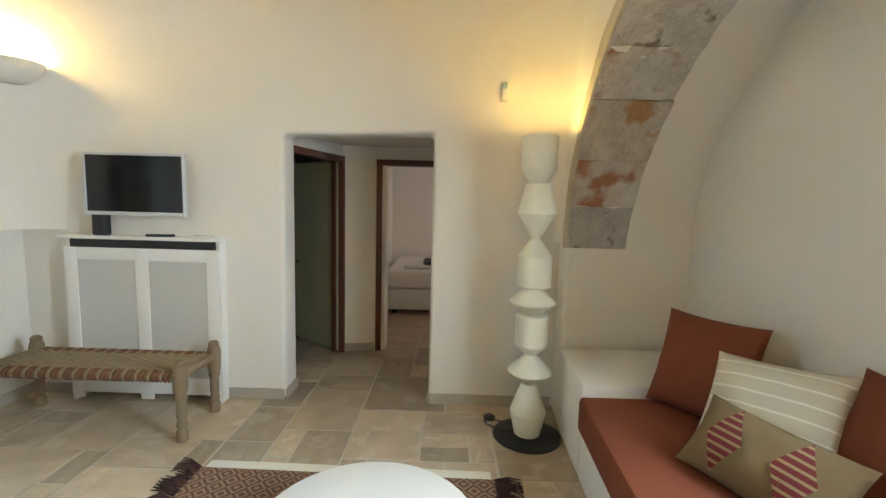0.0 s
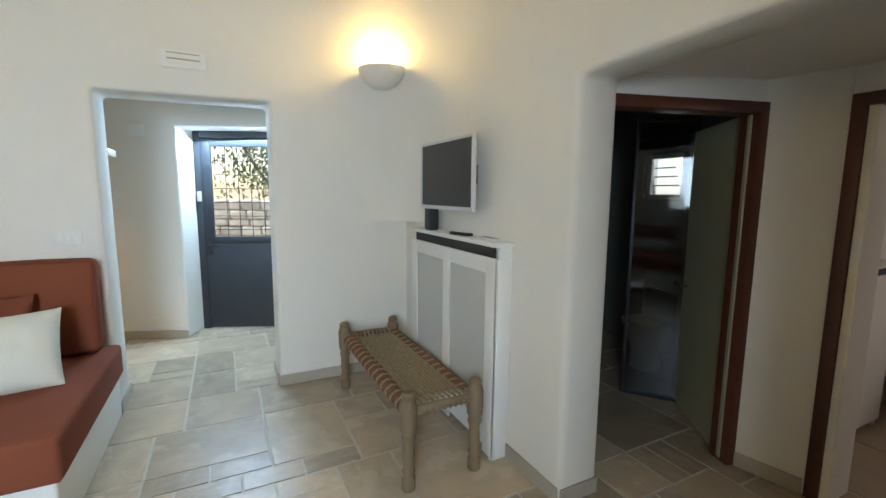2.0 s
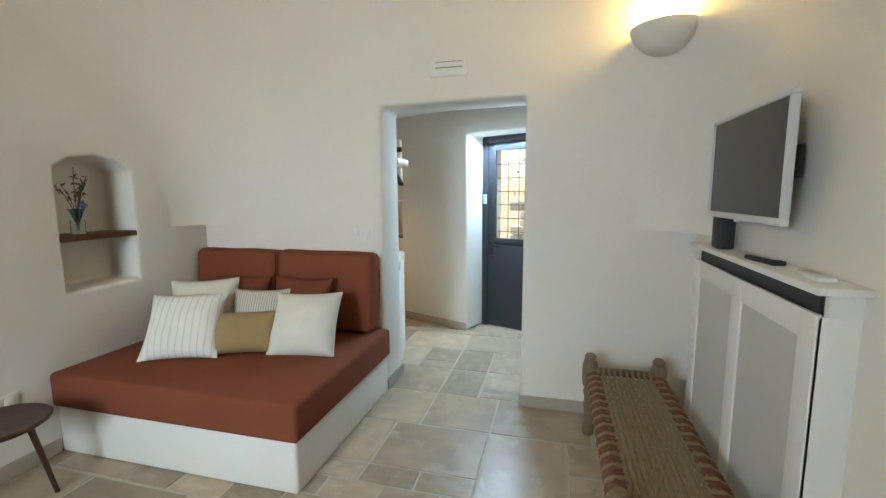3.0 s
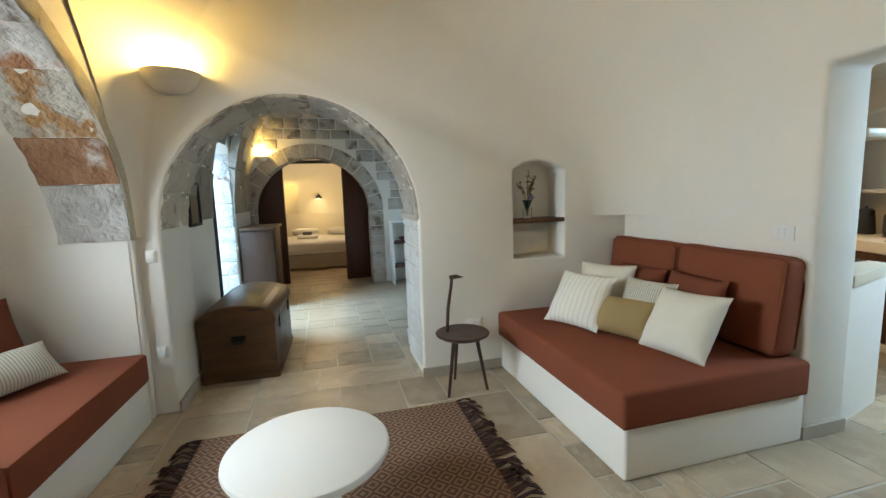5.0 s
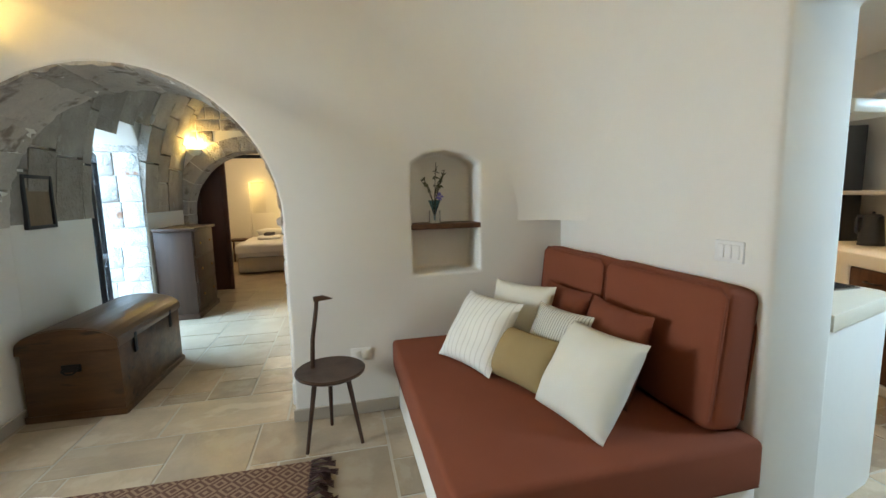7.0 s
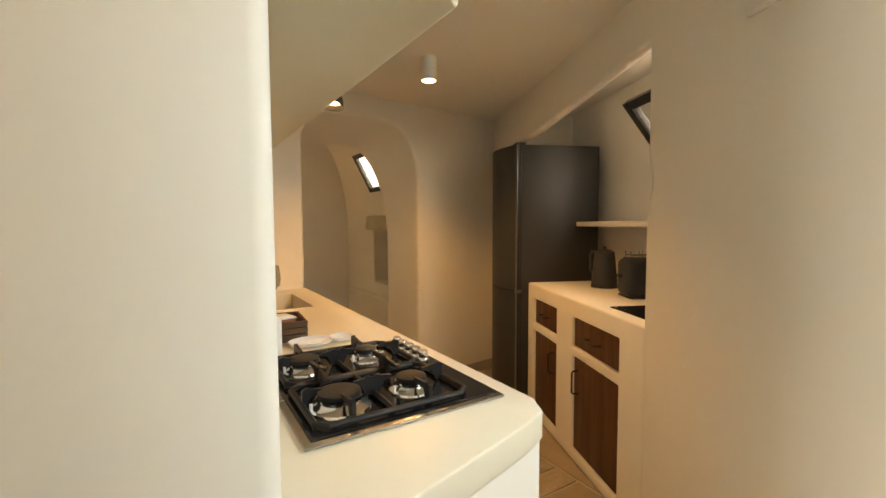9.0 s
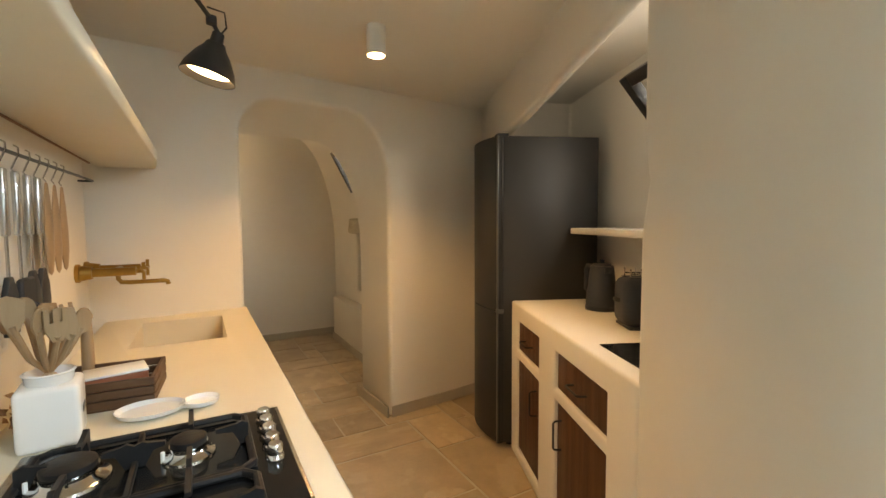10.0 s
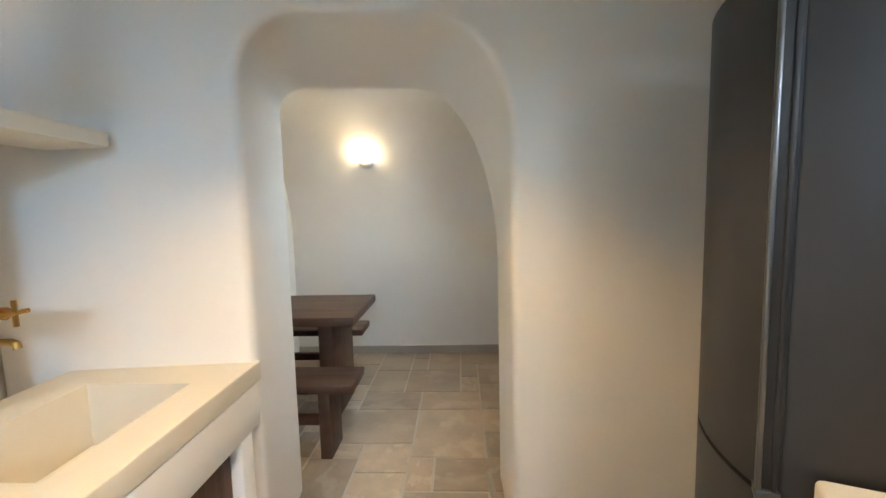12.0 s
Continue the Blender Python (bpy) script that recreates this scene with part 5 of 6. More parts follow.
for i in range(9):
    a = 2 * math.pi * i / 9 + ru.uniform(-0.25, 0.25)
    dx, dy = 0.062 * math.cos(a), 0.062 * math.sin(a)
    hh = ru.uniform(0.235, 0.275)
    sp_ = thing("wooden_spoon", "pale wooden kitchen utensil standing in the jar", "utensil", pose(-3.352, 0.02, 0.9105), "wooden utensils")
    part("handle", tube([(-dx * 0.3, -dy * 0.3, 0.137), (dx * 0.5, dy * 0.5, 0.19), (dx, dy, hh)], 0.0062, 8), PALEWOOD, sp_)
    part("blade", prism((FORK, SPATULA, SPOON)[i % 3], "y", -0.0032, 0.0032, m=Matrix.Translation((dx * 0.96, dy * 0.96, hh - 0.012)) @ Matrix.Rotation(ru.uniform(0.2, 1.0), 4, "Z") @ Matrix.Rotation(radians(ru.uniform(-14, 14)), 4, "Y") @ Matrix.Diagonal((0.92, 1, 0.82, 1))), PALEWOOD, sp_)

sr = thing("spoon_rest", "white ceramic spoon rest with two hollows", "dish", pose(-3.565, -0.035, 0.9105, rz=-2))


def saucer(rx, ry, m):
    return lathe([(0, 0.004), (0.6, 0.004), (0.9, 0.010), (1.0, 0.022), (0.97, 0.022), (0.85, 0.012), (0, 0.008)], 32, m=m @ Matrix.Diagonal((rx, ry, 1, 1)))


part("bowl", saucer(0.078, 0.058, Matrix.Translation((0.038, 0, -0.004))), CERAMIC, sr)
part("small_bowl", saucer(0.044, 0.040, Matrix.Translation((-0.074, -0.004, -0.004))), CERAMIC, sr)
part("bridge", bx(-0.042, -0.022, -0.014, 0.014, 0.004, 0.010, 0.003), CERAMIC, sr)

ty = thing("wooden_tray", "dark slatted wooden tray of coffee packets", "tray", pose(-3.425, -0.20, 0.9105, rz=-4))
part("bottom", bx(-0.11, 0.11, -0.09, 0.09, 0, 0.008), TRAYWOOD, ty)
for i in range(3):
    z0 = 0.008 + i * 0.024
    for a in ((-0.115, 0.115, -0.10, -0.09), (-0.115, 0.115, 0.09, 0.10)):
        part("slat", bx(*a, z0, z0 + 0.021, 0.002, 1), TRAYWOOD, ty)
    for a in ((-0.115, -0.105, -0.09, 0.09), (0.105, 0.115, -0.09, 0.09)):
        part("slat", bx(*a, z0, z0 + 0.021, 0.002, 1), TRAYWOOD, ty)
pk = thing("coffee_packet", "terracotta and white packet lying in the tray", "packet", pose(-3.435, -0.215, 0.955, rz=12))
part("box", bx(-0.07, 0.07, -0.045, 0.045, -0.026, 0.026, 0.006), TERRACOTTA, pk)
part("flap", bx(-0.071, 0.071, -0.046, 0.046, 0.026, 0.034, 0.003), CERAMIC, pk)
pm = thing("pepper_mill", "tall pale wooden pepper mill beside the tray", "mill", pose(-3.36, -0.30, 0.9105))
part("body", lathe([(0, 0), (0.021, 0), (0.022, 0.02), (0.016, 0.05), (0.015, 0.14), (0.013, 0.20), (0.009, 0.205)], 20), PALEWOOD, pm)
part("knob", lathe([(0.009, 0.205), (0.016, 0.212), (0.016, 0.225), (0.010, 0.232), (0, 0.233)], 20), PALEWOOD, pm)
dl = thing("dried_flowers", "small bunch of dried brown flowers by the wall", "plant", pose(-3.30, -0.07, 0.9105))
fbm = bmesh.new()
for i in range(46):
    p = Vector((ru.uniform(-0.045, 0.045), ru.uniform(-0.05, 0.05), ru.uniform(0.02, 0.10)))
    t = bmesh.new()
    v = [t.verts.new(c) for c in ((-0.012, 0, 0), (0, 0.009, 0.003), (0.012, 0, 0), (0, -0.009, 0.003))]
    t.faces.new(v)
    merge(fbm, t, Matrix.Translation(p) @ Euler((ru.uniform(0, 6), ru.uniform(0, 6), ru.uniform(0, 6))).to_matrix().to_4x4())
part("petals", fbm, CORK, dl, smooth=0)
part("pot", lathe([(0, 0), (0.035, 0), (0.042, 0.04), (0.038, 0.04), (0.03, 0.004), (0, 0.004)], 20), TRAYWOOD, dl)

# wall tap
tp = thing("wall_tap", "aged brass wall-mounted mixer tap over the sink", "tap", pose(XK, -0.95, 1.18))
for y in (-0.075, 0.075):
    part("flange", lathe([(0, 0), (0.036, 0), (0.036, 0.012), (0.030, 0.016), (0.024, 0.05), (0, 0.05)], 24, m=Matrix.Translation((0, y, 0.02)) @ Matrix.Rotation(radians(-90), 4, "Y")), BRASS, tp)
    part("valve", tube([(-0.04, y, 0.02), (-0.19, y, 0.02)], 0.017, 14), BRASS, tp)
    part("stem", tube([(-0.17, y, 0.02), (-0.215, y, 0.02)], 0.009, 10), BRASS, tp)
    for d in ((0, 0.035, 0), (0, 0, 0.035)):
        c = Vector((-0.215, y, 0.02))
        part("lever", tube([c - Vector(d), c + Vector(d)], 0.0065, 8), BRASS, tp)
part("bridge", tube([(-0.12, -0.075, 0.02), (-0.12, 0.075, 0.02)], 0.014, 12), BRASS, tp)
part("spout", tube([(-0.12, 0.0, 0.02), (-0.12, 0.0, -0.015), (-0.13, 0, -0.03), (-0.16, 0, -0.033), (-0.28, 0, -0.033), (-0.292, 0, -0.037), (-0.295, 0, -0.05)], 0.009, 12), BRASS, tp)

# shelf, rail and hanging tools
ks = thing("wall_shelf", "thick cream plaster shelf above the worktop", "shelf", pose(0, 0, 0))
part("board", prism([(XK, -1.38), (-3.47, -1.36), (-3.50, -1.02), (-3.50, 0.96), (-3.47, 0.985), (XK, 0.985)], "z", 1.665, 1.715, bevel=0.008), MICRO, ks)
part("under_strip", bx(XK - 0.006, XK + 0.001, -1.20, 0.97, 1.659, 1.664), CORK, ks)
rl = thing("utensil_rail", "thin black iron rail under the shelf", "rail", pose(0, 0, 0))
part("bar", tube([(XK, 0.46, 1.55), (XK - 0.05, 0.44, 1.55), (XK - 0.05, 0.43, 1.55), (XK - 0.05, -0.95, 1.565), (XK - 0.05, -0.97, 1.565), (XK - 0.03, -0.985, 1.565), (XK, -0.985, 1.565)], 0.0045, 8), BLACK, rl)
for i in range(7):
    y = -0.04 - i * 0.078
    ht = thing("hanging_utensil", "steel-handled kitchen utensil hanging from the rail", "utensil", pose(XK - 0.05, y, 1.565), "hanging utensils")
    part("hook", tube([(0, 0, 0.010), (-0.008, 0, 0.006), (-0.008, 0, -0.01), (0, 0, -0.03), (0.006, 0, -0.045), (0, 0, -0.055)], 0.002, 6), STEEL, ht)
    if i < 4:
        part("handle", bx(-0.006, 0.006, -0.013, 0.013, -0.20, -0.05, 0.004), STEEL, ht)
        part("shaft", tube([(0, 0, -0.19), (0, 0, -0.31)], 0.004, 6), STEEL, ht)
        if i == 1:
            bmf = bmesh.new()
            for k in range(7):
                tube([(0, -0.036 + k * 0.012, -0.35), (-0.025, -0.048 + k * 0.016, -0.39), (-0.045, -0.054 + k * 0.018, -0.43)], 0.0055, 6, bmf)
            bx(-0.014, 0.0, -0.044, 0.044, -0.375, -0.30, 0.005, 1, bmf)
            part("head", bmf, BLACK_MATT, ht, "black nylon claw head")
        else:
            part("head", prism([(-0.008, -0.29), (0.008, -0.29), (0.034, -0.33), (0.040, -0.38), (0.030, -0.42), (-0.030, -0.42), (-0.040, -0.38), (-0.034, -0.33)], "x", -0.006, 0.006, bevel=0.002), BLACK_MATT, ht, "black nylon head")
    else:
        part("head", lathe([(0, -0.32), (0.018, -0.31), (0.034, -0.26), (0.036, -0.20), (0.026, -0.12), (0.012, -0.06), (0, -0.055)], 20, m=Matrix.Diagonal((0.22, 1, 1, 1))), PALEWOOD, ht, "pale wooden paddle")
for i, (y, r, h) in enumerate(((-0.34, 0.060, 0.12), (-0.56, 0.052, 0.105), (-0.74, 0.045, 0.09), (-0.90, 0.04, 0.08))):
    cn = thing("storage_jar", "white ceramic storage jar with a wooden lid", "jar", pose(-3.375, y, 1.7155), "graded storage jars")
    part("body", lathe([(0, 0), (r, 0), (r * 1.03, 0.008), (r * 1.03, h * 0.8), (r * 0.9, h * 0.93), (r * 0.9, h)], 32), CERAMIC, cn)
    part("lid", lathe([(0, h), (r * 0.93, h), (r * 0.93, h + 0.018), (r * 0.85, h + 0.022), (0, h + 0.022)], 32), CORK, cn, "brown wooden lid")
    part("print", bx(-r * 1.06, -r * 1.02, -0.018, 0.018, h * 0.42, h * 0.48), INK, cn)
plate("power_socket", "white plastic socket on the kitchen wall", "socket", pose(XK, -0.10, 1.13, rz=-90), 0.10, 0.08, 2)
plate("power_socket", "white plastic socket low beside the hob", "socket", pose(XK, 0.55, 0.985, rz=-90), 0.08, 0.08, 1)

# black reflector lamp
kl = thing("wall_lamp", "black articulated wall lamp with a bell shade", "lamp", pose(0, 0, 0))
LS = Matrix.Translation((-3.690, -0.355, 1.86)) @ Matrix.Rotation(radians(-14), 4, "Y")
part("shade", lathe([(0.028, 0.115), (0.034, 0.10), (0.052, 0.075), (0.075, 0.03), (0.083, 0.0), (0.080, 0.0), (0.070, 0.032), (0.048, 0.072), (0.026, 0.10)], 36, m=LS, close=False), BLACK, kl)
part("neck", lathe([(0, 0.15), (0.018, 0.15), (0.020, 0.118), (0.030, 0.112), (0, 0.112)], 20, m=LS), BLACK, kl)
part("glow_disc", lathe([(0, 0.022), (0.066, 0.022), (0.066, 0.026), (0, 0.026)], 28, m=LS), BULB_SOFT, kl, "lit warm lamp inside")
top = LS @ Vector((0, 0, 0.15))
part("arm", tube([tuple(top), tuple(top + Vector((0.025, 0.03, 0.035))), (-3.60, -0.20, 2.12), (-3.55, -0.12, 2.20), (XK, -0.02, 2.16)], 0.007, 8), BLACK, kl)
part("joint", lathe([(0, -0.015), (0.016, -0.012), (0.016, 0.012), (0, 0.015)], 14, m=Matrix.Translation(top + Vector((0.02, 0.02, 0.03)))), BLACK, kl)
part("flex", tube([tuple(top + Vector((0, 0, -0.01))), tuple(top + Vector((-0.025, -0.02, 0.03))), tuple(top + Vector((-0.02, 0.0, 0.07))), tuple(top + Vector((0.03, 0.04, 0.06)))], 0.003, 6), BLACK, kl)
part("wall_mount", lathe([(0, 0), (0.04, 0), (0.04, 0.02), (0, 0.022)], 20, m=Matrix.Translation((XK + 0.001, -0.02, 2.16)) @ Matrix.Rotation(radians(-90), 4, "Y")), BLACK, kl)

cs = thing("ceiling_spotlight", "white cylinder spotlight fixed under the ceiling", "lamp", pose(-4.38, -0.65, KC))
part("can", lathe([(0.044, 0.001), (0.044, -0.13), (0.040, -0.13), (0.038, -0.11), (0, -0.11)], 28, close=False), WHITE_PAINT, cs)
part("lamp_disc", lathe([(0, -0.118), (0.034, -0.118), (0.034, -0.114), (0, -0.114)], 24), BULB, cs, "lit warm lamp")

# fridge
fg = thing("fridge_freezer", "tall anthracite fridge freezer with rounded doors", "fridge", K @ Matrix.Translation((1.385, -0.12, 0)))

part("cabinet", bx(0, 0.60, 0.07, 0.66, 0.03, 1.90, 0.006), FRIDGE_GREY, fg)
for z0, z1, nm in ((0.03, 0.845, "lower_door"), (0.857, 1.90, "upper_door")):
    d = part(nm, prism([(p[0], p[1]) for p in [(0.0, 0.064)] + [(0.6 * i / 14, 0.045 - 0.088 * math.sin(math.pi * i / 14) ** 0.8) for i in range(15)] + [(0.60, 0.064)]], "z", z0, z1), FRIDGE_GREY, fg, smooth=30)
    part("grip_lip", bx(-0.010, 0.010, 0.028, 0.037, z0 + 0.002, z1 - 0.002, 0.003), SATIN, d, "satin steel grip edge")
    part("grip_recess", bx(-0.003, 0.010, 0.037, 0.054, z0 + 0.002, z1 - 0.002), BLACK, d)
    part("door_edge", bx(-0.008, 0.010, 0.054, 0.0632, z0 + 0.002, z1 - 0.002, 0.002), FRIDGE_TRIM, d)
    part("seal", bx(-0.001, 0.595, 0.0635, 0.0705, z0 + 0.004, z1 - 0.004), BLACK_MATT, d)
for x in (0.05, 0.52):
    part("foot", lathe([(0, 0), (0.02, 0), (0.02, 0.03), (0, 0.03)], 12, m=Matrix.Translation((x, 0.12, 0))), BLACK_MATT, fg)
    part("rear_foot", lathe([(0, 0), (0.02, 0), (0.02, 0.03), (0, 0.03)], 12, m=Matrix.Translation((x, 0.6, 0))), BLACK_MATT, fg)
part("hinge", bx(0.004, 0.07, 0.03, 0.10, 1.90, 1.915, 0.003), BLACK_MATT, fg)
part("middle_hinge", bx(-0.010, 0.03, 0.028, 0.070, 0.838, 0.864, 0.004), SATIN, fg)

# niche cupboards: plaster frame with wooden drawers and doors
nc = thing("niche_cupboard", "plastered cupboard with dark wooden drawers and doors", "cupboard", K.copy())
openings = [bx(u0, u1, -0.2, 0.30, z0, z1) for u0, u1 in ((0.20, 0.66), (0.88, 1.25)) for z0, z1 in ((0.655, 0.82), (0.07, 0.60))]
ob = carve("plaster_frame", bx(0.005, 1.37, -0.005, 0.60, 0, 0.92), openings, PLASTER, 0.016)
ob.parent = nc
del ob["kind"]
for u0, u1 in ((0.20, 0.66), (0.88, 1.25)):
    d = part("drawer", bx(u0 + 0.004, u1 - 0.004, 0.008, 0.05, 0.659, 0.816, 0.006), CABWOOD, nc)
    uc = (u0 + u1) / 2
    part("handle", tube([(uc - 0.06, 0.012, 0.735), (uc - 0.058, -0.02, 0.735), (uc - 0.05, -0.028, 0.735), (uc + 0.05, -0.028, 0.735), (uc + 0.058, -0.02, 0.735), (uc + 0.06, 0.012, 0.735)], 0.005, 8), BLACK, d, "black metal pull")
    d = part("door", bx(u0 + 0.004, u1 - 0.004, 0.008, 0.05, 0.074, 0.596, 0.006), CABWOOD, nc)
    uh = u0 + 0.06 if u0 > 0.5 else u1 - 0.05
    part("handle", tube([(uh, 0.012, 0.40), (uh, -0.02, 0.402), (uh, -0.028, 0.41), (uh, -0.028, 0.52), (uh, -0.02, 0.528), (uh, 0.012, 0.53)], 0.005, 8), BLACK, d, "black metal pull")
ih = thing("glass_hob", "small flat black glass hob set in the counter", "hob", K @ Matrix.Translation((0.0, 0, 0.9205)))
part("glass", bx(0.06, 0.40, 0.07, 0.46, 0, 0.005, 0.002, 1), HOB_GLASS, ih)
part("zone_ring", lathe([(0.085, 0.005), (0.088, 0.0056), (0.09, 0.005)], 32, m=Matrix.Translation((0.24, 0.28, 0.0002)), close=False), STEEL, ih)
nsh = thing("niche_shelf_board", "plain white shelf in the cupboard niche", "shelf", K.copy())
part("board", bx(-0.02, 1.375, 0.36, 0.638, 1.318, 1.352, 0.004), WHITE_PAINT, nsh)
kt = thing("kettle", "matt slate-blue electric kettle on the counter", "kettle", K @ Matrix.Translation((1.045, 0.40, 0.9205)) @ Matrix.Diagonal((0.98, 0.98, 1.12, 1)))
part("base", lathe([(0, 0), (0.085, 0), (0.085, 0.018), (0.08, 0.02), (0, 0.02)], 32), SLATE_BLUE, kt)
part("body", lathe([(0, 0.02), (0.080, 0.02), (0.083, 0.03), (0.063, 0.20), (0.060, 0.21), (0, 0.212)], 36), SLATE_BLUE, kt)
part("lid", lathe([(0, 0.212), (0.05, 0.212), (0.046, 0.22), (0.012, 0.224), (0.012, 0.238), (0, 0.24)], 28), SLATE_BLUE, kt)
part("handle", tube([(0.055, -0.02, 0.20), (0.10, -0.035, 0.205), (0.112, -0.04, 0.18), (0.108, -0.04, 0.09), (0.08, -0.03, 0.07)], 0.011, 10), SLATE_BLUE, kt)
part("spout", prism([(-0.05, 0.21), (-0.085, 0.208), (-0.055, 0.16)], "y", -0.018, 0.018, bevel=0.003), SLATE_BLUE, kt)
to = thing("toaster", "matt slate-blue rounded toaster with steel pegs", "toaster", K @ Matrix.Translation((0.655, 0.40, 0.9205)) @ Matrix.Rotation(radians(8), 4, "Z") @ Matrix.Diagonal((0.95, 0.95, 0.95, 1)))
part("body", bx(-0.085, 0.085, -0.115, 0.115, 0.008, 0.235, 0.045, 4), SLATE_BLUE, to)
part("foot", bx(-0.085, 0.085, -0.095, 0.095, 0, 0.012, 0.003), BLACK_MATT, to)
for x in (-0.035, 0.035):
    # black strip laid on top for the dark inside of a bread opening
    part("slot_shade", bx(x - 0.014, x + 0.014, -0.085, 0.085, 0.2335, 0.2365), BLACK, to)
for x in (-0.035, 0.035):
    part("rack_bar", tube([(x, -0.075, 0.252), (x, 0.075, 0.252)], 0.004, 6), STEEL, to)
    for y in (-0.075, -0.025, 0.025, 0.075):
        part("peg", tube([(x, y, 0.234), (x, y, 0.268)], 0.003, 6), STEEL, to)
        part("peg_tip", lathe([(0, -0.006), (0.006, 0), (0, 0.006)], 8, m=Matrix.Translation((x, y, 0.272))), STEEL, to)
part("lever", bx(-0.02, 0.02, -0.135, -0.113, 0.12, 0.14, 0.005), BLACK_MATT, to)
# hopper window of the niche
hw = structure(thing("window_niche", "black-framed hopper window tilted open into the niche", "window", K @ Matrix.Translation((0.36, 0.615, 1.56)) @ Matrix.Rotation(radians(39), 4, "X")))
for a in ((-0.26, -0.21, 0, 0.56), (0.21, 0.26, 0, 0.56), (-0.21, 0.21, 0, 0.05), (-0.21, 0.21, 0.51, 0.56)):
    part("frame", bx(a[0], a[1], -0.025, 0.025, a[2], a[3], 0.004), BLACK, hw)
pn = part("pane", bx(-0.21, 0.21, -0.003, 0.003, 0.05, 0.51), GLASS, hw)
pn.visible_shadow = False
plate("ceiling_vent", "small white ventilation plate on the kitchen wall", "vent", K @ Matrix.Translation((-0.52, 0, 1.985)), 0.16, 0.10, 1)

# house door
hd = structure(thing("door_house", "charcoal steel house door with a barred glass upper half", "door", K @ Matrix.Translation((-0.87, 0.33, 0))))
for a in ((-0.93, -0.865, 0.0, 2.03), (-0.065, 0.0, 0.0, 2.03), (-0.865, -0.065, 1.965, 2.03)):
    part("frame", bx(a[0], a[1], -0.03, 0.03, a[2], a[3], 0.004), DOOR_GREY, hd)
leaf = part("leaf", bx(-0.863, -0.067, -0.02, 0.02, 0.012, 0.90, 0.004), DOOR_GREY, hd)
for a in ((-0.863, -0.775, 0.90, 1.963), (-0.155, -0.067, 0.90, 1.963), (-0.775, -0.155, 0.90, 0.97), (-0.775, -0.155, 1.88, 1.963)):
    part("stile", bx(a[0], a[1], -0.02, 0.02, a[2], a[3], 0.004), DOOR_GREY, hd)
pn = part("pane", bx(-0.775, -0.155, -0.003, 0.003, 0.97, 1.88), GLASS, hd)
pn.visible_shadow = False
for i in range(6):
    z0 = 1.04 + i * 0.14
    part("grille_bar", tube([(-0.775, 0.035, z0), (-0.155, 0.035, z0)], 0.004, 6), BLACK, hd)
for i in range(4):
    x0 = -0.65 + i * 0.125
    part("grille_bar", tube([(x0, 0.045, 0.96), (x0, 0.045, 1.89)], 0.004, 6), BLACK, hd)
part("handle", tube([(-0.11, -0.02, 0.88), (-0.11, -0.055, 0.88), (-0.12, -0.06, 0.88), (-0.23, -0.06, 0.88)], 0.009, 8), BLACK, hd, "black lever handle")
part("lock_plate", bx(-0.135, -0.085, -0.026, -0.018, 0.78, 0.92, 0.003), BLACK, hd)
part("latch", bx(-0.06, -0.02, -0.05, -0.028, 1.33, 1.43, 0.006), SILVER, hd, "pale alarm contact")

# ---- dining room ----
dt = thing("dining_table", "thick dark rough-wood dining table", "table", pose(-3.19, -2.98, 0))
part("tabletop", lumpy(bx(-0.72, 0.72, -0.36, 0.36, 0.70, 0.76, 0.008), 0.003, 7), TABLEWOOD, dt)
for x in (-0.5, 0.5):
    part("leg", bx(x - 0.05, x + 0.05, -0.25, 0.25, 0, 0.70, 0.01), TABLEWOOD, dt)
for y, nm in ((-2.42, "near"), (-3.52, "far")):
    bn = thing("dining_bench", "dark rough-wood dining bench beside the table", "bench", pose(-3.32 if nm == "near" else -3.12, y, 0), "dining benches")
    part("seat", lumpy(bx(-0.66, 0.66, -0.15, 0.15, 0.41, 0.46, 0.006), 0.003, 7), TABLEWOOD, bn)
    for x in (-0.48, 0.48):
        part("leg", bx(x - 0.035, x + 0.035, -0.11, 0.11, 0, 0.41, 0.008), TABLEWOOD, bn)
    part("stretcher", bx(-0.46, 0.46, -0.02, 0.02, 0.16, 0.22, 0.005), TABLEWOOD, bn)
wall_sconce(Matrix.Translation((-3.76, -3.905, 1.86)) @ Matrix.Diagonal((0.42, 0.5, 0.42, 1)), "white plaster half-bowl sconce lit on the vault")
wd = structure(thing("window_dining", "black-framed small skylight in the dining vault", "window", SKYLIGHT))
for a in ((-0.27, -0.22, -0.22, 0.22), (0.22, 0.27, -0.22, 0.22), (-0.22, 0.22, -0.22, -0.17), (-0.22, 0.22, 0.17, 0.22)):
    part("frame", bx(-0.02, 0.03, a[0], a[1], a[2], a[3], 0.004), BLACK, wd)
pn = part("pane", bx(-0.003, 0.003, -0.22, 0.22, -0.17, 0.17), GLASS, wd)
pn.visible_shadow = False
lt = structure(part("stone_lintel", lumpy(bx(-5.20, -5.055, NICHE[0] - 0.10, NICHE[1] + 0.08, 1.27, 1.43, 0.03, 3), 0.012, 10), STONE_EDGE), "rough pale stone lintel over the niche")

# ---- hall ----
ch = thing("wooden_chest", "old brown wooden chest with a domed lid", "chest", pose(0.315, -0.955, 0, rz=178))
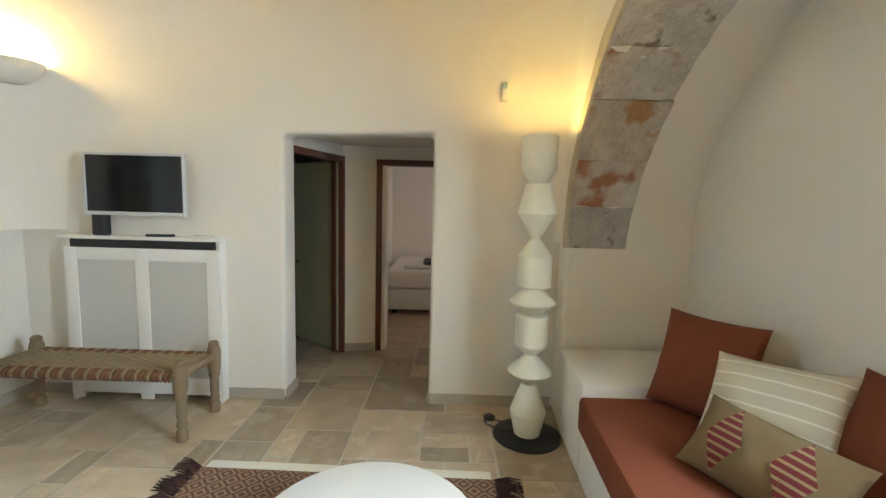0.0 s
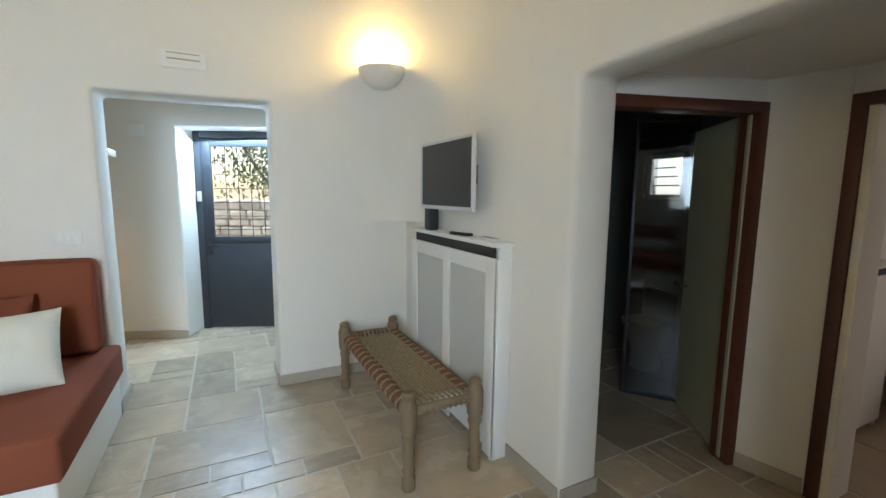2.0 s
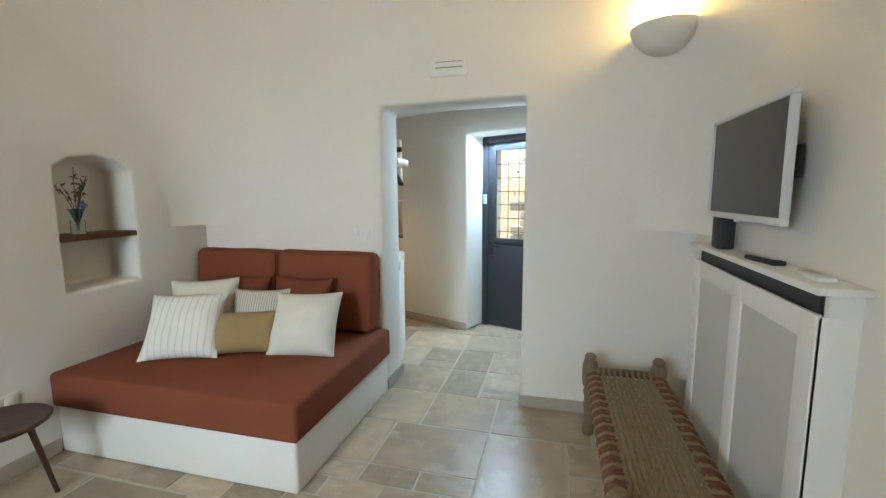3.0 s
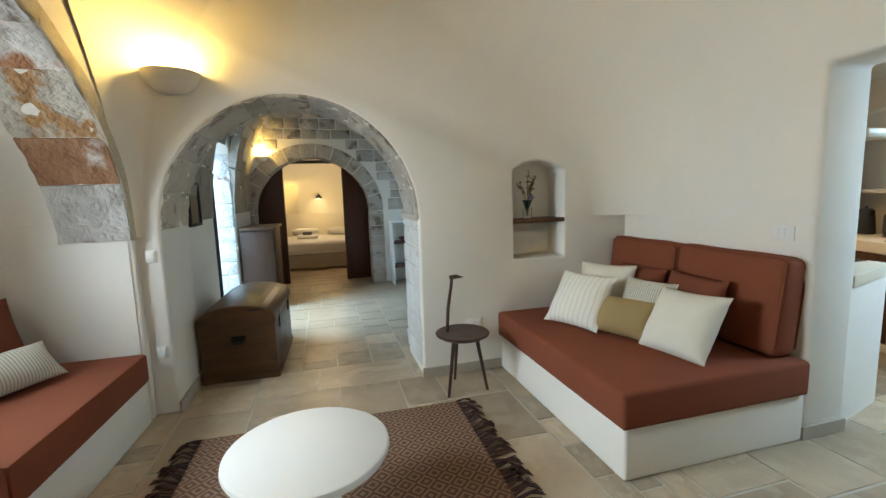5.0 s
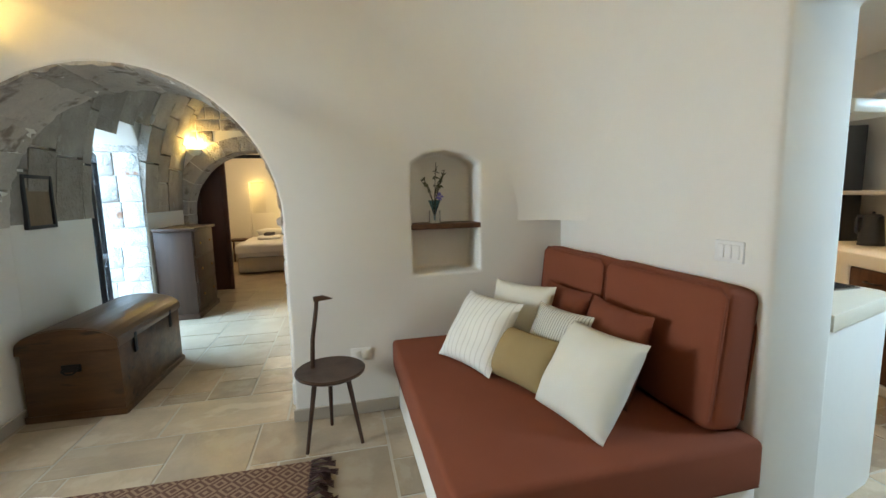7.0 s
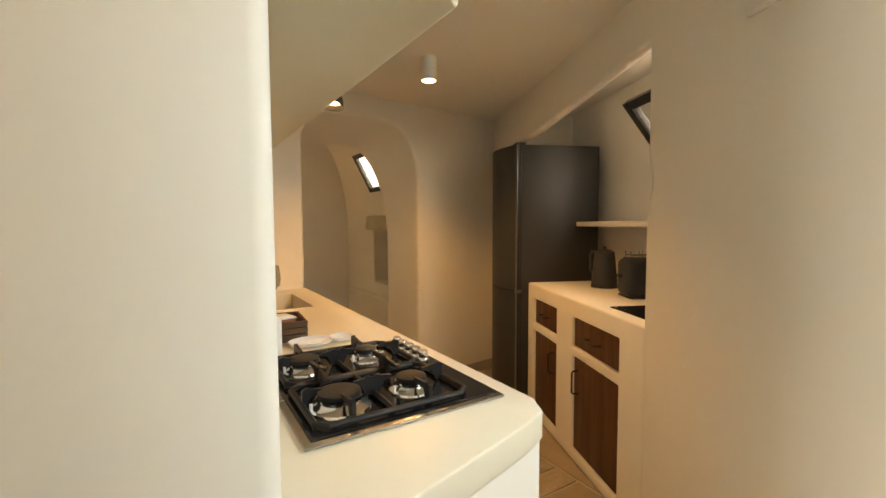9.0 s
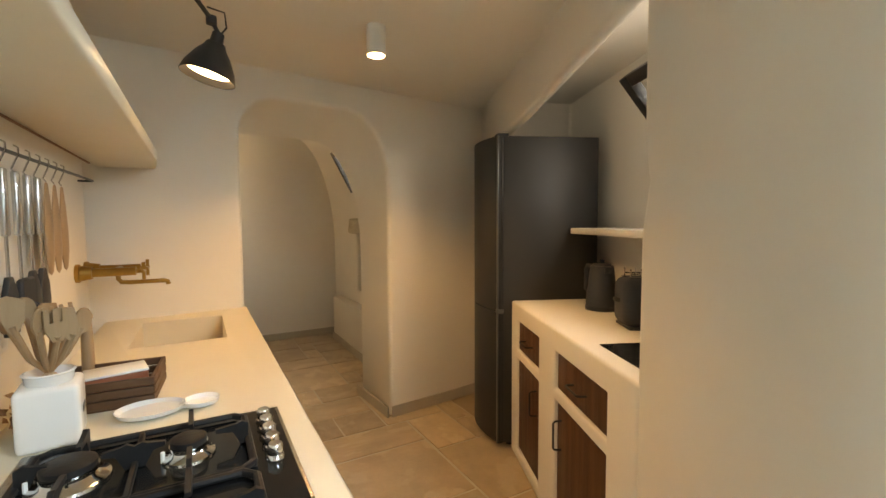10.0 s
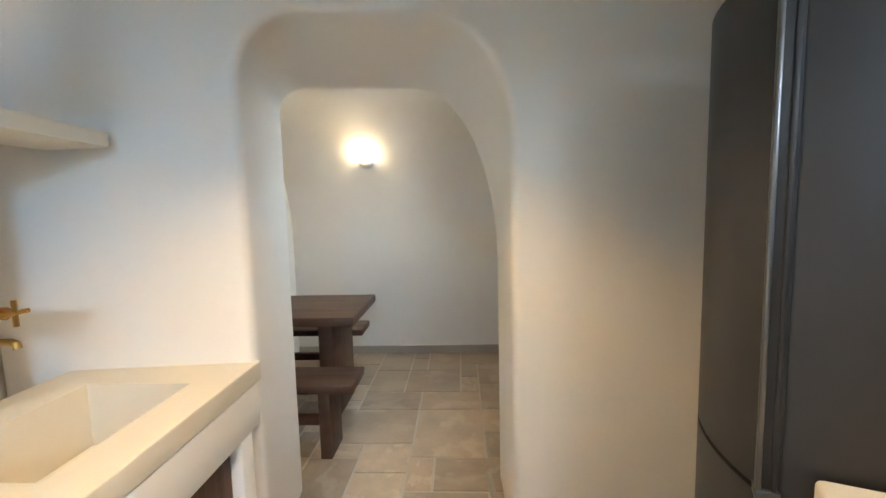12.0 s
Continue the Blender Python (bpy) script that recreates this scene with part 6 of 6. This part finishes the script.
# local: front towards the living room at y = 0, running back along +y
cw, cl = 0.56, 0.98
part("body", lumpy(bx(-cw / 2, cw / 2, 0.0, cl, 0.03, 0.46, 0.008), 0.003, 8), CHESTWOOD, ch)
part("plinth_board", bx(-cw / 2 - 0.012, cw / 2 + 0.012, -0.012, cl + 0.012, 0.0, 0.045, 0.005), CHESTWOOD, ch)
n = 14
prof = [(-cw / 2 - 0.012, 0.465)] + [(-(cw / 2 + 0.012) * math.cos(math.pi * i / n), 0.50 + 0.115 * math.sin(math.pi * i / n)) for i in range(n + 1)] + [(cw / 2 + 0.012, 0.465)]
part("lid", prism(prof, "y", -0.018, cl + 0.018, bevel=0.004), CHESTLID, ch, "domed lid with its sheen in the colour")
part("lid_end", prism([(p[0] * 0.985, p[1] - 0.008) for p in prof], "y", -0.024, -0.017), CHESTWOOD, ch)
part("handle_plate", bx(-0.055, 0.055, -0.012, 0.002, 0.32, 0.37, 0.004), IRON, ch)
part("handle", tube([(-0.045, -0.01, 0.345), (-0.045, -0.03, 0.335), (-0.02, -0.035, 0.315), (0.02, -0.035, 0.315), (0.045, -0.03, 0.335), (0.045, -0.01, 0.345)], 0.006, 8), IRON, ch, "black iron handle")
for y in (0.2, 0.78):
    part("hasp", bx(cw / 2 + 0.002, cw / 2 + 0.014, y - 0.02, y + 0.02, 0.36, 0.50, 0.003), IRON, ch)

pt = thing("framed_picture", "small dark framed picture on the hall wall", "picture", pose(0.69, -1.50, 1.41, rz=-90))
for a in ((-0.16, -0.135, -0.19, 0.19), (0.135, 0.16, -0.19, 0.19), (-0.135, 0.135, -0.19, -0.165), (-0.135, 0.135, 0.165, 0.19)):
    part("frame", bx(a[0], a[1], -0.03, 0.0, a[2], a[3], 0.004), BLACK_MATT, pt)
part("print", bx(-0.136, 0.136, -0.012, -0.002, -0.166, 0.166), OLDWOOD, pt)

gd = structure(thing("door_hall", "black-framed glazed door standing open to the garden", "door", pose(0.70, -2.205, 0, rz=-90)))
for a in ((0.0, 0.06, 0.0, 1.86), (0.62, 0.68, 0.0, 1.86), (0.06, 0.62, 0.0, 0.12), (0.06, 0.62, 1.78, 1.86), (0.06, 0.62, 0.82, 0.88)):
    part("frame", bx(a[0] - 0.68, a[1] - 0.68, 0.0, 0.045, a[2], a[3], 0.004), BLACK, gd)
gd.matrix_basis = pose(0.712, -2.225, 0, rz=111)
for z0, z1 in ((0.12, 0.82), (0.88, 1.78)):
    pn = part("pane", bx(-0.62, -0.06, 0.018, 0.024, z0, z1), GLASS, gd)
    pn.visible_shadow = False
# stones of the garden reveal
rv = structure(thing("stone_reveal", "pale rough stones lining the garden doorway", "reveal"))
rj = random.Random(17)
z = 0.0
while z < 2.3:
    hgt = rj.uniform(0.16, 0.30)
    z1 = min(z + hgt - 0.006, 2.33)
    split = rj.uniform(0.88, 1.12)
    for x0, x1 in ((0.70, split), (split + 0.006, 1.34)):
        part("stone", lumpy(bx(x0, x1, -3.32, -3.285 + rj.uniform(0, 0.012), z, z1, 0.012, 2), 0.008, 8, z), LIMEWASH, rv)
    z += hgt
# stone vault over the east side of the hall
sv = structure(thing("stone_vault", "dark weathered stone vault over the hall", "vault"))
rj = random.Random(31)
yy = S_ - 0.61
while yy > -4.46:
    ln = rj.uniform(0.28, 0.42)
    y2 = max(yy - ln, -4.49)
    for stop in (-2.215, -3.285):
        if yy > stop + 0.01 > y2 - 0.06:
            y2 = stop
    a = 0.0
    while a < 1.4:
        da = rj.uniform(0.20, 0.34)
        za = A1[2] + 1.75 * math.sin(a + da / 2)
        if not (-3.29 < (yy + y2) / 2 < -2.21 and za < 2.25):
            t = bmesh.new()
            cols = []
            for j in range(4):
                b = a + 0.006 + (da - 0.012) * j / 3
                lift = rj.uniform(0, 0.012)
                cols.append([t.verts.new((c1 + (h1 + 0.06 + r) * math.cos(b), q, A1[2] + (1.75 + r) * math.sin(b))) for r, q in ((-lift, yy - 0.004), (-lift, y2 + 0.004), (0.10, y2 + 0.004), (0.10, yy - 0.004))])
            for u, v in zip(cols, cols[1:]):
                for q in range(4):
                    t.faces.new((u[q], u[(q + 1) % 4], v[(q + 1) % 4], v[q]))
            t.faces.new(cols[0])
            t.faces.new(cols[-1])
            part("stone", t, STONE_DARK, sv, smooth=25)
        a += da
    yy = y2
# masonry above the bedroom arch
ms = structure(thing("stone_masonry", "grey rubble stones with pale joints above the arch", "masonry"))
z = 1.20
rj = random.Random(23)
while z < 3.0:
    hgt = rj.uniform(0.13, 0.20)
    x = -1.75
    while x < 0.69:
        wdt = rj.uniform(0.16, 0.34)
        x1, z1 = min(x + wdt, 0.69), min(z + hgt, 3.03)
        px, pz = (x + x1) / 2, (z + z1) / 2
        near = math.hypot((abs(px - c2) - wdt * 0.42) / (h2 + 0.19), max(0, z - A2[2] + 0.02) / (A2[3] - A2[2] + 0.19))
        if near > 1.0 and x1 - x > 0.05:
            part("stone", lumpy(bx(x + 0.008, x1 - 0.008, -4.51, -4.487 + rj.uniform(0, 0.014), z + 0.008, z1 - 0.008, 0.014, 2), 0.008, 10, x), STONE_PALE, ms)
        x += wdt
    z += hgt
for sx, x0, x1 in ((-1, A2[0] - 0.20, A2[0] + 0.012), (1, A2[1] - 0.012, 0.69)):
    z = 0.0
    while z < 1.19:
        hgt = rj.uniform(0.16, 0.26)
        part("stone", lumpy(bx(x0, x1, -4.89, -4.485 + rj.uniform(0, 0.01), z, min(z + hgt - 0.008, 1.185), 0.014, 2), 0.007, 9, z), STONE_PALE, ms)
        z += hgt
wall_sconce(Matrix.Translation((0.47, -4.475, 2.08)) @ Matrix.Rotation(0, 4, "Z") @ Matrix.Diagonal((0.6, 0.6, 0.6, 1)), "white plaster half-bowl sconce on the stone wall")

hc = thing("hall_cabinet", "dark mahogany chest of drawers in the hall", "cabinet", pose(0.66, -3.72, 0, rz=-90))
# local: back at y = 0, front at y = -0.42, width along x
part("body", bx(-0.40, 0.40, -0.40, 0.0, 0.05, 1.04, 0.006), WALNUT, hc)
part("top", bx(-0.43, 0.43, -0.44, 0.0, 1.04, 1.075, 0.006), WALNUT, hc)
part("plinth", bx(-0.42, 0.42, -0.42, 0.0, 0.0, 0.06, 0.004), WALNUT, hc)
for i in range(3):
    d = part("drawer", bx(-0.37, 0.37, -0.415, -0.395, 0.72 + (i - 2) * 0.31 + 0.02, 0.72 + (i - 1) * 0.31, 0.006), WALNUT, hc)
    for x in (-0.2, 0.2):
        part("pull", lathe([(0, 0), (0.012, 0.004), (0.016, 0.016), (0, 0.02)], 12, m=Matrix.Translation((x, -0.415, 0.88 + (i - 2) * 0.31)) @ Matrix.Rotation(radians(90), 4, "X")), BRASS, d)

wc = thing("open_cabinet", "white open cabinet with dark wooden shelves", "cabinet", pose(-1.72, -4.28, 0))
for x in (-0.30, 0.27):
    part("side", bx(x, x + 0.03, -0.20, 0.12, 0.0, 1.0, 0.003), WHITE_PAINT, wc)
part("top", bx(-0.32, 0.32, -0.21, 0.13, 1.0, 1.03, 0.003), WHITE_PAINT, wc)
part("back", bx(-0.28, 0.28, -0.20, -0.185, 0.05, 1.0), WHITE_PAINT, wc)
for z in (0.28, 0.66):
    part("shelf", bx(-0.28, 0.28, -0.18, 0.14, z, z + 0.03, 0.003), CABWOOD, wc)
for z, x in ((0.31, -0.1), (0.69, 0.08)):
    bwl = thing("dark_bowl", "dark wooden bowl on the cabinet shelf", "bowl", pose(-1.72 + x, -4.27, z))
    part("bowl", lathe([(0, 0), (0.05, 0), (0.11, 0.07), (0.105, 0.07), (0.045, 0.008), (0, 0.008)], 24), CABWOOD, bwl)

# sliding panels inside the bedroom arch
for x0, x1 in ((0.22, 0.66), (-1.16, -0.72)):
    sl = structure(thing("door_sliding", "dark mahogany sliding panel half across the arch", "door", pose((x0 + x1) / 2, -4.96, 0)))
    w_ = (x1 - x0) / 2
    part("panel", bx(-w_, w_, -0.018, 0.018, 0.01, 2.2, 0.004), REDWOOD, sl)
    for x in (-w_, w_ - 0.07):
        part("stile", bx(x, x + 0.07, 0.018, 0.030, 0.01, 2.2, 0.003), REDWOOD, sl)
structure(part("trim_track", bx(-1.5, 1.2, -4.99, -4.915, 2.0, 2.05), BLACK), "dark sliding-door track")

# ---- main bedroom ----
bd_ = thing("double_bed", "double bed with white covers on a beige base", "bed", pose(-0.36, -7.25, 0))
part("base", bx(-0.80, 0.80, -1.02, 0.95, 0.03, 0.31, 0.02), BED_BASE, bd_)
part("mattress", bx(-0.80, 0.80, -1.02, 0.96, 0.31, 0.50, 0.05, 3), BED_WHITE, bd_)
t = bx(-0.84, 0.84, -0.70, 0.99, 0.36, 0.56, 0.06, 3)
bmesh.ops.subdivide_edges(t, edges=t.edges[:], cuts=3, use_grid_fill=True)
part("duvet", lumpy(t, 0.02, 4), BED_WHITE, bd_, smooth=70)
part("headboard", bx(-0.86, 0.86, -1.045, -1.02, 0.0, 1.05, 0.01), PLASTER, bd_)
for x in (-0.4, 0.4):
    cushion("bed_pillow", "plump white bed pillow by the headboard", 0.66, 0.42, 0.18, pose(-0.36 + x, -7.98, 0.63, 18), BED_WHITE, "bed pillows", seed=31)
tw = thing("folded_towels", "stack of folded white and grey towels on the bed", "towels", pose(-0.02, -7.1, 0.575))
part("white_towel", bx(-0.22, 0.22, -0.16, 0.16, 0, 0.07, 0.03, 3), BED_WHITE, tw)
part("grey_towel", bx(-0.10, 0.10, -0.10, 0.10, 0.07, 0.13, 0.025, 3), GREY_CLOTH, tw)
pl = thing("wall_light", "small black wall light with a glowing shade", "lamp", pose(-0.29, -8.3, 1.44))
part("bracket", tube([(0, 0, 0.08), (0, 0.10, 0.10), (0, 0.16, 0.07)], 0.008, 8), BLACK, pl)
part("shade", lathe([(0.02, 0.07), (0.04, 0.05), (0.09, -0.02), (0.085, -0.02), (0.035, 0.045)], 24, m=Matrix.Translation((0, 0.17, 0)), close=False), BLACK, pl)
part("bulb", lathe([(0, 0.02), (0.06, 0.0), (0.065, -0.018), (0, -0.03)], 20, m=Matrix.Translation((0, 0.17, 0))), BULB_SOFT, pl)
nt = thing("bedside_table", "small wooden bedside table", "table", pose(0.72, -7.95, 0))
part("top", bx(-0.2, 0.2, -0.2, 0.2, 0.48, 0.52, 0.004), CABWOOD, nt)
for x in (-0.17, 0.17):
    for y in (-0.17, 0.17):
        part("leg", bx(x - 0.02, x + 0.02, y - 0.02, y + 0.02, 0, 0.48, 0.003), CABWOOD, nt)

# ---- lobby, bathroom, guest room ----
def frame3(name, label, m, w, h, mat_):
    f = structure(thing(name, label, "door frame", m))
    part("post", bx(0, 0.055, -0.02, 0.10, 0, h, 0.005), mat_, f)
    part("post", bx(w - 0.055, w, -0.02, 0.10, 0, h, 0.005), mat_, f)
    part("head", bx(0.055, w - 0.055, -0.02, 0.10, h - 0.055, h, 0.005), mat_, f)
    return f


frame3("door_frame_bath", "polished mahogany door frame of the bathroom", LOB @ Matrix.Translation((-0.10, 0.0, 0)), 0.95, 1.885, REDWOOD)
frame3("door_frame_guest", "polished mahogany door frame of the guest room", pose(-0.55, 4.09, 0), 0.82, 1.87, REDWOOD)
gl = structure(thing("door_glass", "green frosted glass bathroom door standing ajar", "door", Matrix.Translation((-0.895, 3.985, 0)) @ Matrix.Rotation(radians(143), 4, "Z")))
part("pane", bx(0.0, 0.76, -0.005, 0.005, 0.02, 1.84, 0.002, 1), FROST, gl)
part("handle", tube([(0.62, 0.0, 0.84), (0.62, 0.045, 0.84), (0.63, 0.05, 0.84), (0.73, 0.05, 0.84)], 0.009, 8), STEEL, gl)
part("handle_inside", tube([(0.62, 0.0, 0.84), (0.62, -0.045, 0.84), (0.63, -0.05, 0.84), (0.73, -0.05, 0.84)], 0.009, 8), BRASS, gl)
bwn = structure(thing("window_bath", "small barred bathroom window", "window", pose(-2.23, 5.22, 1.60)))
for a in ((-0.19, -0.15, -0.2, 0.2), (0.15, 0.19, -0.2, 0.2), (-0.15, 0.15, -0.2, -0.16), (-0.15, 0.15, 0.16, 0.2)):
    part("frame", bx(a[0], a[1], -0.02, 0.02, a[2], a[3], 0.004), WHITE_PAINT, bwn)
for z in (-0.08, 0.0, 0.08):
    part("bar", tube([(-0.15, 0.03, z), (0.15, 0.03, z)], 0.006, 6), BLACK, bwn)
ss = thing("shower_screen", "narrow dark glass shower screen in a black frame", "shower screen", pose(-1.58, 4.30, 0, rz=37))
for a in ((-0.19, -0.165, 0.0, 1.95), (0.165, 0.19, 0.0, 1.95), (-0.165, 0.165, 0.0, 0.03), (-0.165, 0.165, 1.92, 1.95)):
    part("frame", bx(a[0], a[1], -0.012, 0.012, a[2], a[3], 0.003), BLACK, ss)
pn = part("pane", bx(-0.165, 0.165, -0.003, 0.003, 0.03, 1.92), SMOKE, ss)
tlt = thing("toilet", "white ceramic toilet in the dark bathroom", "toilet", pose(-1.97, 4.75, 0))
part("bowl", lathe([(0, 0), (0.12, 0), (0.11, 0.15), (0.19, 0.36), (0.20, 0.40), (0.15, 0.40), (0, 0.25)], 28), CERAMIC, tlt)
part("cistern", bx(-0.19, 0.19, 0.15, 0.38, 0.38, 0.80, 0.03, 3), CERAMIC, tlt)
gb = thing("guest_bed", "single bed with white covers in the guest room", "bed", pose(0.25, 5.95, 0))
part("base", bx(-0.90, 0.75, -0.42, 1.2, 0.05, 0.33, 0.02), BED_WHITE, gb)
t = bx(-0.92, 0.77, -0.45, 1.2, 0.33, 0.58, 0.06, 3)
part("mattress", lumpy(t, 0.01, 4), BED_WHITE, gb)
for x in (-0.8, 0.65):
    part("foot", bx(x - 0.03, x + 0.03, -0.38, -0.32, 0.0, 0.05), BLACK_MATT, gb)
t2 = thing("folded_towels", "folded white and grey towels on the guest bed", "towels", pose(-0.20, 5.80, 0.585))
part("white_towel", bx(-0.24, 0.24, -0.14, 0.14, 0, 0.05, 0.02, 3), BED_WHITE, t2)
part("grey_towel", bx(0.02, 0.22, -0.10, 0.10, 0.05, 0.13, 0.03, 3), GREY_CLOTH, t2)
grc = thing("radiator_cover", "white radiator cover in the guest room", "radiator cover", pose(-0.80, 5.0, 0, rz=90))
part("box", bx(-0.30, 0.30, -0.12, 0.0, 0.04, 0.98, 0.004), WHITE_PAINT, grc)
# black block stands for the shade in the gap under the top
part("slot_shade", bx(-0.27, 0.27, -0.11, 0.0, 0.98, 1.03), BLACK_MATT, grc)
part("top", bx(-0.32, 0.32, -0.14, 0.0, 1.03, 1.05, 0.003), WHITE_PAINT, grc)
for x in (-0.28, 0.25):
    part("foot", bx(x, x + 0.03, -0.11, -0.01, 0, 0.04), WHITE_PAINT, grc)

# ---- garden seen through the house door ----
gw = structure(thing("garden_wall", "low dry-stone garden wall in sunshine", "wall"))
rg2 = random.Random(6)
GM = K @ Matrix.Translation((0, 5.2, -0.05))
z = 0.0
while z < 1.25:
    u = -6.5
    hgt = rg2.uniform(0.14, 0.22)
    while u < 1.2:
        wd_ = rg2.uniform(0.22, 0.45)
        part("stone", lumpy(bx(u, u + wd_ - 0.012, rg2.uniform(-0.03, 0.0), 0.4, z, z + hgt - 0.01, 0.03, 1), 0.012, 6, u), RUBBLE, gw, m=GM)
        u += wd_
    z += hgt
for u, v, h in ((-3.2, 7.4, 3.6), (-1.2, 8.2, 4.2), (-5.2, 8.0, 3.9), (1.0, 8.8, 4.0)):
    tr = thing("olive_tree", "leafy green garden tree behind the wall", "tree", Matrix.Translation((*(K @ Vector((u, v, 0))).xy, -0.06)), "garden trees")
    part("trunk", lumpy(tube([(0, 0, 0), (0.05, 0.02, h * 0.25), (0.0, 0.08, h * 0.5), (-0.05, 0.05, h * 0.8)], 0.14, 10, r2=0.05), 0.03, 3), BARK, tr)
    for k in range(5):
        a = rg2.uniform(0, 6.28)
        part("limb", tube([(0, 0.05, h * 0.35), (0.5 * math.cos(a), 0.5 * math.sin(a), h * 0.55), (0.95 * math.cos(a), 0.95 * math.sin(a), h * 0.75)], 0.06, 7, r2=0.02), BARK, tr)
    lv = bmesh.new()
    verts, faces = [], []
    for k in range(2600):
        c = Vector((rg2.gauss(0, 0.8), rg2.gauss(0, 0.8), h * 0.62 + rg2.gauss(0, h * 0.17)))
        if noise.noise(c * 1.4) < -0.18:
            continue
        e = Euler((rg2.uniform(0, 6), rg2.uniform(0, 6), rg2.uniform(0, 6))).to_matrix()
        s = rg2.uniform(0.05, 0.10)
        i = len(verts)
        verts += [tuple(c + e @ Vector(q) * s) for q in ((-1, 0, 0), (0, 0.42, 0.1), (1, 0, 0), (0, -0.42, 0.1))]
        faces.append((i, i + 1, i + 2, i + 3))
    me = bpy.data.meshes.new("crown")
    me.from_pydata(verts, [], faces)
    me.materials.append(FOLIAGE)
    cr = new("crown", me)
    cr.parent = tr
    cr["kind"] = "stuff"

# sunlit garden wall across from the hall door
gw2 = structure(thing("garden_wall_east", "pale whitewashed stone wall in the sun", "wall"))
part("wall", lumpy(bx(3.4, 3.8, -6.5, 1.0, -0.05, 2.6, 0.05, 2), 0.02, 2), RUBBLE, gw2)

# ---- floor of limestone flags ----
rf = random.Random(42)
flags = structure(thing("floor_flags", "worn grey-beige limestone floor flags", "floor"))


def flag_mesh():
    t = bmesh.new()
    bmesh.ops.create_cube(t, size=1)
    for v in t.verts:
        v.co.z = v.co.z * 0.012 - 0.006
        if v.co.z > -0.006:
            v.co.x *= 0.988
            v.co.y *= 0.988
    me = bpy.data.meshes.new("flag")
    t.to_mesh(me)
    t.free()
    me.materials.append(FLAG)
    return me


FM = flag_mesh()
rest_v, rest_f = [], []
near = []
CELL = 0.148
gx, gy = 59, 106
used = set()
SIZES = ((4, 3), (3, 3), (3, 2), (4, 2), (2, 2), (5, 3), (2, 3), (3, 4), (2, 1), (4, 4))
for j in range(gy):
    for i in range(gx):
        if (i, j) in used:
            continue
        for w_, h_ in rf.sample(SIZES, len(SIZES)) + [(2, 1), (1, 2), (1, 1)]:
            cells = [(i + p, j + q) for p in range(w_) for q in range(h_)]
            if i + w_ <= gx and j + h_ <= gy and not any(c in used for c in cells):
                used.update(cells)
                break
        dx, dy = w_ * CELL, h_ * CELL
        cx, cy = -6.5 + i * CELL + dx / 2, -8.4 + j * CELL + dy / 2
        if -5.4 < cx < 1.0 and -4.6 < cy < 4.2:
            near.append((cx, cy, dx, dy))
        else:
            i0 = len(rest_v)
            a, b = dx / 2 - 0.006, dy / 2 - 0.006
            for sx, sy, z in ((-1, -1, 0), (1, -1, 0), (1, 1, 0), (-1, 1, 0), (-1, -1, -1), (1, -1, -1), (1, 1, -1), (-1, 1, -1)):
                rest_v.append((cx + sx * (a + (0.002 if z else 0)), cy + sy * (b + (0.002 if z else 0)), -0.012 if z else 0.0))
            rest_f += [tuple(i0 + k for k in q) for q in ((0, 1, 2, 3), (0, 4, 5, 1), (1, 5, 6, 2), (2, 6, 7, 3), (3, 7, 4, 0))]
near.sort(key=lambda p: min(math.hypot(p[0] + 1.2, p[1] - 1.4), math.hypot(p[0] + 4.2, p[1] + 0.4)))
for k, (cx, cy, dx, dy) in enumerate(near):
    if k < 330:
        o = new("flag", FM)
        o.parent = flags
        o.matrix_basis = Matrix.Translation((cx + rf.uniform(-0.002, 0.002), cy, rf.uniform(-0.0015, 0.0015))) @ Matrix.Rotation(radians(rf.uniform(-0.5, 0.5)), 4, "Z") @ Matrix.Diagonal((dx - 0.011, dy - 0.011, 1, 1))
    else:
        i = len(rest_v)
        a, b = dx / 2 - 0.006, dy / 2 - 0.006
        for sx, sy, z in ((-1, -1, 0), (1, -1, 0), (1, 1, 0), (-1, 1, 0), (-1, -1, -1), (1, -1, -1), (1, 1, -1), (-1, 1, -1)):
            rest_v.append((cx + sx * a, cy + sy * b, -0.012 if z else 0.0))
        rest_f += [(i, i + 1, i + 2, i + 3), (i, i + 4, i + 5, i + 1), (i + 1, i + 5, i + 6, i + 2), (i + 2, i + 6, i + 7, i + 3), (i + 3, i + 7, i + 4, i)]
me = bpy.data.meshes.new("flags_far")
me.from_pydata(rest_v, [], rest_f)
me.materials.append(FLAG)
fo = new("flags_far", me)
fo.parent = flags
fo["kind"] = "stuff"
